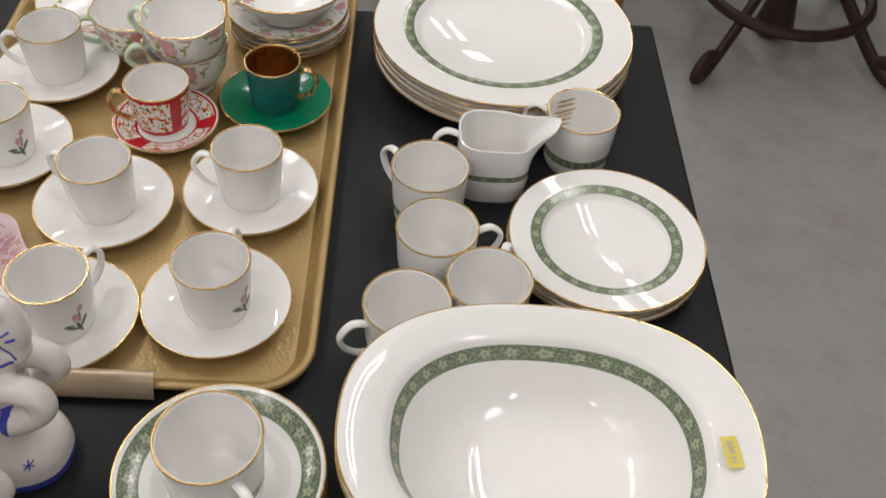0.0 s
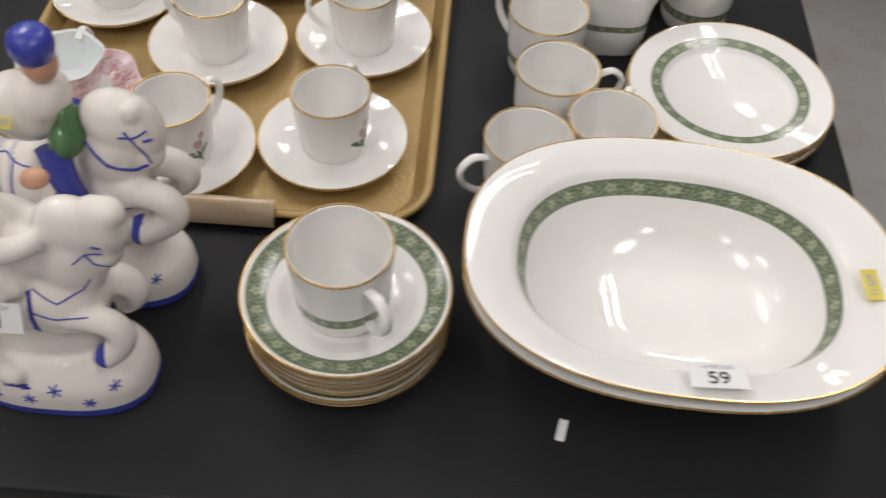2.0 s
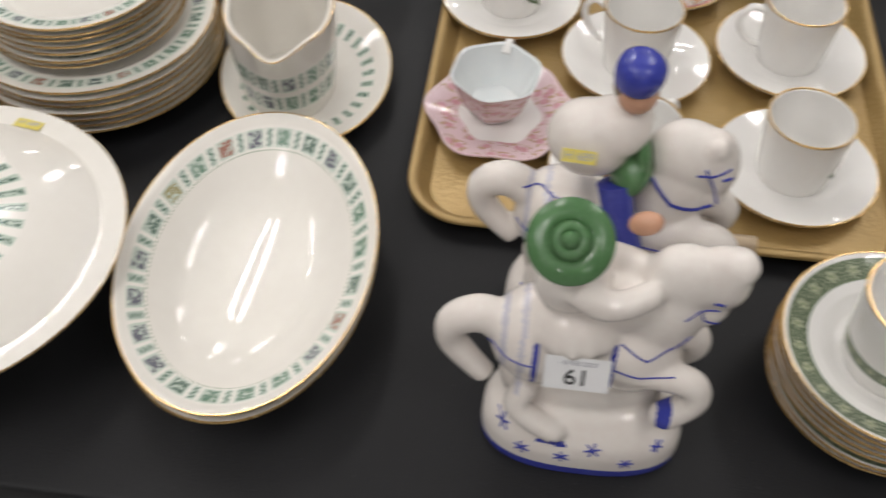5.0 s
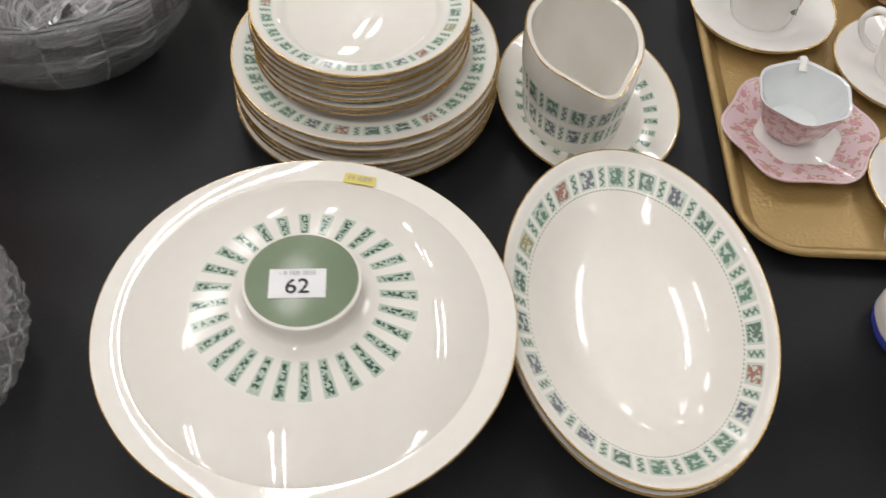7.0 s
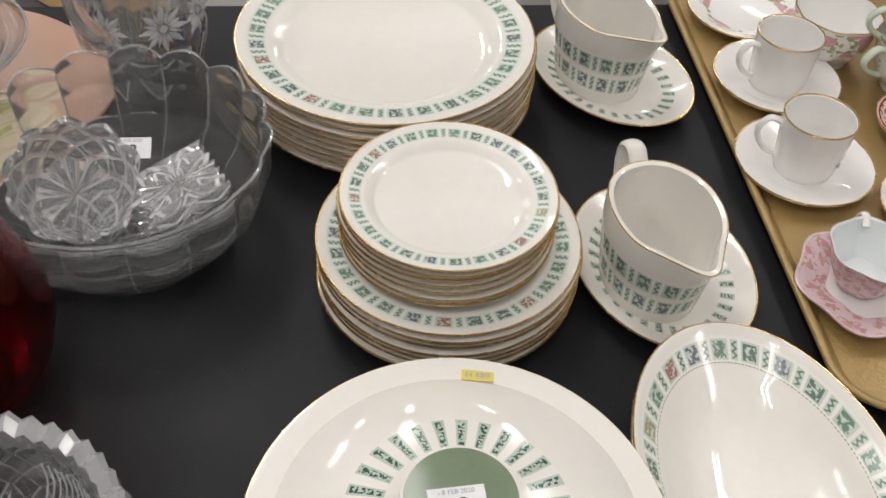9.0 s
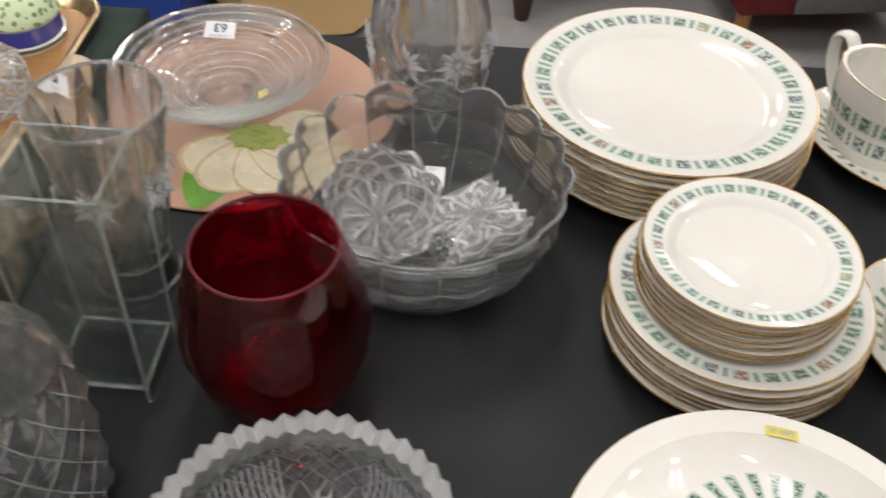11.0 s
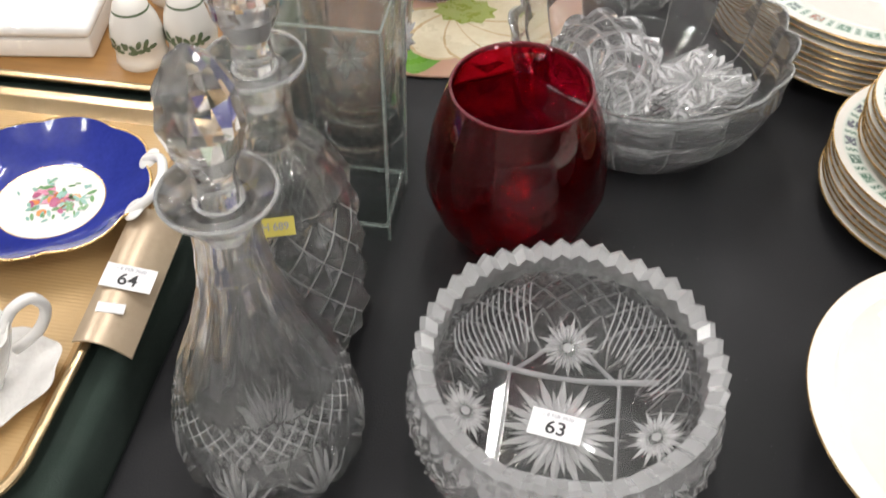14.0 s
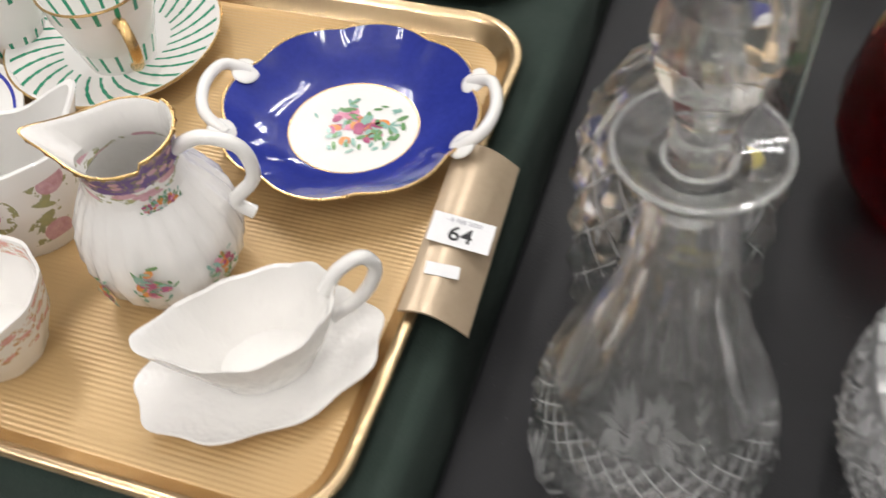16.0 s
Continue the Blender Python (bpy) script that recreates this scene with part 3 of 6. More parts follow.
# ---- trays ----
def tray(x0, x1, y0, y1, z, floor_mat, rim_mat, label, depth=0.014, rc=0.045, handles=()):
    cx, cy, hx, hy = (x0 + x1) / 2, (y0 + y1) / 2, (x1 - x0) / 2, (y1 - y0) / 2
    t = thing("serving_tray", pose(cx, cy, z), label, "tray")

    def outline(inset, zz, bm):
        out = []
        a, b, r = hx - inset, hy - inset, max(rc - inset, 0.006)
        for qx, qy, st in ((1, 1, 0), (-1, 1, 90), (-1, -1, 180), (1, -1, 270)):
            for k in range(11):
                an = radians(st + 9 * k)
                out.append(bm.verts.new((qx * (a - r) + r * math.cos(an), qy * (b - r) + r * math.sin(an), zz)))
        return out

    def skin(levels, cap):
        bm = bmesh.new()
        rs = [outline(i, zz, bm) for i, zz in levels]
        for a, b in zip(rs, rs[1:]):
            for k in range(len(a)):
                bm.faces.new((a[k], a[(k + 1) % len(a)], b[(k + 1) % len(a)], b[k]))
        if cap:
            bm.faces.new(rs[-1])
        return bm

    part("base", skin([(0.016, 0.0002), (0.015, 0.0025), (0.0165, 0.003)], True), floor_mat, t)
    part("rim", skin([(0.016, 0.0), (0.003, depth - 0.003), (0.0, depth - 0.002), (0.0, depth), (0.002, depth + 0.0015), (0.006, depth + 0.0008), (0.0085, depth - 0.003), (0.0165, 0.0028)], False), rim_mat, t, "raised rounded metal rim", sharp=60)
    for hxx, hyy, w, l, rz in handles:
        bm = bmesh.new()
        n = 8
        vs = []
        for i in range(n + 1):
            f = i / n
            x = (f - 0.35) * w
            zz = depth + 0.0035 + 0.006 * math.sin(math.pi * (0.15 + 0.85 * f)) - 0.010 * f * f
            vs.append([(x, -l / 2, zz), (x, l / 2, zz)])
        top = [[bm.verts.new(q) for q in c] for c in vs]
        low = [[bm.verts.new((q[0], q[1], q[2] - 0.0015)) for q in c] for c in vs]
        for i in range(n):
            bm.faces.new((top[i][0], top[i + 1][0], top[i + 1][1], top[i][1]))
            bm.faces.new((low[i][1], low[i + 1][1], low[i + 1][0], low[i][0]))
            for j in (0, 1):
                bm.faces.new((top[i][j], low[i][j], low[i + 1][j], top[i + 1][j]))
        for i in (0, n):
            bm.faces.new((top[i][0], top[i][1], low[i][1], low[i][0]))
        part("handle", bm, HANDLE, t, "ribbed beige metal grip", pose(hxx - cx, hyy - cy, 0, 0, 0, rz))
    return t, cx, cy


tray_gold, gx, gy = tray(-0.354, 0.006, -0.043, 0.530, 0.0, TRAYGOLD, TRAYGOLD, "gold lacquered rectangular tray with an embossed dotted base", handles=((-0.160, -0.038, 0.016, 0.10, -90),))
tray_amber, ax, ay = tray(-1.72, -1.192, -0.295, 0.072, 0.0305, TRAYAMBER, BRASS, "amber ribbed tray with a brass rim on green baize", handles=((-1.191, -0.110, 0.036, 0.118, 3),))
tray_wood, wx, wy = tray(-1.72, -1.205, 0.086, 0.466, 0.0305, TRAYWOOD, BRASS, "wood-grain tray with a brass rim on green baize", handles=((-1.196, 0.290, 0.034, 0.10, -2),))
lot_sticker(tray_amber, "64", pose(-1.184 - ax, -0.115 - ay, 0.0218, 0, 10, 3))
lot_sticker(tray_wood, "65", pose(-1.188 - wx, 0.262 - wy, 0.0218, 0, 8, 185))
part("torn_label", bent_sheet(0.018, 0.008), PAPER, tray_amber, "torn scrap of white paper", pose(-1.186 - ax, -0.141 - ay, 0.0215, 0, 10, 8))


# ---- tableware kinds ----
def cup_bowl(r, h, foot, thick=0.0022, flare=0.0):
    """Outside and inside of a straight-sided cup."""
    out = [(0, 0.002), (foot * 0.8, 0.002), (foot * 0.84, 0.0), (foot * 0.93, 0.0), (foot * 0.96, 0.002), (foot * 1.0, 0.005)]
    for k in range(1, 7):
        f = k / 6
        out.append((foot + (r - foot) * (f**0.8) + flare * max(0, f - 0.7) ** 2 * 8, 0.005 + (h - 0.005) * f))
    ins = [(r - thick * 0.4, h + 0.0006), (r - thick, h - 0.0004), (r - thick - 0.0004, h * 0.75), (foot + (r - foot) * 0.5 - thick, h * 0.35), (foot - thick, 0.012), (foot * 0.75, 0.0062), (0, 0.005)]
    return out + ins


def handle_loop(r, h, z0, z1, reach, thick):
    """An ear-shaped handle on the +x side."""
    return tube([(r - 0.001, 0, z1), (r + reach * 0.55, 0, z1 + 0.004), (r + reach, 0, z1 - 0.006), (r + reach * 0.85, 0, (z0 + z1) / 2 - 0.003), (r + reach * 0.35, 0, z0 + 0.003), (r - 0.0015, 0, z0)], thick, 10, 1.5, side=None)


def cup(m, r, h, foot, mats, label, group="", rim=GOLD, idx=None, handle_mat=None, reach=0.019, category="cup", flare=0.0, wave=None, one=False):
    t = thing("coffee_cup", m, label, category, group)
    prof = cup_bowl(r, h, foot, flare=flare)
    if one:
        prof = prof[:6] + prof[11:]
    ix = [1 if i == 5 else 0 for i in range(len(prof) - 1)] if one else idx(len(prof) - 1) if idx else None
    part("bowl", lathe(prof, 64, ix, wave), mats, t)
    part("handle", handle_loop(r - (r - foot) * 0.15, h, h * 0.24, h * 0.82, reach, 0.0024), handle_mat or (mats[0] if isinstance(mats, list) else mats), t)
    if rim:
        part("gilt_rim", ring(r - 0.0006, h + 0.0002, 0.0009, 64, wave), rim, t, "thin gilt line round the rim")
    return t


def plate_profile(r, h, well, foot, flange_drop=0.0):
    """Underside and top of a plate; the flange runs from well to r."""
    return [(0, 0.003), (foot * 0.92, 0.003), (foot * 0.95, 0.0), (foot, 0.0), (foot * 1.04, 0.003), (well * 1.02, h * 0.45), (r * 0.985, h - 0.0028), (r, h - 0.0010), (r - 0.0004, h), (r * 0.975, h - 0.0004)]


def plate(m, r, h, well, foot, face, mats, label, group="", name="plate", category="plate", warp=None, rim=GOLD, seg=72):
    """face: the top from the rim inwards, rows of (share of radius, height, material)."""
    prof = plate_profile(r, h, well, foot)
    ix = [0] * (len(prof) - 1)
    for fr, z, mi in face:
        prof.append((fr * r, z))
        ix.append(mi)
    t = thing(name, m, label, category, group)
    part("body", lathe(prof, seg, ix, warp), mats, t)
    if rim:
        part("gilt_rim", ring(r - 0.0004, h - 0.0007, 0.0009, seg, warp), rim, t, "gilt edge")
    return t


def stack(first, n, pitch, wobble=0.0012):
    """Copies of a plate on top of it."""
    base = first.matrix_basis.copy()
    top = first
    for k in range(1, n):
        dx, dy = random.uniform(-wobble, wobble), random.uniform(-wobble, wobble)
        top = copy_thing(first, Matrix.Translation((dx, dy, pitch * k)) @ base @ pose(0, 0, 0, 0, 0, random.uniform(0, 360)))
    return top


# ---- the sage-banded dinner set ----
p = plate(pose(0.163, 0.400, 0), 0.134, 0.021, 0.088, 0.075, [(0.80, 0.0190, 0), (0.775, 0.0184, 0), (0.69, 0.0160, 1), (0.655, 0.0120, 0), (0.62, 0.0095, 0), (0.0, 0.0088, 0)], [GLAZE, SAGE_BAND], "white bone china dinner plate with a sage flower band", "stack of sage-banded dinner plates")
stack(p, 6, 0.0057)
p = plate(pose(0.243, 0.119, 0), 0.0845, 0.017, 0.058, 0.05, [(0.80, 0.0152, 0), (0.775, 0.0148, 0), (0.665, 0.0128, 1), (0.64, 0.0100, 0), (0.60, 0.0078, 0), (0.0, 0.0072, 0)], [GLAZE, SAGE_SMALL], "white bone china side plate with a sage flower band", "stack of sage-banded side plates")
stack(p, 4, 0.0046)


def sage_idx(n):
    ix = [0] * n
    ix[6] = 1
    return ix


def sage_cup(m, label):
    return cup(m, 0.034, 0.0592, 0.0305, [GLAZE, SAGE_SMALL], label, "sage-banded coffee cups", idx=sage_idx, reach=0.021)


for x, y, a in ((0.231, 0.252, 160), (0.090, 0.166, 140), (0.097, 0.093, 12), (0.138, 0.039, 70), (0.075, 0.012, 205)):
    sage_cup(pose(x, y, 0, 0, 0, a), "white coffee cup with a sage band on the black table")

sauc = plate(pose(-0.0425, -0.134, 0), 0.0688, 0.021, 0.036, 0.030, [(0.95, 0.0192, 0), (0.76, 0.0142, 1), (0.73, 0.0136, 0), (0.50, 0.0080, 0), (0.42, 0.0068, 0), (0.0, 0.0064, 0)], [GLAZE, SAGE_SMALL], "white saucer with a sage flower border and gilt edge", "stack of sage-banded saucers", "saucer", "saucer")
stack(sauc, 7, 0.0059)
sage_cup(pose(-0.044, -0.138, 0.0428, 0, 0, -52), "white coffee cup with a sage band standing on stacked saucers")

# cream jug: rounded-square body with a beak spout
def jug_warp(a0, b0, spout, lift, n=2.6, spout_at=0.0, zs=0.6, h=0.06):
    def w(t, r, z, i):
        c, s = math.cos(t), math.sin(t)
        x = r * a0 * math.copysign(abs(c) ** (2 / n), c)
        y = r * b0 * math.copysign(abs(s) ** (2 / n), s)
        d = math.atan2(math.sin(t - spout_at), math.cos(t - spout_at))
        k = math.exp(-(d / 0.42) ** 2) * max(0.0, (z / h - zs) / (1 - zs)) ** 1.6 if r > 0.5 else 0.0
        dip = math.exp(-((abs(d) - 0.95) / 0.45) ** 2) * max(0.0, (z / h - 0.7) / 0.3)
        return (x + math.cos(spout_at) * spout * k, y + math.sin(spout_at) * spout * k, z + lift * k - lift * 0.55 * dip)
    return w


def jug_profile(h, foot=0.86, belly=1.0, top=0.97, th=0.07, mid=0.4):
    out = [(0, 0.003), (foot * 0.86, 0.003), (foot * 0.9, 0.0), (foot, 0.0), (foot + 0.03, 0.004)]
    for k in range(1, 11):
        f = k / 10
        r = foot + (belly - foot) * math.sin(min(1, f / mid) * math.pi / 2) if f < mid else belly + (top - belly) * ((f - mid) / (1 - mid)) ** 1.5
        out.append((r, 0.004 + (h - 0.004) * f))
    ins = [(top - th * 0.4, h + 0.0007), (top - th, h - 0.0004)]
    for k in range(1, 8):
        f = 1 - k / 8
        r = (foot + (belly - foot) * math.sin(min(1, f / mid) * math.pi / 2) if f < mid else belly + (top - belly) * ((f - mid) / (1 - mid)) ** 1.5) - th
        ins.append((r, 0.006 + (h - 0.006) * f))
    return out + ins + [(foot * 0.8, 0.0055), (0, 0.005)]


t = thing("cream_jug", pose(0.148, 0.213, 0), "white square-bodied cream jug with a sage band", "jug")
w = jug_warp(0.0335, 0.030, 0.026, 0.004, 3.2, 0.15, 0.55, 0.063)
prof = jug_profile(0.063, 0.9, 1.0, 1.0, 0.07, 0.3)
ix = [0] * (len(prof) - 1)
ix[8] = 1
part("bowl", lathe(prof, 80, ix, w), [GLAZE, SAGE_SMALL], t)
part("handle", handle_loop(0.032, 0.063, 0.018, 0.055, 0.022, 0.0026), GLAZE, t, m=pose(0, 0, 0, 0, 0, 178))
part("gilt_rim", ring(0.985, 0.0632, 0.0, 80, w), GOLD, t)


# open oval vegetable dishes, two nested
def oval_dish(m, a, b, n, h, face, mats, label, group, foot=0.5, tilt=0.0, name="oval_dish", wall=((0.76, 0.72), (0.82, 0.88))):
    prof = [(0, 0.004), (foot * 0.93, 0.004), (foot * 0.95, 0.0), (foot, 0.0), (foot + 0.02, 0.004), (foot + 0.1, h * 0.14), *((r, h * z) for r, z in wall), (0.985, h - 0.003), (1.0, h - 0.0012), (0.998, h), (0.985, h - 0.0002)]
    ix = [0] * (len(prof) - 1)
    for fr, z, mi in face:
        prof.append((fr, z))
        ix.append(mi)
    w = oval(a, b, n, tilt)
    t = thing(name, m, label, "dish", group)
    part("body", lathe(prof, 112, ix, w), mats, t)
    rim = lathe([(1.0 + 0.007 * math.cos(q), h - 0.0006 + 0.0009 * math.sin(q)) for q in (2 * math.pi * k / 6 for k in range(7))], 112, None, w)
    part("gilt_rim", rim, GOLD, t, "gilt edge")
    return t


of = [(0.80, 0.0655, 0), (0.765, 0.0625, 0), (0.752, 0.0590, 0), (0.705, 0.0470, 1), (0.695, 0.0445, 0), (0.65, 0.0350, 0), (0.59, 0.0250, 0), (0.52, 0.0175, 0), (0.44, 0.0125, 0), (0.34, 0.0092, 0), (0.2, 0.0074, 0), (0, 0.0068, 0)]
d = oval_dish(pose(0.172, -0.112, 0.0), 0.1395, 0.105, 2.4, 0.073, of, [GLAZE, SAGE_BAND], "large white oval vegetable dish with a sage band inside", "two nested oval sage-banded dishes", 0.42, -0.05)
top = copy_thing(d, pose(0.172, -0.111, 0.0105))
tagged(top, "large white oval vegetable dish with a sage band and lot sticker")
lot_sticker(top, "59", pose(0.012, -0.0905, 0.0752, -12, 0, 2))
code_sticker(top, pose(0.118, -0.012, 0.0722, 0, -9, 97))

part("paper_scrap", bent_sheet(0.006, 0.016, 0.004), PAPER, tagged(new("paper_scrap"), "torn scrap of white paper on the black table", "scrap"), "", pose(0.104, -0.197, 0.0004, 0, 0, -12))


# ---- cups on the gold tray ----
SAUCER_FACE = [(0.93, 0.0135, 0), (0.62, 0.0078, 0), (0.56, 0.0060, 0), (0.0, 0.0056, 0)]


def gilt_saucer(x, y, z=0.0035, mats=GLAZE, r=0.0595, label="plain white saucer with a gilt edge on the gold tray", group="white saucers on the tray", face=SAUCER_FACE, warp=None, rim=GOLD):
    return plate(pose(x, y, z), r, 0.0148, r * 0.6, r * 0.5, face, mats, label, group, "saucer", "saucer", warp, rim)


plain = "white straight-sided coffee cup with a gilt rim on its saucer"
sprig = "white coffee cup with a gilt rim and a pink flower spray"
SPRIG_P, SPRIG_L = speckled("painted_pink_petal", (0.52, 0.22, 0.28), (0.66, 0.42, 0.44), 90, 0.15), speckled("painted_grey_green_leaf", (0.09, 0.13, 0.07), (0.16, 0.20, 0.12), 90, 0.15)


def spray(parent, r0, r1, h, az, flip=1):
    """A painted flower spray: thin petals and leaves laid on a cup's side."""
    for k, (da, dz, w, l, rot, mt) in enumerate(((0.0, 0.022, 0.006, 0.0085, 10, SPRIG_P), (0.16, 0.030, 0.005, 0.007, -30, SPRIG_P), (-0.13, 0.011, 0.003, 0.012, 60, SPRIG_L), (0.05, 0.010, 0.003, 0.013, 15, SPRIG_L), (0.20, 0.014, 0.003, 0.012, -40, SPRIG_L), (-0.24, 0.015, 0.0025, 0.009, 80, SPRIG_L), (0.10, 0.021, 0.002, 0.012, -8, SPRIG_L))):
        a = az + da * flip
        z = dz + 0.006
        rr = r0 + (r1 - r0) * ((z - 0.005) / (h - 0.005)) ** 0.8 - 0.0001
        bm = bmesh.new()
        vs = [bm.verts.new((w * 0.5 * math.sin(2 * math.pi * q / 12), l * 0.5 * math.cos(2 * math.pi * q / 12), 0.00035 - (w * 0.5 * math.sin(2 * math.pi * q / 12)) ** 2 / (2 * rr))) for q in range(12)]
        bm.faces.new(vs)
        part("painted_petal" if mt is SPRIG_P else "painted_leaf", bm, mt, parent, "", Matrix.Rotation(a, 4, "Z") @ Matrix.Translation((rr + 0.0003, 0, z)) @ Matrix.Rotation(math.pi / 2, 4, "Z") @ Matrix.Rotation(math.pi / 2, 4, "X") @ Matrix.Rotation(radians(rot), 4, "Z"))


for x, y, a, sp in ((-0.282, 0.336, 190, None), (-0.192, 0.149, 160, None), (-0.068, 0.173, 185, None), (-0.195, 0.021, 55, -0.75), (-0.077, 0.042, 75, -0.55), (-0.297, 0.215, 170, -0.7)):
    gilt_saucer(x, y)
    c = cup(pose(x, y, 0.0092, 0, 0, a), 0.0307, 0.0545, 0.0262, GLAZE, sprig if sp else plain, "white gilt-rimmed coffee cups", reach=0.017)
    if sp:
        spray(c, 0.0262, 0.0307, 0.0545, sp - radians(a))

# imari-red cup and saucer
gilt_saucer(-0.161, 0.262, mats=[GLAZE, PANELS], r=0.0495, label="red and white panelled saucer painted with flowers", group="painted coffee cups", face=[(0.95, 0.0140, 0), (0.55, 0.0070, 1), (0.50, 0.0060, 0), (0, 0.0056, 0)])
cup(pose(-0.164, 0.263, 0.0092, 0, 0, 195), 0.0300, 0.050, 0.0235, [GLAZE, PANELS], "red coffee cup with white flower panels and gilt handle", "painted coffee cups", one=True, handle_mat=GOLD, reach=0.016)
# green cup, gilt inside
TEALCRACK = speckled("mottled_teal_glaze", (0.004, 0.085, 0.080), (0.02, 0.15, 0.13), 160, 0.16)
gilt_saucer(-0.062, 0.304, mats=EMERALD, r=0.0545, label="emerald green saucer with a gilt edge", group="painted coffee cups")
DEEPGOLD = speckled("gilt_lining", (0.45, 0.22, 0.05), (0.30, 0.13, 0.03), 30, 0.28, 0.9)
cup(pose(-0.063, 0.304, 0.0092, 0, 0, -8), 0.0268, 0.050, 0.0235, [TEALCRACK, DEEPGOLD], "mottled teal coffee cup with a gilt lining", "painted coffee cups", idx=lambda n: [1 if i >= 12 else 0 for i in range(n)], handle_mat=GOLD, reach=0.016)


# rose-painted tea cups, stacked, and saucers
def tea_cup(m, label, mats, r=0.041, h=0.052, foot=0.023, hm=None):
    t = thing("tea_cup", m, label, "cup", "rose-painted tea cups")
    out = [(0, 0.002), (foot * 0.9, 0.002), (foot * 0.95, 0.0), (foot, 0.0), (foot * 1.0, 0.005), (foot * 1.3, 0.012), (r * 0.88, h * 0.45)]
    prof = out + [(r, h * 0.97), (r, h), (r - 0.0016, h), (r - 0.0022, h * 0.96), (r * 0.86 - 0.002, h * 0.45), (foot * 1.1, 0.012), (0, 0.006)]
    sc = lambda t_, r_, z_, i_: (r_ * (1 + 0.02 * math.cos(8 * t_) * z_ / h) * math.cos(t_), r_ * (1 + 0.02 * math.cos(8 * t_) * z_ / h) * math.sin(t_), z_)
    part("bowl", lathe(prof, 72, [0, 0, 0, 0, 0, 0, 1, 0, 0, 0, 0, 0, 0], sc), mats, t)
    part("handle", handle_loop(r * 0.9, h, h * 0.35, h * 0.85, 0.020, 0.0028), hm or mats[0], t, "pale green twig handle")
    part("gilt_rim", ring(r - 0.0006, h, 0.0009, 72, sc), GOLD, t)
    return t


PALEGREEN = speckled("pale_green_glaze", (0.50, 0.62, 0.46), (0.60, 0.68, 0.54), 60, 0.15)
tea_cup(pose(-0.152, 0.335, 0.0035, 0, 0, 190), "rose-painted tea cup under another on the tray", [GLAZE, ROSES], hm=PALEGREEN)
tea_cup(pose(-0.150, 0.334, 0.0335, 0, 0, 165), "rose-painted tea cup stacked in another cup", [GLAZE, ROSES], hm=PALEGREEN)
tea_cup(pose(-0.215, 0.385, 0.0035, 0, 0, 200), "rose-painted tea cup with a pale green handle", [GLAZE, ROSES], hm=PALEGREEN)
p = gilt_saucer(-0.063, 0.430, mats=[GLAZE, ROSES_BOWL], r=0.063, label="white saucer painted with roses in a stack", group="stack of rose-painted saucers", face=[(0.95, 0.0140, 0), (0.60, 0.0075, 1), (0.52, 0.0060, 0), (0, 0.0056, 0)])
stack(p, 5, 0.0058, 0.002)
b = thing("rose_bowl", pose(-0.063, 0.428, 0.0355), "white bowl painted with roses on stacked saucers", "bowl")
part("body", lathe([(0, 0.002), (0.03, 0.002), (0.031, 0), (0.034, 0), (0.037, 0.006), (0.05, 0.016), (0.062, 0.034), (0.0625, 0.036), (0.061, 0.0355), (0.048, 0.017), (0.035, 0.008), (0, 0.006)], 72, [0, 0, 0, 0, 0, 0, 0, 0, 1, 1, 0]), [GLAZE, ROSES_BOWL], b)
part("gilt_rim", ring(0.0622, 0.0358, 0.0010), GOLD, b)
# a plate with a black print at the far corner of the tray
gilt_saucer(-0.275, 0.455, mats=[GLAZE, SPARSE], r=0.062, label="white saucer with a dark printed spray", group="printed saucer", face=[(0.95, 0.0140, 0), (0.60, 0.0075, 1), (0.52, 0.0060, 0), (0, 0.0056, 0)])

# pink lustre cup and saucer with lobed edges
lob = lambda k, amt: (lambda t_, r_, z_, i_: (r_ * (1 + amt * math.cos(k * t_)) * math.cos(t_), r_ * (1 + amt * math.cos(k * t_)) * math.sin(t_), z_))
gilt_saucer(-0.294, 0.073, mats=[GLAZE, PINKPRINT], r=0.0555, label="pink lobed saucer with a printed rose border", group="pink lustre set", face=[(0.96, 0.0140, 1), (0.56, 0.0072, 1), (0.50, 0.0060, 0), (0, 0.0056, 0)], warp=lob(6, 0.05), rim=PINK)
t = thing("tea_cup", pose(-0.299, 0.078, 0.0092, 0, 0, 80), "small pink lobed cup with a pearly inside", "cup", "pink lustre set")
part("bowl", lathe([(0, 0.002), (0.014, 0.0), (0.018, 0.003), (0.025, 0.014), (0.0295, 0.028), (0.033, 0.0385), (0.0335, 0.0395), (0.0315, 0.0385), (0.027, 0.026), (0.018, 0.010), (0, 0.006)], 72, [0, 0, 0, 0, 0, 0, 1, 1, 1, 1], lob(6, 0.035)), [PINKPRINT, PALEBLUE], t)
part("handle", handle_loop(0.029, 0.04, 0.012, 0.034, 0.016, 0.0022), GLAZE, t)


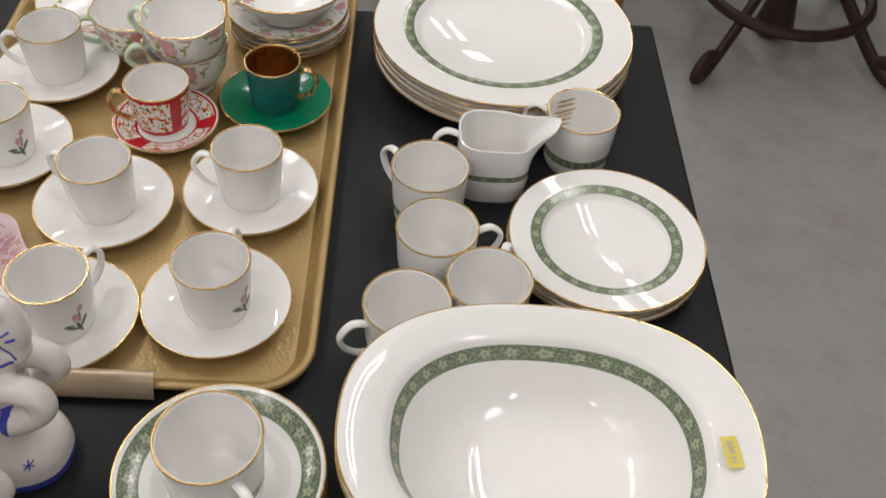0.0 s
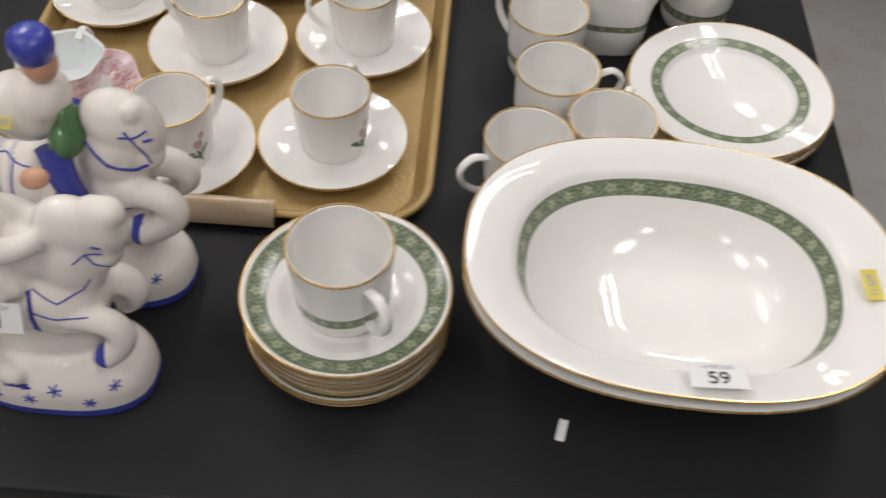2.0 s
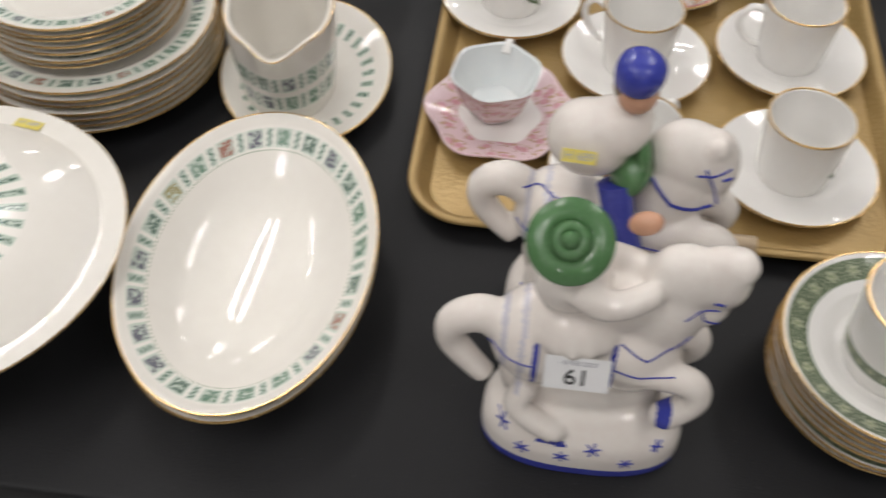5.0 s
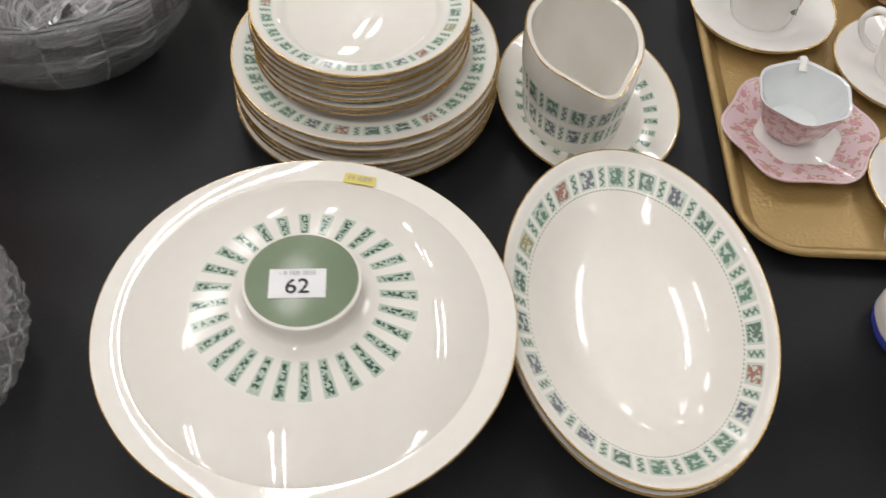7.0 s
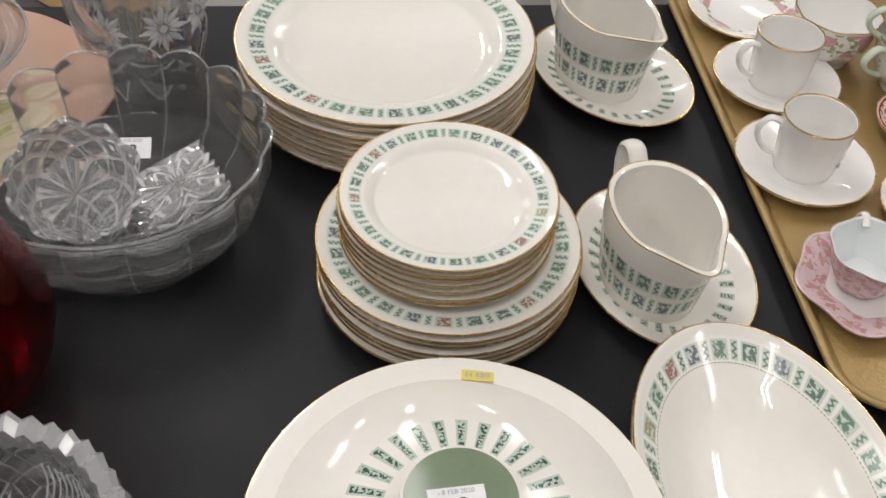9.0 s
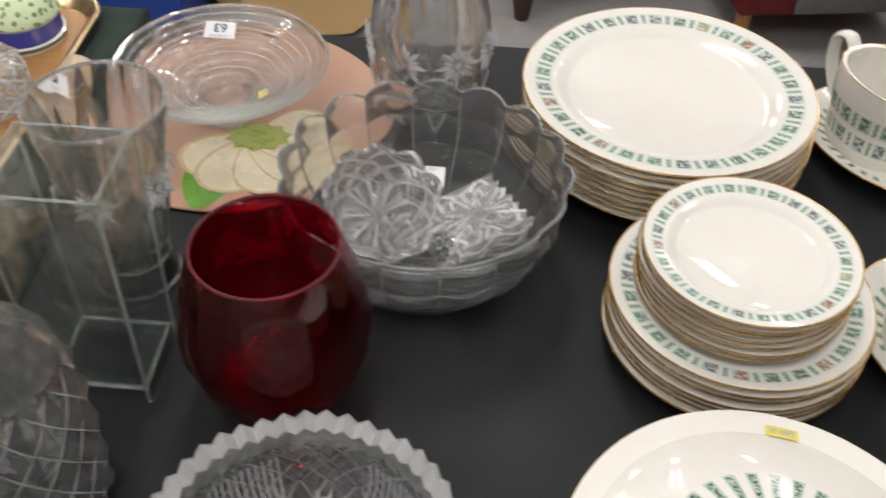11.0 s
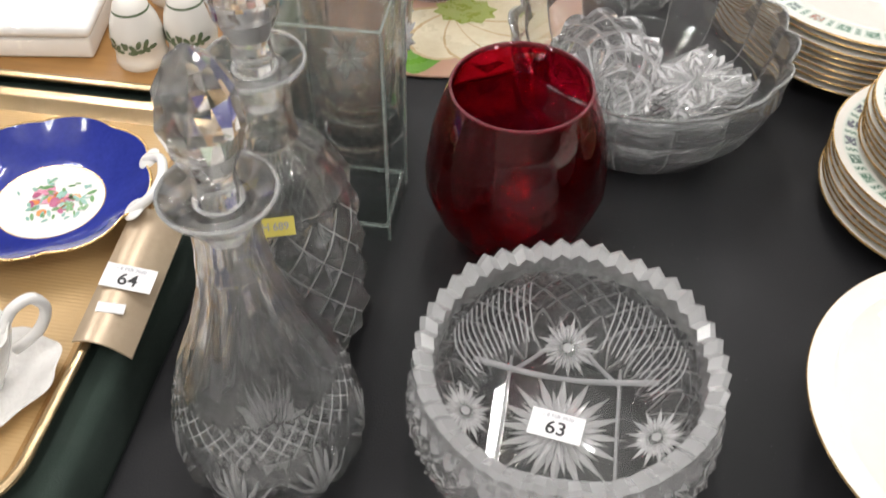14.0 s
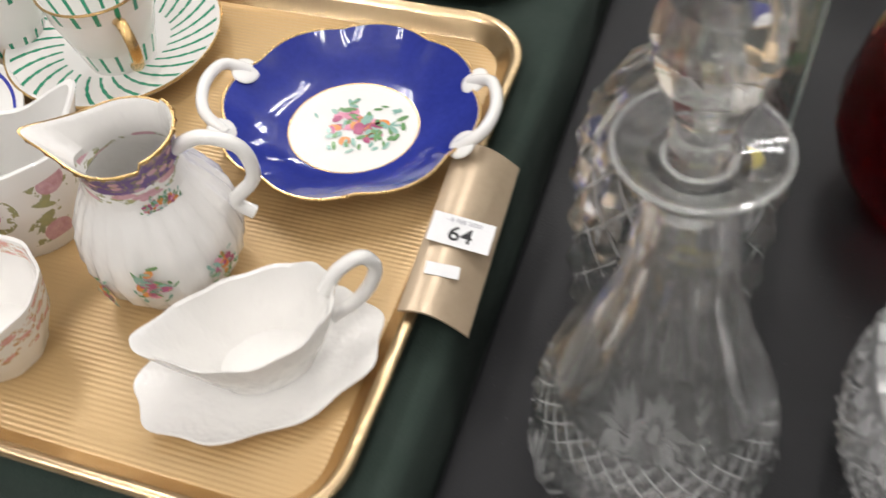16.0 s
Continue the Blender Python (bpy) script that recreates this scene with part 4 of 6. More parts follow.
# ---- pottery riders ----
def rider(m, h1, label):
    """A glazed horse-and-rider figure as one mesh; the clay body is fused from rounded masses."""
    bm = bmesh.new()
    # plinth, swelling up to the horse's belly
    base = oval(0.0595, 0.0345, 2.6)
    lathe([(0, 0), (0.97, 0), (1.0, 0.003), (1.0, 0.010), (0.985, 0.021), (0.93, 0.029), (0.80, 0.037), (0.62, 0.046), (0, 0.052)], 56, None, base, bm)
    body = [((-0.005, 0.004, 0.050), (0.047, 0.022, 0.028), (0, 0, 0)), ((-0.031, 0.003, 0.090), (0.028, 0.0265, 0.031), (0, -6, 0)), ((-0.006, 0.002, 0.088), (0.036, 0.0260, 0.026), (0, 0, 0)), ((0.018, 0.002, 0.090), (0.028, 0.0245, 0.030), (0, 12, 0))]
    if h1:
        body += [((0.029, 0.004, 0.120), (0.0225, 0.0175, 0.036), (0, 18, 0)), ((0.037, 0.005, 0.148), (0.0225, 0.0145, 0.020), (0, 50, 0)), ((0.053, 0.005, 0.151), (0.0150, 0.0130, 0.021), (0, -10, 0)),
                 ((0.059, 0.005, 0.162), (0.0105, 0.0105, 0.0085), (0, 10, 0)), ((0.050, 0.004, 0.131), (0.0120, 0.0108, 0.0140), (0, 16, 0)), ((0.010, 0.002, 0.128), (0.020, 0.015, 0.020), (0, 0, 0))]
        legs = [([(0.018, -0.013, 0.087), (0.036, -0.015, 0.089), (0.050, -0.016, 0.086), (0.055, -0.017, 0.075), (0.050, -0.018, 0.064), (0.042, -0.019, 0.056)], 0.0088), ([(-0.034, -0.016, 0.068), (-0.040, -0.021, 0.054), (-0.030, -0.025, 0.045), (-0.018, -0.027, 0.038)], 0.0075)]
        tail = [(-0.046, 0.002, 0.092), (-0.062, 0.002, 0.104), (-0.077, 0.001, 0.097), (-0.079, 0.0, 0.081), (-0.069, -0.003, 0.067), (-0.058, -0.006, 0.056)]
    else:
        body += [((0.026, 0.004, 0.120), (0.0245, 0.0195, 0.040), (0, 14, 0)), ((0.033, 0.004, 0.149), (0.0240, 0.0165, 0.022), (0, 40, 0)), ((0.048, 0.003, 0.147), (0.0135, 0.0135, 0.023), (0, -8, 0)),
                 ((0.047, 0.002, 0.127), (0.0125, 0.0115, 0.0115), (0, 0, 0)), ((0.047, -0.005, 0.164), (0.0060, 0.0050, 0.007), (0, 10, 0))]
        legs = [([(0.022, -0.012, 0.098), (0.044, -0.014, 0.105), (0.060, -0.015, 0.101), (0.063, -0.016, 0.089), (0.052, -0.017, 0.078), (0.040, -0.018, 0.072)], 0.0100), ([(-0.034, -0.016, 0.066), (-0.040, -0.021, 0.050), (-0.026, -0.026, 0.040)], 0.008)]
        tail = [(-0.046, 0.002, 0.103), (-0.063, 0.002, 0.114), (-0.077, 0.001, 0.108), (-0.077, 0.0, 0.093), (-0.066, -0.002, 0.079), (-0.056, -0.004, 0.070)]
    for q in body:
        blob(bm, *q)
    for pts, r in legs:
        tube(pts, r, 12, bm=bm)
        blob(bm, pts[-1], (r * 1.05, r, r * 0.95))
    for q in range(2):
        tube([(x, -y * 0.9, z + 0.003) for x, y, z in legs[0][0]] if q else tail, lambda f: 0.012 - 0.005 * f, 12, bm=bm)
    # the rider's white clothes
    if h1:
        blob(bm, (-0.019, 0.0, 0.146), (0.0195, 0.0165, 0.023), (0, 14, 0))
        blob(bm, (-0.014, -0.001, 0.116), (0.0235, 0.0225, 0.0150), (0, 4, 0))
        for k in range(7):
            q = radians(200 + 23 * k)
            blob(bm, (-0.014 + 0.021 * math.cos(q), -0.001 + 0.0195 * math.sin(q), 0.112), (0.0058, 0.0055, 0.008), u=12, v=8)
        for sgn in (-1, 1):
            tube([(-0.018, sgn * 0.012, 0.154), (-0.004, sgn * 0.016, 0.147), (0.010, sgn * 0.013, 0.147), (0.022, sgn * 0.006, 0.149)], lambda f: 0.0090 - 0.002 * f, 12, bm=bm)
    else:
        blob(bm, (-0.021, -0.001, 0.158), (0.0245, 0.0205, 0.0225), (0, 20, 0))
        blob(bm, (-0.009, -0.001, 0.168), (0.020, 0.0185, 0.017), (0, -12, 0))
        blob(bm, (0.001, 0, 0.176), (0.010, 0.010, 0.009))
    raw = bpy.data.meshes.new("raw_clay")
    bm.to_mesh(raw)
    bm.free()
    tmp = bpy.data.objects.new("raw_clay", raw)
    scene.collection.objects.link(tmp)
    mod = tmp.modifiers.new("fuse", "REMESH")
    mod.mode, mod.voxel_size = "VOXEL", 0.0016
    sm = tmp.modifiers.new("soften", "SMOOTH")
    sm.factor, sm.iterations = 0.6, 11
    dg = bpy.context.evaluated_depsgraph_get()
    fused = bpy.data.meshes.new_from_object(tmp.evaluated_get(dg))
    bpy.data.objects.remove(tmp)
    tree = mathutils_bvh(fused)
    bm = bmesh.new()
    bm.from_mesh(fused)
    hoof = legs[0][0][-1]
    for f in bm.faces:
        c = f.calc_center_median()
        cloth = h1 and c.y < -0.012 and 0.074 < c.z < 0.111
        if c.z < 0.0105 or (cloth and (abs(c.x + 0.0325) < 0.0013 or abs(c.x - 0.0075) < 0.0013)):
            f.material_index = 1
        elif c.y < 0.0 and abs((c - Vector(hoof)).length) < 0.013 and abs(c.x - hoof[0] + 0.002) < 0.0035:
            f.material_index = 1
        elif h1 and c.y < -0.02 and 0.029 < c.z < 0.040 and -0.026 < c.x < -0.008 and (c.z - 0.029) < (c.x + 0.027) * 1.1 and (c.z - 0.029) < (-0.007 - c.x) * 0.9:
            f.material_index = 1
        elif c.x < -0.030 and 0.066 < c.z < 0.120 and min(abs(c.x + 0.050), abs(c.x + 0.040)) < 0.0016:
            f.material_index = 5
    mats = [EARTH, BLUE, GREENGLAZE, SKIN, BROWN, RUMP]

    def limb(pts, rad, mi):
        old = len(bm.faces)
        tube(pts, rad, 12, bm=bm)
        bm.faces.ensure_lookup_table()
        for f in bm.faces[old:]:
            f.material_index = mi

    if h1:
        blob(bm, (-0.023, -0.002, 0.170), (0.0115, 0.0115, 0.012), mi=3)
        blob(bm, (0.014, 0.024, 0.164), (0.009, 0.006, 0.0065), (0, -20, 0), mi=3)
        hat = lathe([(0, -0.004), (0.020, -0.0035), (0.0252, -0.0022), (0.0258, -0.0010), (0.0250, 0.0002), (0.0185, 0.0026), (0.0128, 0.0038), (0.0122, 0.0030), (0.0116, 0.0040), (0.0110, 0.0090), (0.0096, 0.0108), (0.0062, 0.0116), (0.0056, 0.0108), (0.0050, 0.0125), (0.0046, 0.0155), (0.0025, 0.0172), (0, 0.0176)], 48)
        mm = pose(-0.0235, -0.004, 0.178, 36, -4, 0) @ Matrix.Scale(0.82, 4)
    else:
        blob(bm, (-0.001, -0.002, 0.194), (0.0108, 0.0108, 0.0115), mi=3)
        blob(bm, (-0.004, 0.001, 0.196), (0.0100, 0.0105, 0.0105), mi=4)
        hat = lathe([(0, 0), (0.0108, 0.0), (0.0122, 0.0025), (0.0132, 0.009), (0.0122, 0.0145), (0.0085, 0.0182), (0.004, 0.0196), (0, 0.0198)], 40)
        mm = pose(-0.003, -0.001, 0.199, 6, 8, 0)
        blob(bm, (0.004, -0.004, 0.142), (0.0115, 0.0190, 0.016), (0, 18, 0), mi=2)
        blob(bm, (0.009, -0.006, 0.154), (0.0050, 0.0105, 0.014), (0, -12, 0), mi=2)
        for sgn in (-1, 1):
            limb([(-0.004, sgn * 0.015, 0.140), (0.002, sgn * 0.023, 0.120), (0.012, sgn * 0.0275, 0.098), (0.020, sgn * 0.028, 0.076)], lambda f: 0.0105 - 0.0055 * f, 1)
            blob(bm, (-0.006, sgn * 0.023, 0.096), (0.0055, 0.0050, 0.014), (0, 12, 0), mi=4)
            blob(bm, (0.023, sgn * 0.0285, 0.071), (0.0075, 0.005, 0.0045), mi=3)
    mi = 2 if h1 else 1
    for f in hat.faces:
        f.material_index = mi
    hm = bpy.data.meshes.new("hat")
    hat.transform(mm)
    hat.to_mesh(hm)
    hat.free()
    bm.from_mesh(hm)

    def ground(x, z):
        hit = tree.ray_cast(Vector((x, -0.2, z)), Vector((0, 1, 0)))
        return (x, hit[0].y - 0.0002, z) if hit[0] else None

    def brush(pts, r):
        fine = []
        for (x0, z0), (x1, z1) in zip(pts, pts[1:]):
            fine += [g for g in (ground(x0 + (x1 - x0) * k / 4, z0 + (z1 - z0) * k / 4) for k in range(5)) if g]
        if len(fine) > 2:
            limb(fine, r, 1)

    # brushed blue lines: girths, bridle, rein, eye
    if h1:
        marks = [([(-0.058, 0.095), (-0.046, 0.094), (-0.034, 0.095)], 0.0005), ([(0.009, 0.097), (0.022, 0.094), (0.040, 0.096)], 0.0005), ([(0.010, 0.112), (0.024, 0.105), (0.038, 0.110), (0.044, 0.119)], 0.0005), ([(0.038, 0.134), (0.045, 0.139), (0.054, 0.138)], 0.0005), ([(0.045, 0.139), (0.048, 0.131), (0.056, 0.126)], 0.0005), ([(0.050, 0.146), (0.055, 0.145)], 0.0008)]
    else:
        marks = [([(-0.054, 0.117), (-0.040, 0.117), (-0.026, 0.115)], 0.0006), ([(-0.056, 0.092), (-0.036, 0.092), (-0.014, 0.091)], 0.0006), ([(0.018, 0.097), (0.034, 0.094), (0.052, 0.096)], 0.0006), ([(0.014, 0.142), (0.028, 0.128), (0.044, 0.122), (0.051, 0.126)], 0.0011), ([(0.042, 0.154), (0.049, 0.140), (0.053, 0.127)], 0.0007), ([(0.038, 0.150), (0.046, 0.149), (0.055, 0.154)], 0.0007), ([(0.052, 0.147), (0.057, 0.147)], 0.0010), ([(-0.036, 0.130), (-0.038, 0.105), (-0.037, 0.080)], 0.0006)]
    for pts, r in marks:
        brush(pts, r)
    for fx, fz, fs in ((-0.034, 0.021, 0.0046), (-0.011, 0.021, 0.0044), (0.006, 0.029, 0.0048), (0.026, 0.019, 0.0042), (-0.046, 0.031, 0.004), (0.042, 0.029, 0.0036)):
        for k in range(6):
            a = math.pi * k / 3 + fx * 40
            g0, g1 = ground(fx, fz), ground(fx + fs * math.cos(a), fz + fs * math.sin(a))
            if g0 and g1:
                limb([g0, [(p + q) / 2 for p, q in zip(g0, g1)], g1], 0.0006, 1)
    ob = link("horse_rider_figurine", finish(bm, "figurine", mats, 70), None, m)
    return tagged(ob, label, "figurine", "pottery rider figurines")


from mathutils.bvhtree import BVHTree


def mathutils_bvh(mesh):
    return BVHTree.FromPolygons([v.co for v in mesh.vertices], [p.vertices for p in mesh.polygons])


rider(pose(-0.222, -0.181, 0), True, "glazed white pottery horse with a green-hatted rider")
rider(pose(-0.216, -0.094, 0, 0, 0, -3), False, "glazed white pottery horse with a blue-capped rider")
st = tagged(new("lot_sticker"), "white paper lot sticker numbered 61 on the figurine", "sticker")
st.matrix_basis = pose(-0.2330, -0.2085, 0.1010, 66, 0, 0)
lot_sticker(st, "61", Matrix())
st = tagged(new("code_sticker"), "small yellow paper sticker on the figurine's shoulder", "sticker")
st.matrix_basis = pose(-0.243, -0.1175, 0.166, 50, 0, -4)
code_sticker(st, Matrix(), 0.018, 0.007)


# ---- the fruit-bordered set ----
FACE = [(0.93, 0.0200, 0), (0.79, 0.0175, 1), (0.76, 0.0168, 0), (0.70, 0.0120, 0), (0.66, 0.0098, 0), (0.0, 0.0090, 0)]
p = plate(pose(-0.650, 0.328, 0), 0.1295, 0.0215, 0.086, 0.073, FACE, [CREAM, FRUIT_BAND], "cream dinner plate with a fruit-square border and gilt edge", "stack of fruit-bordered dinner plates")
stack(p, 9, 0.0065, 0.002)
p = plate(pose(-0.616, 0.096, 0), 0.0955, 0.0195, 0.063, 0.055, [(0.93, 0.0180, 0), (0.79, 0.0157, 1), (0.76, 0.0150, 0), (0.70, 0.0110, 0), (0.66, 0.0090, 0), (0.0, 0.0085, 0)], [CREAM, FRUIT_SMALL], "cream salad plate with a fruit-square border and gilt edge", "stack of fruit-bordered salad plates")
stack(p, 7, 0.0062, 0.0018)
p = plate(pose(-0.618, 0.099, 0.0458), 0.0760, 0.0170, 0.050, 0.044, [(0.93, 0.0155, 0), (0.79, 0.0135, 1), (0.76, 0.0130, 0), (0.70, 0.0095, 0), (0.66, 0.0080, 0), (0.0, 0.0075, 0)], [CREAM, FRUIT_SMALL], "cream side plate with a fruit-square border and gilt edge", "stack of fruit-bordered side plates")
stack(p, 7, 0.0058, 0.0016)

t = thing("covered_dish", pose(-0.631, -0.139, 0), "round cream covered vegetable dish with a green knob", "dish")
part("bowl", lathe([(0, 0.004), (0.048, 0.004), (0.05, 0), (0.054, 0), (0.056, 0.004), (0.085, 0.028), (0.100, 0.054), (0.101, 0.056), (0.098, 0.055), (0.08, 0.028), (0.05, 0.009), (0, 0.007)], 80), CREAM, t)
lid = part("lid", lathe([(0, 0.058), (0.096, 0.052), (0.118, 0.0595), (0.1195, 0.0612), (0.119, 0.0628), (0.117, 0.063), (0.1035, 0.0612), (0.1005, 0.0632), (0.083, 0.0705), (0.064, 0.0768), (0.0405, 0.0815), (0.0375, 0.0822), (0.0335, 0.0830), (0.0315, 0.0850), (0.031, 0.090), (0.0325, 0.0955), (0.0322, 0.0975), (0.0305, 0.098), (0.0, 0.0980)], 96, [0] * 9 + [1] + [0] * 7 + [2]), [CREAM, SPOKES, SAGE], t, "cream domed lid with leaf spokes")
part("gilt_rim", ring(0.1188, 0.0618, 0.0010, 96), GOLD, lid)
lot_sticker(lid, "62", pose(-0.002, -0.003, 0.0981, 0, 0, 4), 0.0305, 0.019)
code_sticker(lid, pose(0.022, 0.1045, 0.0622, -6, 0, -8), 0.020, 0.009)

tf = [(0.945, 0.0395, 0), (0.935, 0.0388, 0), (0.795, 0.0300, 1), (0.72, 0.0245, 0), (0.64, 0.0185, 0), (0.54, 0.0135, 0), (0.42, 0.0098, 0), (0.26, 0.0076, 0), (0, 0.0068, 0)]
d = oval_dish(pose(-0.438, -0.110, 0), 0.0805, 0.121, 2.0, 0.043, tf, [CREAM, FRUIT_OVAL], "deep cream oval dish with a fruit-square border inside", "two nested oval fruit dishes", 0.5, 0.06, wall=((0.76, 0.46), (0.90, 0.78)))
copy_thing(d, pose(-0.438, -0.110, 0.0085))


def sauce_boat(m, label):
    """Handled sauce boat with a broad lip, on no stand; the lip points to +x."""
    t = thing("sauce_boat", m, label, "sauce boat", "fruit-bordered sauce boats")
    h = 0.078
    w = jug_warp(0.051, 0.041, 0.022, 0.004, 2.1, 0.0, 0.45, h)
    prof = jug_profile(h, 0.84, 1.0, 0.99, 0.10, 0.5)
    ix = [0] * (len(prof) - 1)
    prof2, ix2 = [], []
    for k, q in enumerate(prof):
        if 6 <= k <= 10:
            continue
        prof2.append(q)
        ix2.append(0)
    ix2[5] = 1
    part("bowl", lathe(prof2, 84, ix2[:-1], w), [CREAM, FRUIT_JUG], t)
    part("handle", tube([(-0.047, 0, 0.068), (-0.060, 0, 0.082), (-0.074, 0, 0.074), (-0.072, 0, 0.048), (-0.058, 0, 0.026), (-0.047, 0, 0.020)], 0.0075, 12, 0.45, side=(0, 1, 0)), CREAM, t)
    part("gilt_rim", lathe([(0.975 + 0.014 * math.cos(q), h + 0.0008 * math.sin(q)) for q in (2 * math.pi * k / 6 for k in range(7))], 84, None, w), GOLD, t)
    return t


def boat_stand(m):
    w = oval(0.087, 0.067, 2.0)
    t = thing("stand", m, "oval cream stand with a ring of leaf spokes", "saucer", "fruit-bordered sauce boat stands")
    prof = [(0, 0.003), (0.55, 0.003), (0.57, 0.0), (0.6, 0.0), (0.62, 0.004), (0.98, 0.0165), (1.0, 0.0178), (0.995, 0.0188), (0.97, 0.0182), (0.80, 0.0118), (0.64, 0.0078), (0.58, 0.0068), (0, 0.0062)]
    part("body", lathe(prof, 84, [0] * 9 + [1] + [0] * 2, w), [CREAM, SPOKES_SMALL], t)
    part("gilt_rim", lathe([(0.997 + 0.012 * math.cos(q), 0.0182 + 0.0009 * math.sin(q)) for q in (2 * math.pi * k / 6 for k in range(7))], 84, None, w), GOLD, t)
    return t


boat_stand(pose(-0.450, 0.099, 0, 0, 0, 100))
sauce_boat(pose(-0.462, 0.090, 0.0064, 0, 0, -80), "cream sauce boat with fruit squares on an oval stand")
boat_stand(pose(-0.440, 0.345, 0, 0, 0, 118))
sauce_boat(pose(-0.452, 0.350, 0.0064, 0, 0, -62), "second cream sauce boat with fruit squares on its stand")


# ---- glass on the black table ----
def vessel(name, m, outer, inner, label, mats, seg=96, warp=None, category="glass", sharp=25, closed=True):
    t = thing(name, m, label, category)
    part("body", lathe([(0, outer[0][1])] + outer + inner, seg, None, warp), mats, t, sharp=sharp)
    return t


def scallop(k, amt, z0, z1, up=0.0):
    def w(t, r, z, i):
        f = min(1, max(0, (z - z0) / (z1 - z0)))
        s = abs(math.cos(k * t / 2))
        g = 1 + amt * f * (s - 0.5) * (1.0 if i < 9 else 0.35)
        return (r * g * math.cos(t), r * g * math.sin(t), z + up * f * f * (s - 0.6))
    return w


big = vessel("glass_bowl", pose(-0.853, 0.162, 0) @ Matrix.Scale(1.04, 4), [(0.050, 0.0), (0.056, 0.002), (0.078, 0.016), (0.096, 0.040), (0.104, 0.064), (0.1035, 0.078), (0.105, 0.086), (0.106, 0.090)], [(0.1035, 0.0925), (0.100, 0.088), (0.098, 0.070), (0.090, 0.042), (0.072, 0.020), (0.050, 0.010), (0.0, 0.009)], "heavy scalloped moulded glass bowl holding small glassware", BOWLGLASS, 160, scallop(16, 0.055, 0.01, 0.09, 0.0055), "bowl", 14)
# pale ring and tubes stand in for glints on rim and flutes
part("rim", ring(0.1050, 0.0915, 0.0011, 160, scallop(16, 0.055, 0.01, 0.09, 0.0055)), EDGE, big, "scalloped pale ring for the glint along the rim")
for k in range(16):
    q = 2 * math.pi * (k + 0.5) / 16
    part("flute_glint", tube([(0.060 * math.cos(q), 0.060 * math.sin(q), 0.004), (0.093 * math.cos(q), 0.093 * math.sin(q), 0.040), (0.0995 * math.cos(q), 0.0995 * math.sin(q), 0.064), (0.1005 * math.cos(q), 0.1005 * math.sin(q), 0.084)], 0.0009, 6), EDGE, big)
# small glassware in the bowl
def small_dish(m, r, h, k, label):
    t = thing("glass_dish", m, label, "glass dish", "glassware in the bowl")
    part("body", lathe([(0, 0), (r * 0.6, 0), (r * 0.75, h * 0.25), (r * 0.95, h * 0.8), (r, h), (r * 0.93, h * 0.97), (r * 0.82, h * 0.6), (r * 0.6, h * 0.25), (0, h * 0.15)], 72, None, scallop(k, 0.10, 0, h, 0.004)), PRESSED, t, sharp=20)


small_dish(pose(-0.893, 0.168, 0.034, 28, 16, 0), 0.047, 0.038, 10, "small cut glass dish lying tilted in the bowl")
small_dish(pose(-0.866, 0.128, 0.020, 12, 26, 40), 0.034, 0.024, 12, "small cut glass salt lying in the bowl")
for k in range(4):
    t = thing("glass_rest", pose(-0.818 + 0.003 * k, 0.152, 0.022 + 0.011 * k, 16, -18, -68), "ribbed pressed glass bar dish in a pile", "glass dish", "glassware in the bowl")
    bm = bmesh.new()
    n = 24
    tp = [[bm.verts.new(((i / n - 0.5) * 0.092, s * (0.029 + 0.002 * math.cos(i * 1.6)), 0.006 + 0.0018 * math.cos(i * 1.6))) for s in (-1, 0, 1)] for i in range(n + 1)]
    lo = [[bm.verts.new(((i / n - 0.5) * 0.092, s * 0.026, 0.0)) for s in (-1, 0, 1)] for i in range(n + 1)]
    for i in range(n):
        for j in (0, 1):
            bm.faces.new((tp[i][j], tp[i + 1][j], tp[i + 1][j + 1], tp[i][j + 1]))
            bm.faces.new((lo[i][j + 1], lo[i + 1][j + 1], lo[i + 1][j], lo[i][j]))
        for j in (0, 2):
            bm.faces.new((tp[i][j], lo[i][j], lo[i + 1][j], tp[i + 1][j]))
    for i in (0, n):
        for j in (0, 1):
            bm.faces.new((tp[i][j], tp[i][j + 1], lo[i][j + 1], lo[i][j]))
    part("body", bm, PRESSED, t, sharp=20)
st = tagged(new("lot_sticker"), "white paper lot sticker inside the glass bowl", "sticker")
st.matrix_basis = pose(-0.858, 0.212, 0.044, 25, 0, 0)
lot_sticker(st, "63", pose(0, 0, 0, 0, 0, 0), 0.034, 0.018)

# ruby vase with cut ovals
def ovals(t, r, z, i):
    c = math.cos(8 * t + (0 if 0.03 < z < 0.075 else math.pi))
    dent = 0.0016 * max(0, c) ** 2 * math.exp(-((z - 0.055) / 0.02) ** 2) if r > 0.05 else 0
    return ((r - dent) * math.cos(t), (r - dent) * math.sin(t), z)


RV = [(0.030, 0.0), (0.038, 0.002), (0.046, 0.010), (0.058, 0.030), (0.0655, 0.055), (0.0655, 0.072), (0.061, 0.098), (0.0545, 0.121), (0.0485, 0.137)]
ruby = vessel("ruby_vase", pose(-0.942, 0.022, 0), RV, [(0.0470, 0.1378), (0.0455, 0.136)] + [(r - 0.0035, z) for r, z in RV[-2:2:-1]] + [(0.040, 0.014), (0.024, 0.0105), (0, 0.0115)], "ruby red barrel-shaped glass vase", RUBY, 96, ovals, "vase")

# paler ring puts the rim's bright line into the colour
part("rim", ring(0.0478, 0.1376, 0.0012, 96), PINKEDGE, ruby, "pale pink ring for the glint along the rim")
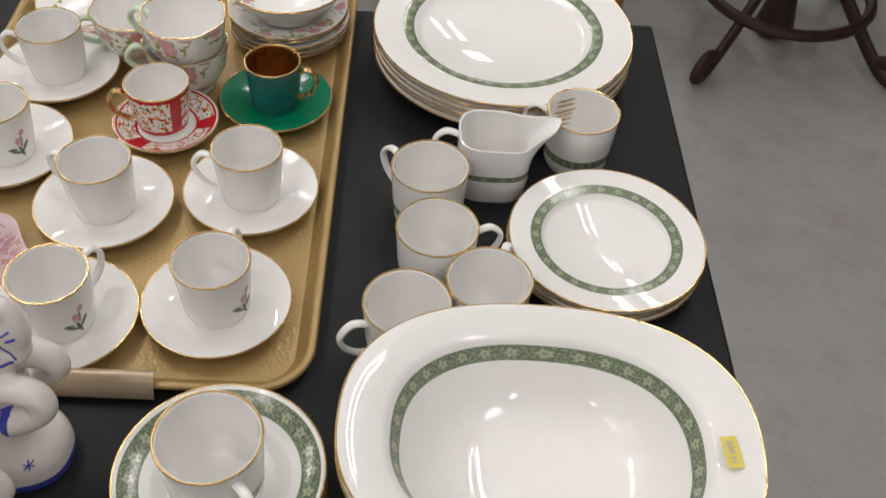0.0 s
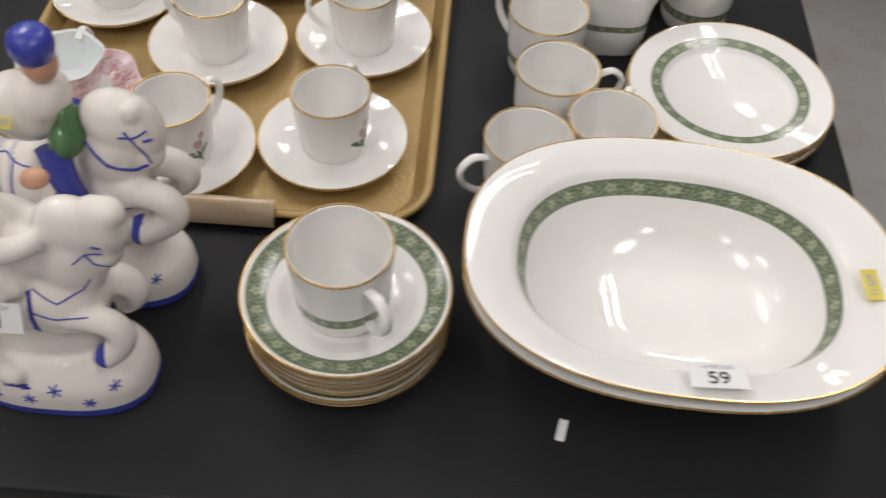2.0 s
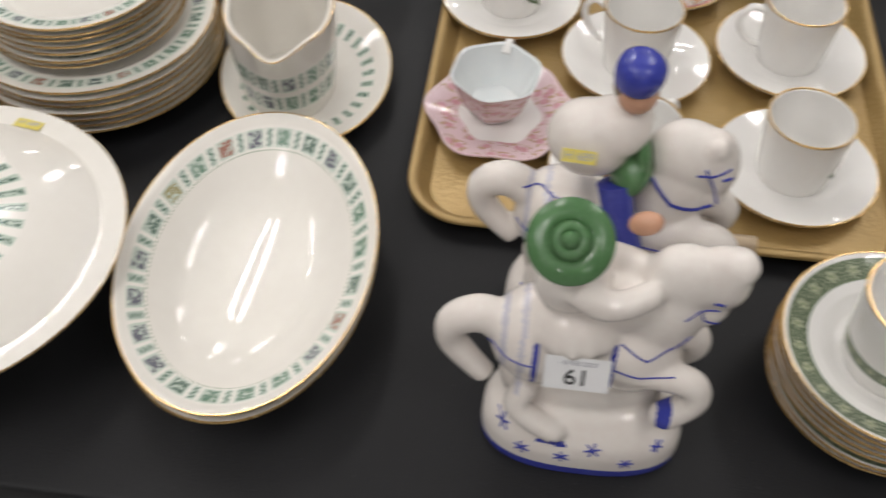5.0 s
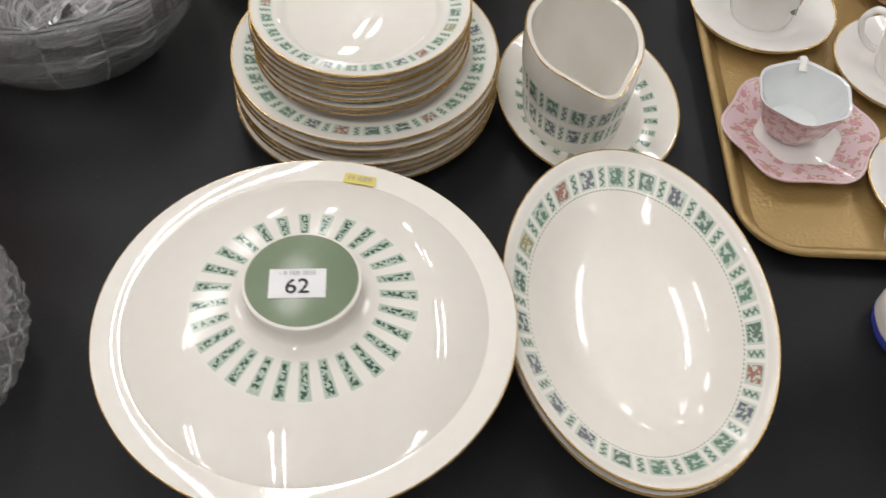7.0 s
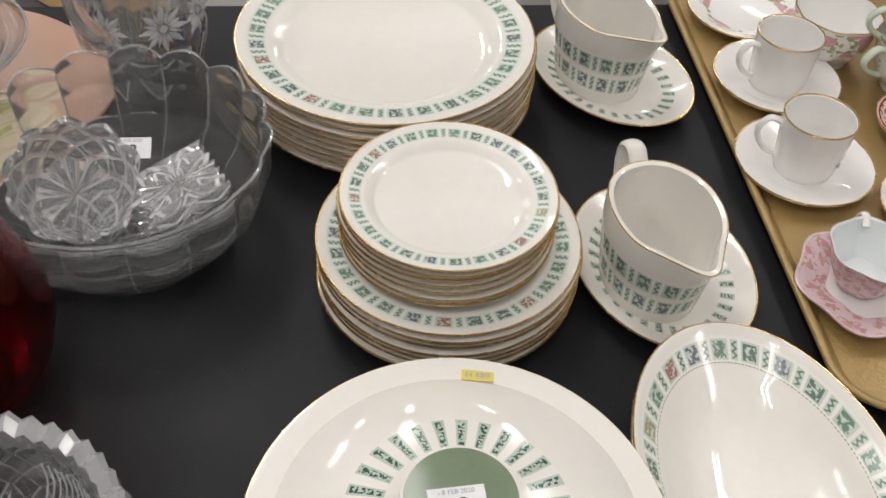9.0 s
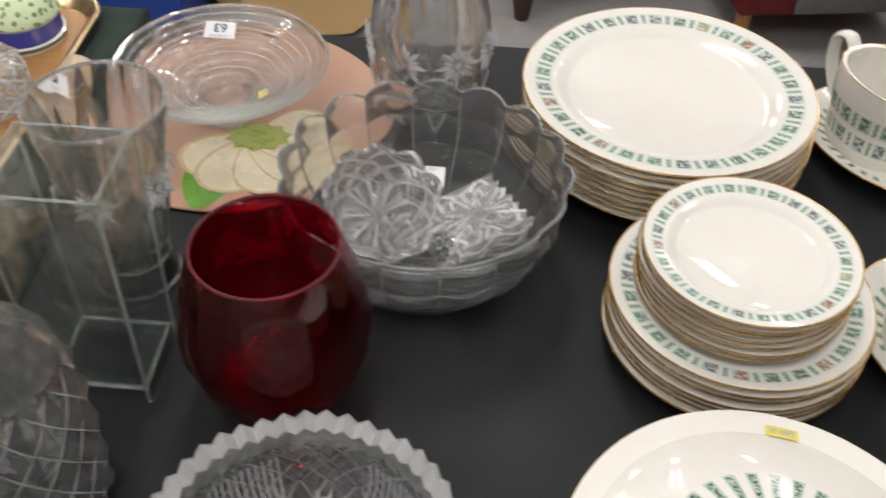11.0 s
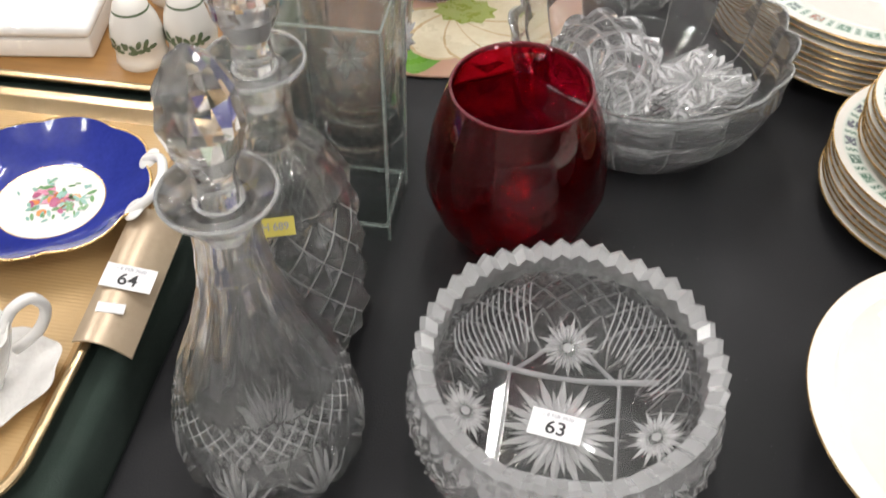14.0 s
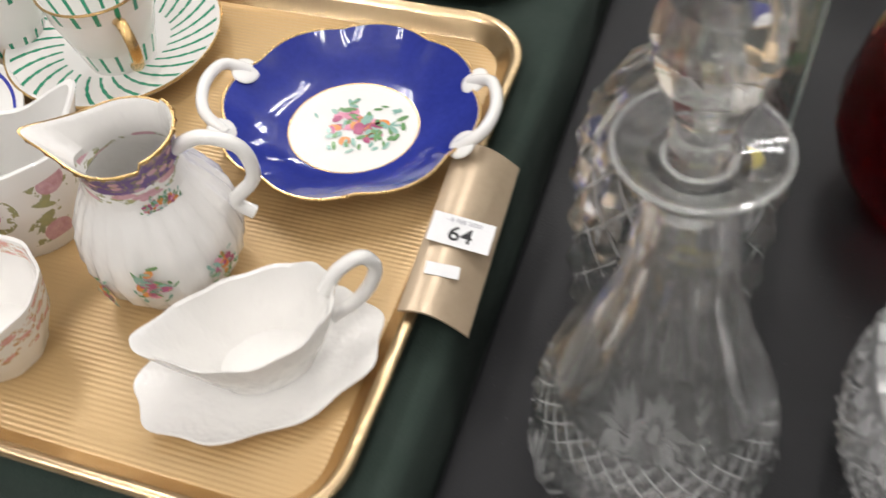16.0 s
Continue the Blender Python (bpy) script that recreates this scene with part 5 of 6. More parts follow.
part("base_disc", lathe([(0, 0.0115), (0.021, 0.0112), (0.0245, 0.0118), (0.0225, 0.0135), (0, 0.0130)], 40), RUBY, ruby, "thick ruby base")

# square vase of clear glass
t = thing("square_vase", pose(-1.066, 0.025, 0), "tall square clear glass vase with a thick base", "vase")
bm = bmesh.new()
rs = []
for hx, hy, z in ((0.0335, 0.031, 0.0), (0.0355, 0.033, 0.002), (0.0385, 0.036, 0.19), (0.0380, 0.0355, 0.1915), (0.0355, 0.033, 0.1912), (0.0325, 0.030, 0.016), (0.031, 0.0285, 0.0135)):
    rg = []
    rc = 0.004
    for qx, qy, s0 in ((1, 1, 0), (-1, 1, 90), (-1, -1, 180), (1, -1, 270)):
        for k in range(4):
            an = radians(s0 + 30 * k)
            rg.append(bm.verts.new((qx * (hx - rc) + rc * math.cos(an), qy * (hy - rc) + rc * math.sin(an), z)))
    rs.append(rg)
for a, b in zip(rs, rs[1:]):
    for k in range(16):
        bm.faces.new((a[k], a[(k + 1) % 16], b[(k + 1) % 16], b[k]))
bm.faces.new(rs[0][::-1]), bm.faces.new(rs[-1])
part("body", bm, SODA, t, sharp=35)
# green tubes along the edges, whitened to stand in for their bright glint
for qx, qy in ((1, 1), (-1, 1), (-1, -1), (1, -1)):
    part("edge", tube([(qx * 0.0345, qy * 0.032, 0.002), (qx * 0.0360, qy * 0.0335, 0.09), (qx * 0.0375, qy * 0.035, 0.189)], 0.0014, 6), SODAEDGE, t)
for (x0, y0), (x1, y1) in (((1, 1), (-1, 1)), ((-1, 1), (-1, -1)), ((-1, -1), (1, -1)), ((1, -1), (1, 1))):
    part("rim_edge", tube([(x0 * 0.0370, y0 * 0.0345, 0.1912), ((x0 + x1) * 0.0185, (y0 + y1) * 0.01725, 0.1912), (x1 * 0.0370, y1 * 0.0345, 0.1912)], 0.0010, 6), SODAEDGE, t)
    part("base_edge", tube([(x0 * 0.0325, y0 * 0.030, 0.0145), ((x0 + x1) * 0.01625, (y0 + y1) * 0.015, 0.0145), (x1 * 0.0325, y1 * 0.030, 0.0145)], 0.0016, 6), SODAEDGE, t)

# star-cut tumbler vase on a short foot
def facets(k, amt):
    def w(t, r, z, i):
        g = 1 - amt * abs(math.sin(k * t / 2)) if i < 8 else 1
        return (r * g * math.cos(t), r * g * math.sin(t), z)
    return w


tumbler = vessel("cut_glass_vase", pose(-1.078, 0.118, 0), [(0.030, 0.0), (0.034, 0.003), (0.033, 0.012), (0.028, 0.024), (0.031, 0.036), (0.037, 0.07), (0.043, 0.12), (0.0485, 0.166)], [(0.0478, 0.1695), (0.0460, 0.168), (0.040, 0.12), (0.034, 0.07), (0.027, 0.044), (0.0, 0.038)], "footed cut glass vase with star cuts", GLASS, 96, facets(12, 0.035), "vase", 20)


def star(parent, r, k, m, mat=CUT, w=0.0011, name="cut_star"):
    """Mitre cuts radiating from a point, each a sliver of its own."""
    hub = part(name, lathe([(0, 0.0), (r * 0.13, 0.0002), (r * 0.15, 0.0006), (0, 0.0009)], 12), mat, parent, "star of mitre cuts", m)
    shared = []
    for rr, hi in ((r, 1.0), (r * 0.74, 1.6)):
        bm = bmesh.new()
        half = max(w, 2.1 * rr / k)
        mid = rr * 0.58
        v = [bm.verts.new(q) for q in ((r * 0.16, 0, 0.0002), (mid, half, 0.0002), (rr, 0, 0.0002), (mid, -half, 0.0002), (mid, 0, 0.0002 + half * 0.75 * hi))]
        for p, q in ((0, 1), (1, 2), (2, 3), (3, 0)):
            bm.faces.new((v[p], v[q], v[4]))
        bm.faces.new((v[3], v[2], v[1], v[0]))
        shared.append(finish(bm, "mitre_cut", mat, 10))
    for i in range(k):
        link("mitre_cut", shared[i % 2], hub, pose(0, 0, 0, 0, 0, 360 * i / k))
    return hub


def side_stars(parent, items):
    for a, r, z, s in items:
        star(parent, s, 14, Matrix.Rotation(radians(a), 4, "Z") @ Matrix.Translation((r, 0, z)) @ Matrix.Rotation(math.pi / 2 - 0.1, 4, "Y"), CUT_GLINT, 0.0011)


# pale rings and whitened stars take the place of glints
part("rim", ring(0.0478, 0.1685, 0.0013, 96), EDGE, tumbler, "pale ring for the glint along the rim")
part("foot_ring", ring(0.0330, 0.004, 0.0016, 64), EDGE, tumbler)
part("waist_ring", ring(0.0275, 0.026, 0.0014, 64), EDGE, tumbler)
side_stars(tumbler, [(a, 0.0405, 0.105, 0.021) for a in (-90, -20, 50, 120, 200)])


def decanter(m, label, style):
    t = thing("decanter", m, label, "decanter", "cut glass decanters")
    if style == 0:
        o = [(0.046, 0.0), (0.052, 0.003), (0.0575, 0.016), (0.0585, 0.034), (0.055, 0.056), (0.045, 0.084), (0.032, 0.112), (0.0225, 0.140), (0.0180, 0.168), (0.0172, 0.184), (0.0185, 0.192), (0.0285, 0.1985), (0.0292, 0.201), (0.0270, 0.2022)]
    else:
        o = [(0.040, 0.0), (0.047, 0.003), (0.0515, 0.018), (0.0520, 0.060), (0.0515, 0.098), (0.0465, 0.122), (0.034, 0.143), (0.0205, 0.155), (0.0175, 0.166), (0.0172, 0.186), (0.0190, 0.194), (0.0275, 0.2005), (0.0282, 0.203), (0.0262, 0.2042)]
    o = [(r, z * 1.105) if z > 0.05 else (r, z * (1 + 1.9 * z)) for r, z in o]
    top = o[-1][1]
    neck = [(0.0125, top - 0.006), (0.0118, top - 0.035)] + [(r - 0.006, z) for r, z in o[-7:2:-1]] + [(0.040, 0.013), (0.0, 0.009)]

    def cuts(a, r, z, i):
        k = 0.0

        def groove(n, slope, width, z0):
            d = abs((n * a / (2 * math.pi) + slope * (z - z0)) % 1.0 - 0.5) * 2
            return max(0.0, 1 - d / width)

        if i < 12 and r > 0.02:
            if style == 0:
                if z < 0.060:
                    k = 0.0030 * groove(21, 10 * math.sin(7 * a), 0.8, 0.0)
                elif z < 0.086:
                    k = 0.0021 * max(groove(30, 78, 0.75, 0.060), groove(30, -78, 0.75, 0.060))
                else:
                    k = 0.0020 * abs(math.sin(5 * a)) * min(1.0, (z - 0.086) / 0.03)
            elif z < 0.135:
                k = 0.0046 * max(groove(13, 30, 0.9, 0.0), groove(13, -30, 0.9, 0.0))
            else:
                k = 0.0018 * abs(math.sin(6 * a))
        return ((r - k) * math.cos(a), (r - k) * math.sin(a), z)

    fine = []
    for (r0, z0), (r1, z1) in zip(o, o[1:]):
        n = max(1, int(abs(z1 - z0) / 0.0026))
        fine += [(r0 + (r1 - r0) * k / n, z0 + (z1 - z0) * k / n) for k in range(n)]
    fine.append(o[-1])
    cut2 = lambda a, r, z, i: cuts(a, r, z, 0) if 0 < i <= len(fine) - 9 else cuts(a, r, z, 99)
    part("body", lathe([(0, 0.004)] + fine + neck, 208, None, cut2), DECANT, t, sharp=14)
    star(t, 0.034, 22, pose(0, 0, 0.0105), CUT, 0.0010)

    def r_at(z):
        return float(np.interp(z, [q[1] for q in o], [q[0] for q in o]))

    def cut_line(z0, z1, a0, a1, w, deep=0.0004, mat=CUT):
        pts = []
        for k in range(7):
            f = k / 6
            z, an = z0 + (z1 - z0) * f, a0 + (a1 - a0) * f
            pts.append(((r_at(z) - deep) * math.cos(an), (r_at(z) - deep) * math.sin(an), z))
        part("mitre_cut", tube(pts[::2], lambda f: w * (0.35 + 0.65 * math.sin(math.pi * min(1, max(0, f)))), 5), mat, t)

    # pale tubes laid in the grooves stand in for glints on the facets
    if style == 0:
        for k in range(30):
            for slope in (78, -78):
                on = lambda z: 2 * math.pi * (k + 0.5 - slope * (z - 0.060)) / 30
                cut_line(0.062, 0.084, on(0.062), on(0.084), 0.0005, 0.0017)
        for k in range(7):
            q = 2 * math.pi * k / 7
            for s in (-0.36, -0.24, -0.12, 0.0, 0.12, 0.24, 0.36):
                cut_line(0.014, 0.060 - 0.06 * abs(s), q + 0.12 * s, q + s, 0.0016, 0.0024)
    else:
        for k in range(13):
            for slope in (30, -30):
                on = lambda z: 2 * math.pi * (k + 0.5 - slope * z) / 13
                for z0, z1 in ((0.006, 0.034), (0.034, 0.066), (0.066, 0.098), (0.098, 0.130)):
                    cut_line(z0, z1, on(z0), on(z1), 0.0006, 0.0042)
    # pale rings stand in for glints on lip and neck
    part("lip", ring(o[-2][0] - 0.0006, o[-2][1], 0.0011), EDGE, t, "pale ring for the glint along the lip")
    part("neck_ring", ring(0.0118, top - 0.006, 0.0012, 40), EDGE, t)
    s = part("stopper", lathe([(0, top - 0.030), (0.0095, top - 0.030), (0.0115, top + 0.002), (0.0105, top + 0.012), (0.0125, top + 0.017), (0.0180, top + 0.030), (0.0205, top + 0.043), (0.0180, top + 0.060), (0.0105, top + 0.074), (0.003, top + 0.081), (0, top + 0.0815)], 12 if style == 0 else 24, None, lambda a, r, z, i: (r * math.cos(a + 0.16 * i), r * math.sin(a + 0.16 * i), z)), GLASS, t, "faceted pointed glass stopper", sharp=12)
    return t


decanter(pose(-1.068, -0.189, 0, 0, 0, 10), "cut glass decanter with a faceted pointed stopper", 0)
dk = decanter(pose(-1.080, -0.090, 0), "cut glass decanter with a yellow price sticker", 1)
code_sticker(dk, pose(0.014, -0.0440, 0.141, 56, 0, 18), 0.022, 0.011)

# heavy cut bowl with a saw-tooth edge
t = thing("cut_glass_bowl", pose(-0.891, -0.155, 0), "heavy cut glass bowl with a saw-tooth rim", "bowl")


def saw(t_, r, z, i):
    tooth = abs(((t_ * 44 / (2 * math.pi)) % 1.0) - 0.5) * 2
    big_ = 0.5 + 0.5 * math.cos(8 * t_)
    f = max(0.0, (z - 0.066) / 0.016)
    k = 0.0
    if 2 <= i <= 12:
        k = 0.0030 * abs(math.sin(22 * t_ + z * 110)) * (1 - f) + 0.0016 * abs(math.sin(22 * t_ - z * 160)) * (1 - f)
    return ((r - k + 0.0015 * f * tooth) * math.cos(t_), (r - k + 0.0015 * f * tooth) * math.sin(t_), z + f * (0.0052 * tooth + 0.0030 * big_))


outer = [(0.058, 0.0), (0.066, 0.003), (0.082, 0.010), (0.0925, 0.020), (0.0970, 0.030), (0.0985, 0.040), (0.0975, 0.050), (0.0955, 0.060), (0.0930, 0.070), (0.0905, 0.080)]
inner = [(0.0865, 0.081), (0.0790, 0.078), (0.0765, 0.068), (0.0770, 0.050), (0.0765, 0.034), (0.070, 0.020), (0.058, 0.0130), (0.0, 0.0120)]
fo = []
for (r0, z0), (r1, z1) in zip(outer, outer[1:]):
    fo += [(r0, z0), ((r0 + r1) / 2, (z0 + z1) / 2)]
fo.append(outer[-1])
saw2 = lambda a, r, z, i: saw(a, r, z, 5 if 2 <= i <= len(fo) else 99)
part("body", lathe([(0, 0.003)] + fo + inner, 176, [2 if len(fo) - 4 <= i <= len(fo) + 1 else 1 if 1 < i < len(fo) - 3 else 0 for i in range(len(fo) + len(inner))], saw2), [GLASS, CRYSTAL_BOWL, GROUND], t, sharp=15)
star(t, 0.044, 32, pose(0.0, -0.006, 0.0122), CUT, 0.0016)
star(t, 0.026, 24, pose(0.0, -0.006, 0.0142, 0, 0, 7), CUT, 0.0012)
for ang in (90, 0, 180):
    q = radians(ang)
    star(t, 0.022, 26, pose(0.060 * math.cos(q), -0.004 + 0.060 * math.sin(q), 0.0185, 0, 0, 0) @ pose(0, 0, 0, 28 * math.sin(q), -28 * math.cos(q), 0), CUT, 0.0010)
# bars and fan cuts are whitened to stand in for their sparkle
for x0, y0, x1, y1 in ((-0.036, -0.055, -0.036, 0.045), (0.036, -0.055, 0.036, 0.045), (-0.06, 0.034, 0.06, 0.034), (-0.036, 0.034, 0.0, 0.070), (0.036, 0.034, 0.0, 0.070), (-0.06, -0.04, 0.06, -0.042)):
    def zz(x, y):
        return 0.0124 + max(0, math.hypot(x, y) - 0.055) * 0.75
    tube([(x0, y0, zz(x0, y0)), ((x0 + x1) / 2, (y0 + y1) / 2, zz((x0 + x1) / 2, (y0 + y1) / 2)), (x1, y1, zz(x1, y1))], 0.0034, 6, 0.4, bm=(bm := bmesh.new()))
    part("cut_bar", bm, CUT_GLINT, t, "broad bar cut whitened for its glint")
for s in (-1, 1):
    for k in range(15):
        a = radians(90 + s * (22 + 3.4 * k))
        c0, s0 = math.cos(a), math.sin(a)
        tube([(0.060 * c0, 0.060 * s0, 0.022), (0.0745 * c0, 0.0745 * s0, 0.042), (0.0762 * c0, 0.0762 * s0, 0.062)], 0.0006, 5, bm=(bm := bmesh.new()))
        part("fan_cut", bm, CUT_GLINT, t)
lot_sticker(t, "63", pose(-0.002, -0.006, 0.0185, 0, 0, -8))

# place mat with printed magnolia, and what stands on it
t = thing("place_mat", pose(-1.050, 0.338, 0), "round glossy place mat printed with a magnolia flower", "place mat")
part("board", lathe([(0, 0.0), (0.142, 0.0), (0.1445, 0.001), (0.145, 0.0026), (0.144, 0.0036), (0, 0.0036)], 96), MATTAN, t)


def print_shape(name, pts, mat, z):
    bm = bmesh.new()
    bm.faces.new([bm.verts.new((x, y, z)) for x, y in pts])
    return part(name, bm, mat, t)


def petal_pts(cx, cy, l, w, a, n=20):
    out = []
    for k in range(n):
        q = 2 * math.pi * k / n
        x, y = l * math.cos(q), w * math.sin(q) * (1 + 0.35 * math.cos(q))
        out.append((cx + x * math.cos(a) - y * math.sin(a), cy + x * math.sin(a) + y * math.cos(a)))
    return out


print_shape("printed_twig", [(0.005, -0.10), (0.06, -0.13), (0.075, -0.112), (0.03, -0.085), (0.01, -0.07)], TWIG, 0.0038)
print_shape("printed_leaf", petal_pts(0.0, -0.108, 0.036, 0.024, 1.5), LEAF, 0.0039)
PETAL_EDGE = speckled("printed_petal_edge", (0.48, 0.34, 0.18), (0.56, 0.44, 0.26), 18, 0.28)
for q, (a, l) in enumerate(((-2.5, 0.046), (-1.9, 0.052), (-1.2, 0.050), (-0.6, 0.056), (0.0, 0.050), (0.55, 0.044))):
    cx, cy = 0.030 + 0.036 * math.cos(a), -0.045 + 0.034 * math.sin(a)
    print_shape("printed_petal", petal_pts(cx, cy, l * 0.86, 0.029, a), PETAL_EDGE, 0.00400 + 0.00009 * q)
    print_shape("printed_petal", petal_pts(cx - 0.002 * math.cos(a), cy, l * 0.80, 0.026, a), PETAL, 0.00404 + 0.00009 * q)
print_shape("printed_stamen", [(0.030 + (0.026 + 0.006 * (k % 2)) * math.cos(k * 0.314), -0.040 + (0.018 + 0.005 * (k % 2)) * math.sin(k * 0.314)) for k in range(20)], MOSS, 0.0047)

CPR = [(0.034, 0.0), (0.036, 0.002), (0.022, 0.005), (0.020, 0.010), (0.030, 0.016), (0.052, 0.026), (0.078, 0.040), (0.0965, 0.0515)]
stepped = lambda a, r, z, i: (r * math.cos(a), r * math.sin(a), z)
inn = []
for k in range(14):
    f = 1 - k / 14
    r = 0.022 + 0.072 * f
    z = 0.0165 + 0.0355 * f**1.15
    inn += [(r, z + 0.0007), (r - 0.0026, z - 0.0013)]
ct = vessel("glass_comport", pose(-1.058, 0.340, 0.0048), CPR, [(0.0975, 0.0535), (0.0960, 0.0545)] + inn + [(0.018, 0.0140), (0, 0.0130)], "shallow clear glass comport with stepped rings inside", GLASS, 96, stepped, "dish", 20)
# pale rings on the steps and rim, added for their bright glints
for k in range(9):
    f = 1 - k / 9
    part("step_glint", ring(0.020 + 0.068 * f, 0.0170 + 0.0335 * f**1.15, 0.0007 + 0.0003 * (k % 2), 80), EDGE, ct)
part("rim", ring(0.0970, 0.0538, 0.0014, 80), EDGE, ct, "pale ring for the glint along the rim")
lot_sticker(ct, "63", pose(-0.018, 0.062, 0.0455, -28, 0, 180) @ pose(0, 0, 0, 0, 0, 0), 0.030, 0.018)
code_sticker(ct, pose(0.040, -0.018, 0.0315, 10, -25, 20), 0.010, 0.008)

# water jug with star cuts
t = thing("glass_jug", pose(-0.868, 0.376, 0), "cut glass water jug with star cuts and a looped handle", "jug")
gj = [(0.040, 0.0), (0.044, 0.003), (0.050, 0.018), (0.0565, 0.045), (0.0580, 0.075), (0.054, 0.105), (0.047, 0.130), (0.0455, 0.150), (0.050, 0.172)]
gw = lambda a, r, z, i: ((r * (1 - (0.03 * abs(math.sin(8 * a + z * 90)) if i < 6 else 0))) * math.cos(a) + (0.014 * math.exp(-((a - 1.6) / 0.4) ** 2) if z > 0.16 else 0) * 0, (r * (1 - (0.03 * abs(math.sin(8 * a + z * 90)) if i < 6 else 0))) * math.sin(a) + (0.016 * math.exp(-((a - 1.6) / 0.4) ** 2) if z > 0.16 else 0), z + (0.010 * math.exp(-((a - 1.6) / 0.45) ** 2) if z > 0.16 else 0))
part("body", lathe([(0, 0.0)] + gj + [(0.048, 0.174), (0.0460, 0.171)] + [(r - 0.006, z) for r, z in gj[-2:1:-1]] + [(0.036, 0.014), (0, 0.012)], 96, None, gw), GLASS, t, sharp=18)
# rim ring and cuts are whitened where the glass would glint
part("rim", ring(0.0490, 0.1732, 0.0012, 96, gw), EDGE, t)
for k in range(14):
    q = 2 * math.pi * k / 14
    for s in (-0.2, 0.2):
        part("mitre_cut", tube([(0.0455 * math.cos(q), 0.0455 * math.sin(q), 0.006), (0.0535 * math.cos(q + s * 0.6), 0.0535 * math.sin(q + s * 0.6), 0.032), (0.0570 * math.cos(q + s), 0.0570 * math.sin(q + s), 0.050)], 0.0010, 5), CUT_GLINT, t)
part("handle", tube([(-0.012, -0.044, 0.155), (-0.020, -0.070, 0.172), (-0.026, -0.092, 0.160), (-0.026, -0.094, 0.125), (-0.020, -0.075, 0.085), (-0.014, -0.052, 0.070)], 0.0075, 12), GLASS, t)
for a in (-60, -110, -20, 200):
    star(t, 0.024, 16, Matrix.Rotation(radians(a), 4, "Z") @ Matrix.Translation((0.0572, 0, 0.078)) @ Matrix.Rotation(math.pi / 2, 4, "Y"), CUT_GLINT, 0.0014)


# ---- the amber tray ----
AZ = 0.0336
def lobe8(t_, r_, z_, i_):
    k = 1 + (0.06 * abs(math.cos(4 * t_ + 0.4)) - 0.03) * min(1, max(0, (r_ - 0.048) / 0.03))
    return (r_ * k * math.cos(t_) * 1.03, r_ * k * math.sin(t_) * 0.98, z_)


t = thing("blue_dish", pose(-1.276, -0.044, AZ, 0, 0, 8) @ Matrix.Scale(0.88, 4), "royal blue two-handled dish with a flower centre", "dish")
part("body", lathe([(0, 0.003), (0.04, 0.003), (0.042, 0), (0.046, 0), (0.05, 0.004), (0.072, 0.016), (0.0840, 0.0265), (0.0848, 0.0278), (0.083, 0.0282), (0.070, 0.0185), (0.052, 0.0095), (0.0445, 0.0078), (0.0435, 0.0077), (0.0, 0.0072)], 112, [1] * 8 + [0, 0, 0, 2, 1], lobe8), [COBALT, GLAZE, GOLD], t)
part("gilt_rim", ring(0.0840, 0.0278, 0.0011, 112, lobe8), GOLD, t)
for s in (0, 1):
    part("handle", tube([(0.078, -0.032, 0.026), (0.094, -0.026, 0.036), (0.100, -0.004, 0.038), (0.094, 0.020, 0.036), (0.078, 0.030, 0.026)], 0.0042, 10, bm=blob(blob(bmesh.new(), (0.081, -0.030, 0.027), (0.010, 0.012, 0.0028), (0, -25, 0)), (0.081, 0.030, 0.027), (0.010, 0.012, 0.0028), (0, -25, 0))), GLAZE, t, "white gilded scroll handle", pose(0, 0, 0, 0, 0, 180 * s + 2))
rng = random.Random(4)
FLW = [speckled("bouquet_" + nm, a, b, 120, 0.15) for nm, a, b in (("pink", (0.62, 0.16, 0.30), (0.75, 0.40, 0.48)), ("orange", (0.66, 0.16, 0.04), (0.70, 0.35, 0.10)), ("wine", (0.30, 0.04, 0.12), (0.45, 0.12, 0.22)), ("leaf", (0.08, 0.22, 0.07), (0.20, 0.36, 0.16)), ("teal", (0.15, 0.36, 0.30), (0.35, 0.50, 0.42)))]


def bouquet(parent, m, size, k=26, seed=4, petal=1.0, bend=0.0, slope=0.0):
    """Small painted petals and leaves laid on the glaze."""
    r = random.Random(seed)
    for mi, mt in enumerate(FLW):
        bm = bmesh.new()
        for q in range(k // 5 * (2 if mi > 2 else 1)):
            a, d = r.uniform(0, 6.28), size * (r.uniform(0.0, 0.62) if mi < 3 else r.uniform(0.25, 1.0))
            cx, cy, w, l, ro = d * math.cos(a) * 1.1, d * math.sin(a) * 0.9, petal * size * r.uniform(0.10, 0.24) * (1 if mi < 3 else 0.45), petal * size * r.uniform(0.14, 0.26), r.uniform(0, 6.28)
            z = 0.0002 + 0.00005 * mi + 0.00001 * q
            bm.faces.new([bm.verts.new((cx + l * math.cos(s) * math.cos(ro) - w * math.sin(s) * math.sin(ro), cy + l * math.cos(s) * math.sin(ro) + w * math.sin(s) * math.cos(ro), z)) for s in (2 * math.pi * j / 10 for j in range(10))])
        for v in bm.verts:
            v.co.z -= bend * v.co.x**2 + slope * v.co.y**2
        part("painted_posy" if mi < 3 else "painted_foliage", bm, mt, parent, "", m)


bouquet(t, pose(0.003, 0.0, 0.0076), 0.030, 75, 4, 0.62)

# leaf-moulded sauce boat and stand
t = thing("leaf_stand", pose(-1.258, -0.213, AZ, 0, 0, 40) @ Matrix.Scale(0.88, 4), "white leaf-moulded oval stand", "saucer")
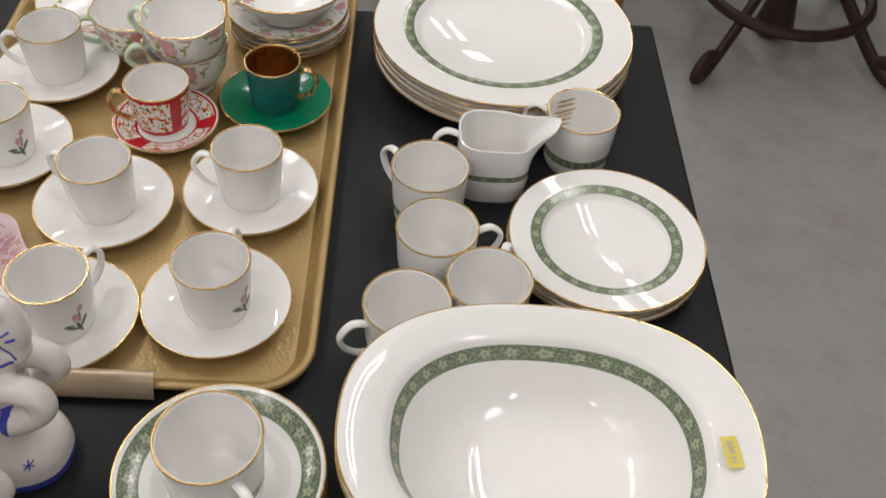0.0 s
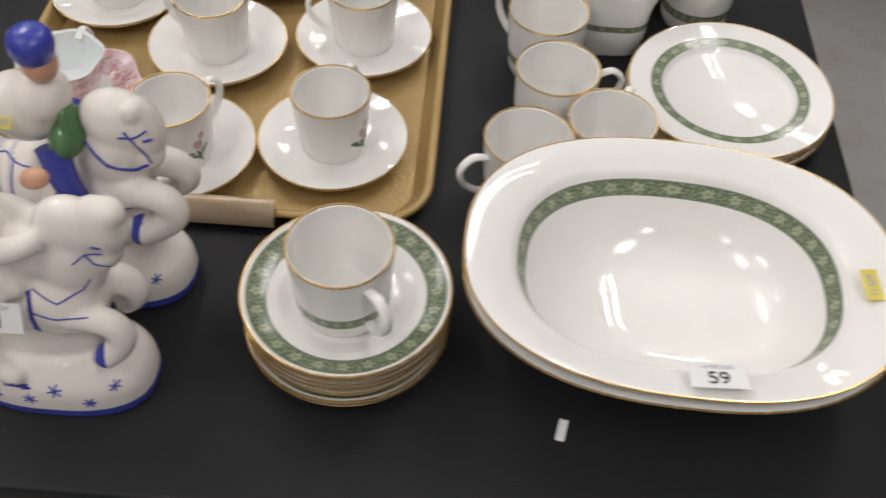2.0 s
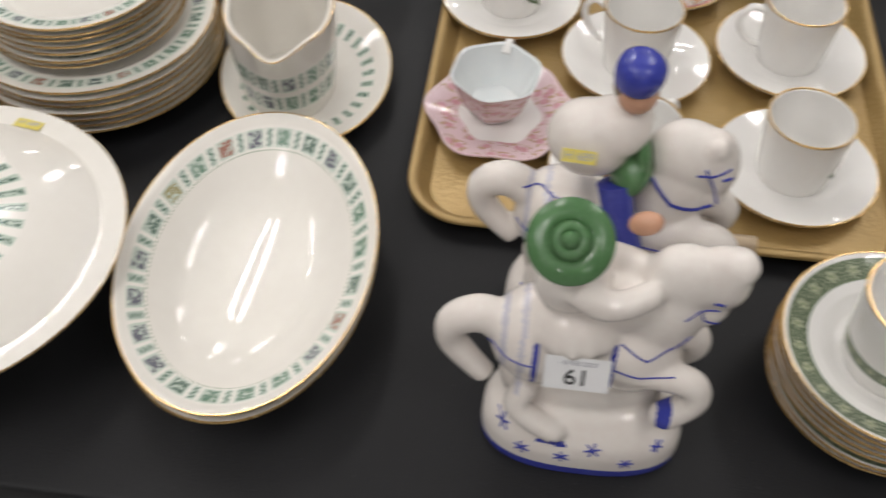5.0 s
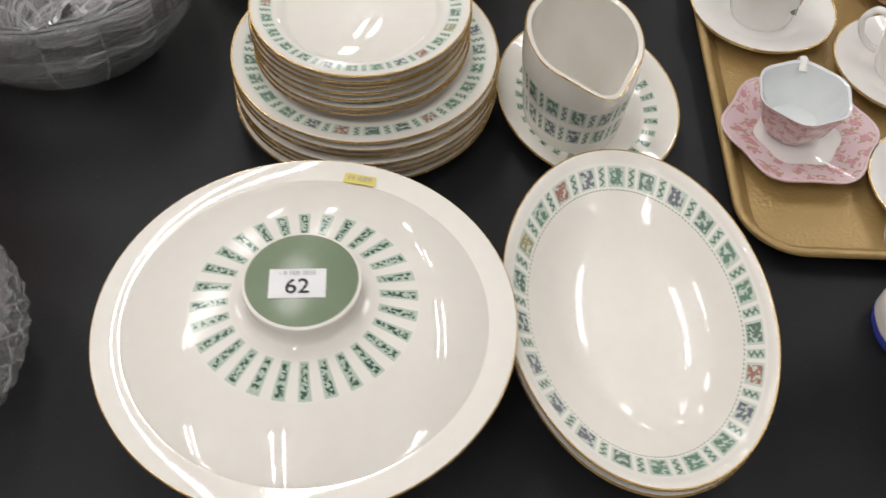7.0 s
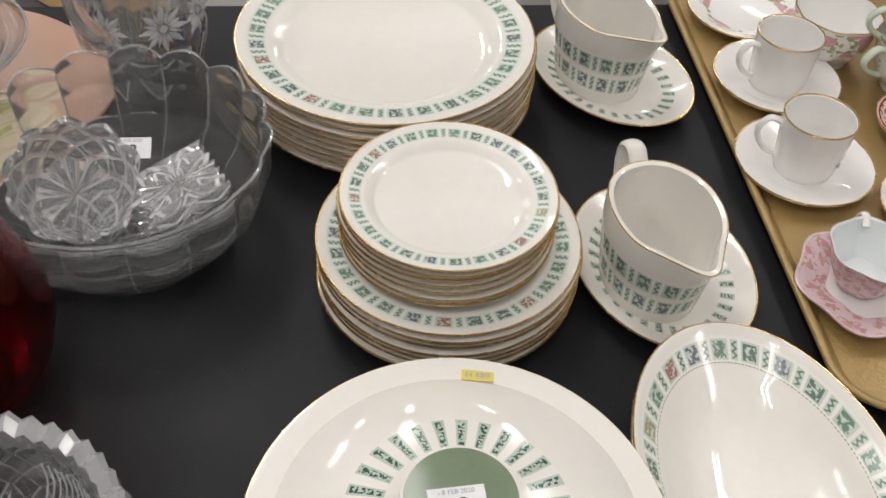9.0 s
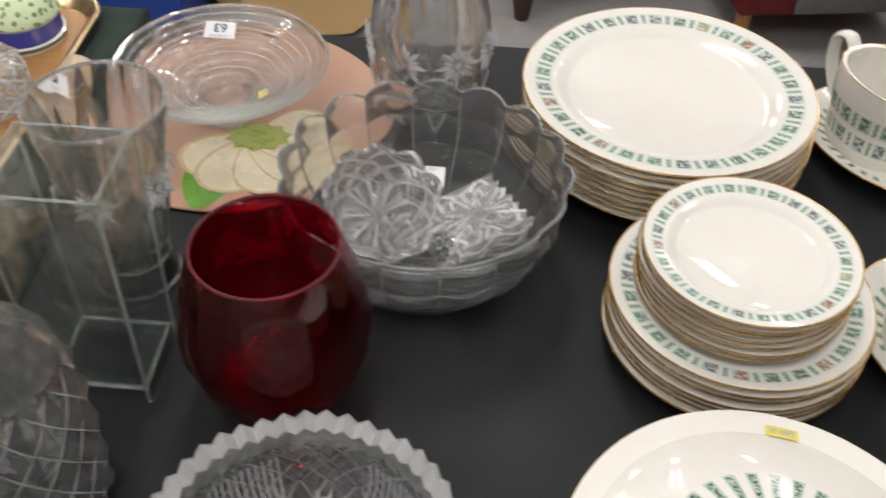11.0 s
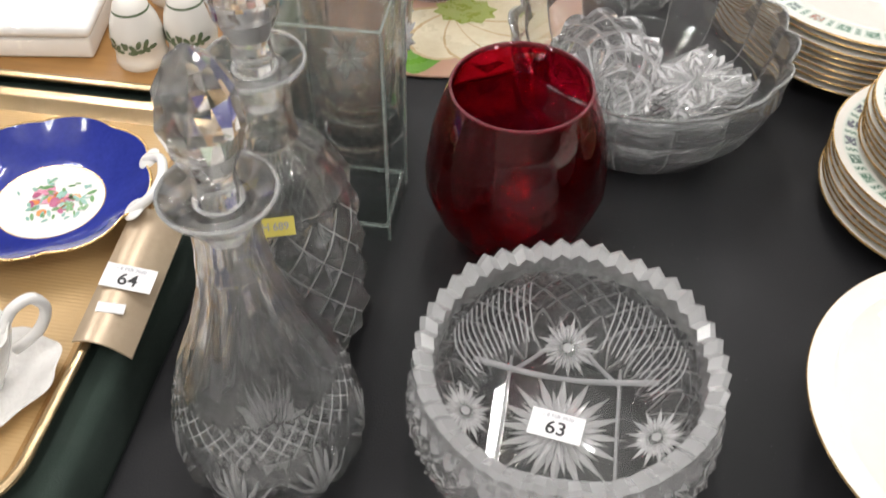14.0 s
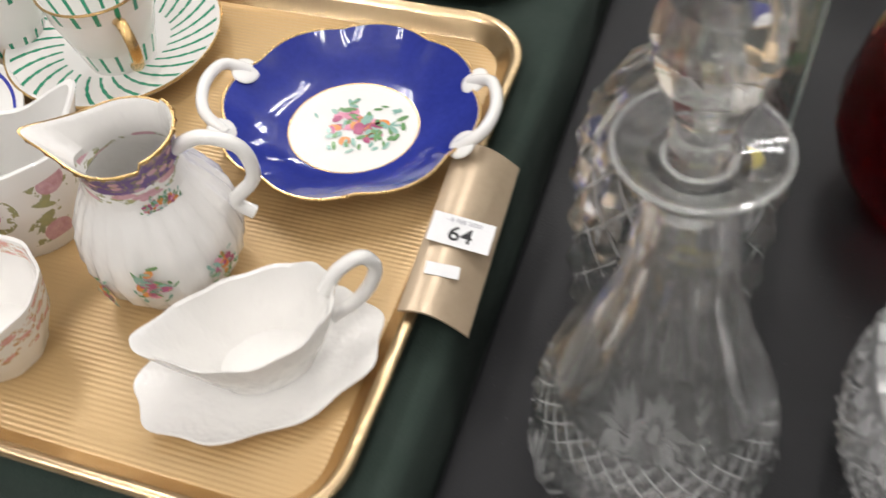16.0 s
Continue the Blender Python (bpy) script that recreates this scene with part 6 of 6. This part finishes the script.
lw = lambda t_, r_, z_, i_: ((r_ * (1 + 0.03 * math.cos(9 * t_) * r_)) * 0.072 * math.cos(t_), (r_ * (1 + 0.03 * math.cos(9 * t_) * r_)) * 0.047 * math.sin(t_), z_)
part("body", lathe([(0, 0.003), (0.55, 0.003), (0.57, 0), (0.62, 0), (0.65, 0.004), (0.98, 0.0125), (1, 0.0138), (0.985, 0.0146), (0.9, 0.0125), (0.62, 0.0070), (0, 0.0062)], 90, None, lw), RELIEF, t)
t = thing("leaf_sauce_boat", pose(-1.256, -0.211, AZ + 0.0058, 0, 0, 40) @ Matrix.Scale(0.88, 4), "white leaf-moulded sauce boat with a looped handle", "sauce boat")


def boatw(t_, r_, z_, i_):
    c, s = math.cos(t_), math.sin(t_)
    f = z_ / 0.05
    lip = math.exp(-(math.atan2(s, -c) / 0.6) ** 2)
    k = 1 + 0.02 * math.cos(11 * t_) * f * min(1, r_)
    x = r_ * k * c * (0.040 + 0.009 * f) - 0.013 * lip * f * f * min(1, r_)
    y = r_ * k * s * (0.026 + 0.006 * f) * (1 - 0.25 * lip * f)
    return (x, y, z_ + min(1, r_) * f * f * (0.006 * lip + 0.005 * c * c - 0.004 * s * s))


part("bowl", lathe([(0, 0.002), (0.62, 0.002), (0.66, 0), (0.70, 0.0), (0.72, 0.005), (0.86, 0.018), (0.96, 0.034), (1.0, 0.048), (0.995, 0.050), (0.95, 0.0485), (0.90, 0.034), (0.78, 0.018), (0.6, 0.009), (0, 0.007)], 90, None, boatw), RELIEF, t)
part("handle", tube([(0.042, 0, 0.046), (0.052, 0, 0.060), (0.066, 0, 0.064), (0.072, 0, 0.050), (0.062, 0, 0.032), (0.042, 0, 0.022)], 0.0042, 10), GLAZE, t)

# moulded cream jug with flower sprays and a purple neck band
t = thing("moulded_jug", pose(-1.333, -0.164, AZ, 0, 0, 195) @ Matrix.Scale(0.94, 4), "white moulded jug with flower sprays and a purple neck", "jug")
mj = [(0, 0.003), (0.026, 0.003), (0.028, 0), (0.031, 0), (0.033, 0.005), (0.042, 0.020), (0.0455, 0.038), (0.043, 0.055), (0.034, 0.073), (0.0265, 0.084), (0.0255, 0.093), (0.0270, 0.104), (0.0290, 0.108), (0.0280, 0.109), (0.0262, 0.107), (0.0240, 0.093), (0.030, 0.075), (0.040, 0.050), (0.030, 0.012), (0, 0.008)]


def mjw(t_, r_, z_, i_):
    d = math.atan2(math.sin(t_), math.cos(t_))
    f = max(0, (z_ - 0.088) / 0.021)
    lip = math.exp(-(d / 0.5) ** 2) * f
    rib = 0.0008 * math.cos(24 * t_) * (1 if 3 < i_ < 9 else 0)
    return ((r_ + rib) * math.cos(t_) + 0.022 * lip, (r_ + rib) * math.sin(t_) * (1 - 0.25 * lip), z_ + 0.005 * lip + 0.004 * f * (math.cos(t_ - math.pi) > 0.6))


part("bowl", lathe(mj, 96, [0] * 9 + [1, 2, 2] + [0] * 7, mjw), [RELIEF, SPARSE, PURPLE], t)
part("gilt_rim", ring(0.0288, 0.1084, 0.0010, 96, mjw), GOLD, t)
part("handle", tube([(-0.026, 0, 0.100), (-0.042, 0, 0.108), (-0.060, 0, 0.100), (-0.062, 0, 0.078), (-0.048, 0, 0.060), (-0.056, 0, 0.050)], 0.0040, 10), GLAZE, t, "white scroll handle")
for a, z, sz, sd in ((100, 0.044, 0.015, 2), (140, 0.083, 0.009, 3), (120, 0.083, 0.007, 6), (150, 0.036, 0.012, 5), (60, 0.030, 0.011, 7)):
    rr = 0.0468 if z < 0.06 else 0.0292
    bouquet(t, Matrix.Rotation(radians(a), 4, "Z") @ Matrix.Translation((rr, 0, z)) @ Matrix.Rotation(math.pi / 2, 4, "Y"), sz, 30, sd, 0.9, 8, 11)

# rose cream jug
t = thing("rose_jug", pose(-1.428, -0.155, AZ, 0, 0, 60), "white jug painted with roses and gilt sprays", "jug")
prof = jug_profile(0.066, 0.80, 1.0, 0.95, 0.11, 0.4)
prof = prof[:6] + prof[12:]
part("bowl", lathe(prof, 80, [1 if i == 5 else 0 for i in range(len(prof) - 1)], jug_warp(0.037, 0.031, 0.016, 0.010, 2.0, 0.0, 0.5, 0.066)), [GLAZE, SPARSE], t)
part("handle", handle_loop(0.034, 0.066, 0.018, 0.056, 0.020, 0.003), GLAZE, t, m=pose(0, 0, 0, 0, 0, 180))

# green-striped cups and saucers
plate(pose(-1.462, -0.008, AZ), 0.0725, 0.016, 0.042, 0.034, [(0.95, 0.0146, 0), (0.50, 0.0078, 1), (0.44, 0.0064, 0), (0, 0.006, 0)], [GLAZE, STRIPES_FLAT], "white saucer with swirling green stripes", "green-striped tea set", "saucer", "saucer")
cup(pose(-1.452, -0.018, AZ + 0.006, 0, 0, -38), 0.0365, 0.060, 0.0235, [GLAZE, STRIPES], "white cup with green stripes and a gilded handle", "green-striped tea set", one=True, handle_mat=GOLD, reach=0.019)
cup(pose(-1.540, -0.020, AZ, 0, 0, 100), 0.0375, 0.060, 0.0235, [GLAZE, STRIPES], "white cup with green stripes standing by itself", "green-striped tea set", one=True, reach=0.019)
# coral chintz bowl
t = thing("sugar_bowl", pose(-1.402, -0.236, AZ), "white bowl with a coral chintz border", "bowl")
part("body", lathe([(0, 0.002), (0.02, 0.002), (0.021, 0), (0.024, 0), (0.026, 0.006), (0.033, 0.022), (0.0375, 0.046), (0.0375, 0.048), (0.0358, 0.047), (0.034, 0.036), (0.030, 0.020), (0.02, 0.009), (0, 0.007)], 72, [0, 0, 0, 0, 0, 1, 0, 0, 1, 0, 0, 0], lob(10, 0.015)), [GLAZE, CORAL], t)
# a plate with a thin blue rim, half seen
plate(pose(-1.545, -0.125, AZ), 0.075, 0.016, 0.045, 0.04, [(0.93, 0.0146, 0), (0.90, 0.014, 1), (0.6, 0.0078, 0), (0, 0.006, 0)], [GLAZE, BLUE], "white plate with a thin blue line", "", "plate", "plate", None, None)

# ---- the wood-grain tray ----
def shaker(m, label):
    t = thing("shaker", m, label, "shaker", "holly shakers")
    part("body", lathe([(0, 0), (0.0215, 0), (0.0225, 0.003), (0.0215, 0.008), (0.0205, 0.010), (0.0222, 0.018), (0.0222, 0.028), (0.0195, 0.041), (0.0155, 0.050), (0.0150, 0.052), (0.0125, 0.057), (0.007, 0.0605), (0, 0.0615)], 48, [0] * 8 + [1] + [0] * 3), [CREAM, SPRIG_L], t)
    for k in range(16):
        a = radians(-150 + 7.5 * k + 3 * math.sin(k * 3))
        z = 0.024 + 0.004 * math.sin(k * 1.9)
        bm = bmesh.new()
        bm.faces.new([bm.verts.new((0.0022 * math.sin(q), 0.0042 * math.cos(q), 0)) for q in (2 * math.pi * j / 8 for j in range(8))])
        part("painted_leaf", bm, SPRIG_L, t, "", Matrix.Rotation(a, 4, "Z") @ Matrix.Translation((0.0227, 0, z)) @ Matrix.Rotation(math.pi / 2, 4, "Y") @ Matrix.Rotation(k * 2.1, 4, "Z"))


shaker(pose(-1.277, 0.141, AZ), "cream shaker with a green line and holly sprigs")
shaker(pose(-1.236, 0.158, AZ), "second cream shaker with holly sprigs")
t = thing("feeding_pot", pose(-1.272, 0.212, AZ, 0, 0, 35), "small cream spouted pot with three feet", "pot")
bm = blob(bmesh.new(), (0, 0, 0.028), (0.024, 0.022, 0.022))
blob(bm, (0.020, 0, 0.045), (0.015, 0.013, 0.006), (0, -20, 0))
tube([(-0.010, 0, 0.042), (-0.016, 0, 0.054), (-0.018, 0, 0.066)], lambda f: 0.0075 - 0.002 * f, 14, bm=bm)
part("body", bm, CREAM, t)
for a in (0, 120, 240):
    part("foot", blob(bmesh.new(), (0.013 * math.cos(radians(a)), 0.013 * math.sin(radians(a)), 0.0065), (0.006, 0.006, 0.0065)), CREAM, t)
vessel("cut_glass_pot", pose(-1.263, 0.286, AZ), [(0.040, 0.0), (0.0425, 0.004), (0.041, 0.020), (0.0405, 0.036), (0.037, 0.040)], [(0.030, 0.0395), (0.028, 0.038), (0.0, 0.037)], "upturned cut glass dish with radiating flutes", PRESSED, 96, facets(14, 0.06), "glass dish", 18)
t = thing("lidded_box", pose(-1.272, 0.395, AZ), "round blue box with a spotted pale green lid", "box")
part("base", lathe([(0, 0), (0.040, 0), (0.041, 0.003), (0.041, 0.007), (0.0385, 0.008), (0.0375, 0.025), (0.036, 0.026), (0, 0.026)], 56, [0, 0, 1, 0, 2, 0, 0]), [GLAZE, SPRIG_L, BLUE], t)
n = Nodes("green_spotted_glaze")
dsp = n.math("LESS_THAN", n.voronoi(n.coord(), 130), 0.34)
SPOT = n.done(n.mix(dsp, (0.60, 0.68, 0.42), (0.16, 0.28, 0.12)), 0.18)
part("lid", lathe([(0, 0.0262), (0.038, 0.0262), (0.0392, 0.028), (0.038, 0.032), (0.031, 0.042), (0.018, 0.050), (0, 0.053)], 56), SPOT, t, "pale green spotted domed lid")
part("knob", blob(blob(bmesh.new(), (0.004, 0, 0.0565), (0.009, 0.006, 0.005)), (-0.008, 0.002, 0.056), (0.006, 0.004, 0.004)), BLUE, t)
t = thing("green_vase", pose(-1.345, 0.262, AZ), "squat flower-moulded vase with a green wavy rim", "vase")
GV = band("moulded_flowers", "roses", 5, (0.46, 0.42, 0.34), tall=1.4, flower=(0.50, 0.16, 0.14), leaf=(0.52, 0.24, 0.06))
part("body", lathe([(0, 0.002), (0.022, 0), (0.026, 0.004), (0.038, 0.022), (0.030, 0.048), (0.022, 0.056), (0.026, 0.062), (0.0345, 0.068), (0.0345, 0.0695), (0.026, 0.064), (0.018, 0.055), (0.020, 0.03), (0, 0.02)], 64, [0, 0, 1, 1, 0, 0, 2, 2, 2, 2, 3, 3], lob(5, 0.06)), [CREAM, GV, PALEGREEN, GLAZE], t)
for s in (-1, 1):
    part("handle", tube([(s * 0.024, 0, 0.056), (s * 0.044, 0, 0.054), (s * 0.046, 0, 0.034), (s * 0.036, 0, 0.022)], 0.003, 8), PALEGREEN, t)
t = thing("preserve_pot", pose(-1.365, 0.365, AZ), "white lidded preserve pot with small flower sprigs", "pot")
part("body", lathe([(0, 0), (0.033, 0), (0.036, 0.004), (0.036, 0.043), (0.0365, 0.046), (0.030, 0.047), (0, 0.046)], 56, [0, 0, 1, 0, 0, 0]), [GLAZE, SPARSE], t)
lid = part("lid", lathe([(0, 0.0475), (0.036, 0.0475), (0.0375, 0.049), (0.034, 0.053), (0.012, 0.060), (0, 0.061)], 56, [0, 0, 0, 1, 0]), [GLAZE, SPARSE], t)
part("knob", blob(bmesh.new(), (0, 0, 0.066), (0.008, 0.008, 0.007)), GLAZE, lid)
t = thing("butter_box", pose(-1.372, 0.190, AZ, 0, 0, 8), "white rectangular lidded box with blue flowers", "box")
part("base", box(-0.052, 0.046, -0.066, 0.050, 0, 0.022, 0.004), GLAZE, t)
lid = part("lid", box(-0.055, 0.049, -0.069, 0.053, 0.0222, 0.034, 0.005), GLAZE, t)
TURQ = speckled("painted_turquoise", (0.05, 0.33, 0.42), (0.10, 0.45, 0.52), 90, 0.15)
for k in range(14):
    bm = bmesh.new()
    cx, cy = rng.uniform(-0.032, 0.020), rng.uniform(-0.02, 0.03)
    bm.faces.new([bm.verts.new((cx + 0.006 * math.cos(q) * (1 + 0.3 * math.cos(5 * q)), cy + 0.006 * math.sin(q) * (1 + 0.3 * math.cos(5 * q)), 0.03425 + 0.00004 * k)) for q in (2 * math.pi * j / 20 for j in range(20))])
    part("painted_flower", bm, TURQ, lid)
for q, (x, y) in enumerate(((-1.445, 0.30), (-1.425, 0.405))):
    t = thing("covered_jar", pose(x, y, AZ), "white covered jar with a rounded lid", "jar", "white jars")
    part("body", lathe([(0, 0), (0.034, 0), (0.038, 0.005), (0.040, 0.03), (0.036, 0.048), (0, 0.048)], 48), GLAZE, t)
    part("lid", lathe([(0, 0.0485), (0.037, 0.0485), (0.035, 0.056), (0.018, 0.066), (0.006, 0.068), (0.007, 0.076), (0, 0.078)], 48), GLAZE, t)

# ---- things on the hall floor ----
t = thing("iron_table_base", pose(0.96, 1.62, FLOOR), "dark cast-iron pedestal table base with scrolled feet", "table base")
part("column", lathe([(0, 0.0), (0.05, 0.02), (0.035, 0.10), (0.028, 0.35), (0.04, 0.62), (0.09, 0.66), (0, 0.67)], 24), IRON, t)
part("hoop", lathe([(0.20 + 0.014 * math.cos(q), 0.13 + 0.014 * math.sin(q)) for q in (2 * math.pi * k / 8 for k in range(9))], 40), IRON, t)
for a in (225, 318, 45, 135):
    part("foot", tube([(0.03, 0, 0.34), (0.10, 0, 0.22), (0.18, 0, 0.13), (0.26, 0, 0.05), (0.31, 0, 0.02), (0.34, 0, 0.035), (0.31, 0, 0.07), (0.27, 0, 0.055)], 0.017, 10, 0.7), IRON, t, m=pose(0, 0, 0, 0, 0, a))
part("top", lathe([(0, 0.671), (0.32, 0.671), (0.33, 0.685), (0.32, 0.70), (0, 0.70)], 40), DARKWOOD, t)


def guitar(m, side, label):
    t = thing("guitar", m, label, "guitar", "guitars on the floor")

    def outline(z):
        w = 0.185 * math.sin(math.pi * min(1, (z + 0.02) / 0.30)) ** 0.5 if z < 0.15 else (0.185 - 0.055 * math.sin(math.pi * min(1, (z - 0.15) / 0.24)) if z < 0.39 else 0.138 * math.cos((z - 0.30) / 0.185 * math.pi / 2) ** 0.5 * 1.35 if z < 0.48 else 0)
        return max(w, 0.0)

    zs = [0.0, 0.006, 0.02, 0.05, 0.09, 0.13, 0.18, 0.23, 0.28, 0.33, 0.38, 0.42, 0.45, 0.47, 0.478]
    bm = bmesh.new()
    loop = [(outline(z), z) for z in zs] + [(-outline(z), z) for z in zs[::-1]]
    f0 = [bm.verts.new((x, 0.0, z)) for x, z in loop]
    f1 = [bm.verts.new((x, 0.09, z)) for x, z in loop]
    for k in range(len(loop)):
        j = (k + 1) % len(loop)
        bm.faces.new((f0[k], f0[j], f1[j], f1[k]))
    bm.faces.new(f1)
    body = part("body", bm, side, t, "glossy red sides and back")
    bm = bmesh.new()
    bm.faces.new([bm.verts.new((x * 0.985, -0.003, 0.003 + z * 0.987)) for x, z in loop])
    part("soundboard", bm, SPRUCE, t, "pale spruce soundboard")
    part("bridge", box(-0.075, 0.075, -0.016, -0.0035, 0.135, 0.163, 0.003), INK, t)
    bm = bmesh.new()
    for k in range(6):
        tube([(-0.028 + 0.011 * k, -0.016, 0.15), (-0.026 + 0.0105 * k, -0.016, 0.45), (-0.02 + 0.008 * k, -0.014, 0.90)], 0.0009, 5, bm=bm)
    part("strings", bm, STEEL, t)
    part("soundhole", lathe([(0.0, -0.001), (0.043, -0.001), (0.046, 0.0), (0.043, 0.001), (0, 0.001)], 32), INK, t, m=pose(0, -0.0045, 0.295, 90))
    part("neck", box(-0.026, 0.026, -0.014, 0.012, 0.40, 0.95, 0.004), DARKWOOD, t)


REDGLOSS = speckled("red_lacquer", (0.22, 0.01, 0.012), (0.16, 0.006, 0.01), 10, 0.15)
guitar(pose(-1.245, 1.66, FLOOR, -12, -8, 3), REDGLOSS, "acoustic guitar with a spruce top leaning in the hall")
guitar(pose(-1.400, 1.77, FLOOR, -12, -4, 5), REDGLOSS, "second spruce-topped guitar behind the first")
t = thing("plastic_crate", pose(-1.67, 1.72, FLOOR), "blue plastic storage crate", "crate")
part("body", box(-0.16, 0.12, -0.16, 0.2, 0, 0.30, 0.012), CRATE, t)
part("rim", box(-0.175, 0.135, -0.175, 0.215, 0.262, 0.29, 0.006), CRATE, t)
t = thing("carton", pose(-2.02, 1.70, FLOOR), "blue and white printed carton with a barcode", "box")
part("body", box(-0.19, 0.19, -0.14, 0.16, 0, 0.28, 0.004), CRATE, t)
part("label", box(-0.05, 0.18, -0.144, -0.1405, 0.08, 0.26), PAPER, t, "white printed panel")
bm = bmesh.new()
for k in range(24):
    x = 0.05 + 0.0045 * k
    box(x, x + (0.0022 if k % 3 else 0.0034), -0.1465, -0.1445, 0.10, 0.17, 0, bm)
part("barcode_bars", bm, INK, t)

t = thing("red_chair", pose(-0.04, 1.98, FLOOR, 0, 0, 10), "wooden chair with red upholstery", "chair")
part("seat", box(-0.26, 0.26, -0.25, 0.25, 0.36, 0.46, 0.03), REDCLOTH, t, "red upholstered seat")
part("apron", box(-0.25, 0.25, -0.24, 0.24, 0.10, 0.355, 0.02), REDCLOTH, t)
part("backrest", box(-0.26, 0.26, 0.2, 0.28, 0.46, 0.95, 0.03), REDCLOTH, t)
part("mesh_pocket", box(-0.12, 0.14, -0.262, -0.25, 0.12, 0.22, 0.004), GREYMESH, t, "grey mesh panel")
for x in (-0.22, 0.22):
    for y in (-0.21, 0.21):
        part("leg", tube([(x, y, 0.36), (x, y, 0.18), (x, y, 0.0)], lambda f: 0.024 - 0.006 * f, 10), WOOD, t)
t = thing("beech_stool", pose(0.36, 1.62, FLOOR, 0, 0, -20), "turned beech wood stool", "stool")
part("seat", box(-0.22, 0.22, -0.18, 0.18, 0.44, 0.475, 0.01), WOOD, t)
for x in (-0.18, 0.18):
    for y in (-0.14, 0.14):
        part("leg", lathe([(0, 0), (0.014, 0), (0.018, 0.10), (0.024, 0.16), (0.016, 0.20), (0.022, 0.34), (0.020, 0.4395), (0, 0.4395)], 20), WOOD, t, m=pose(x, y, 0))
t = thing("wooden_stand", pose(-0.62, 2.05, FLOOR, 0, 0, 25), "dark mahogany stand with turned legs", "stand")
part("top", box(-0.26, 0.26, -0.20, 0.20, 0.55, 0.60, 0.012), DARKWOOD, t)
part("shelf", box(-0.24, 0.24, -0.18, 0.18, 0.16, 0.185, 0.006), DARKWOOD, t)
for x in (-0.22, 0.22):
    for y in (-0.16, 0.16):
        part("leg", lathe([(0, 0), (0.018, 0), (0.026, 0.05), (0.020, 0.10), (0.032, 0.30), (0.022, 0.50), (0.026, 0.5495), (0, 0.5495)], 20), DARKWOOD, t, m=pose(x, y, 0))
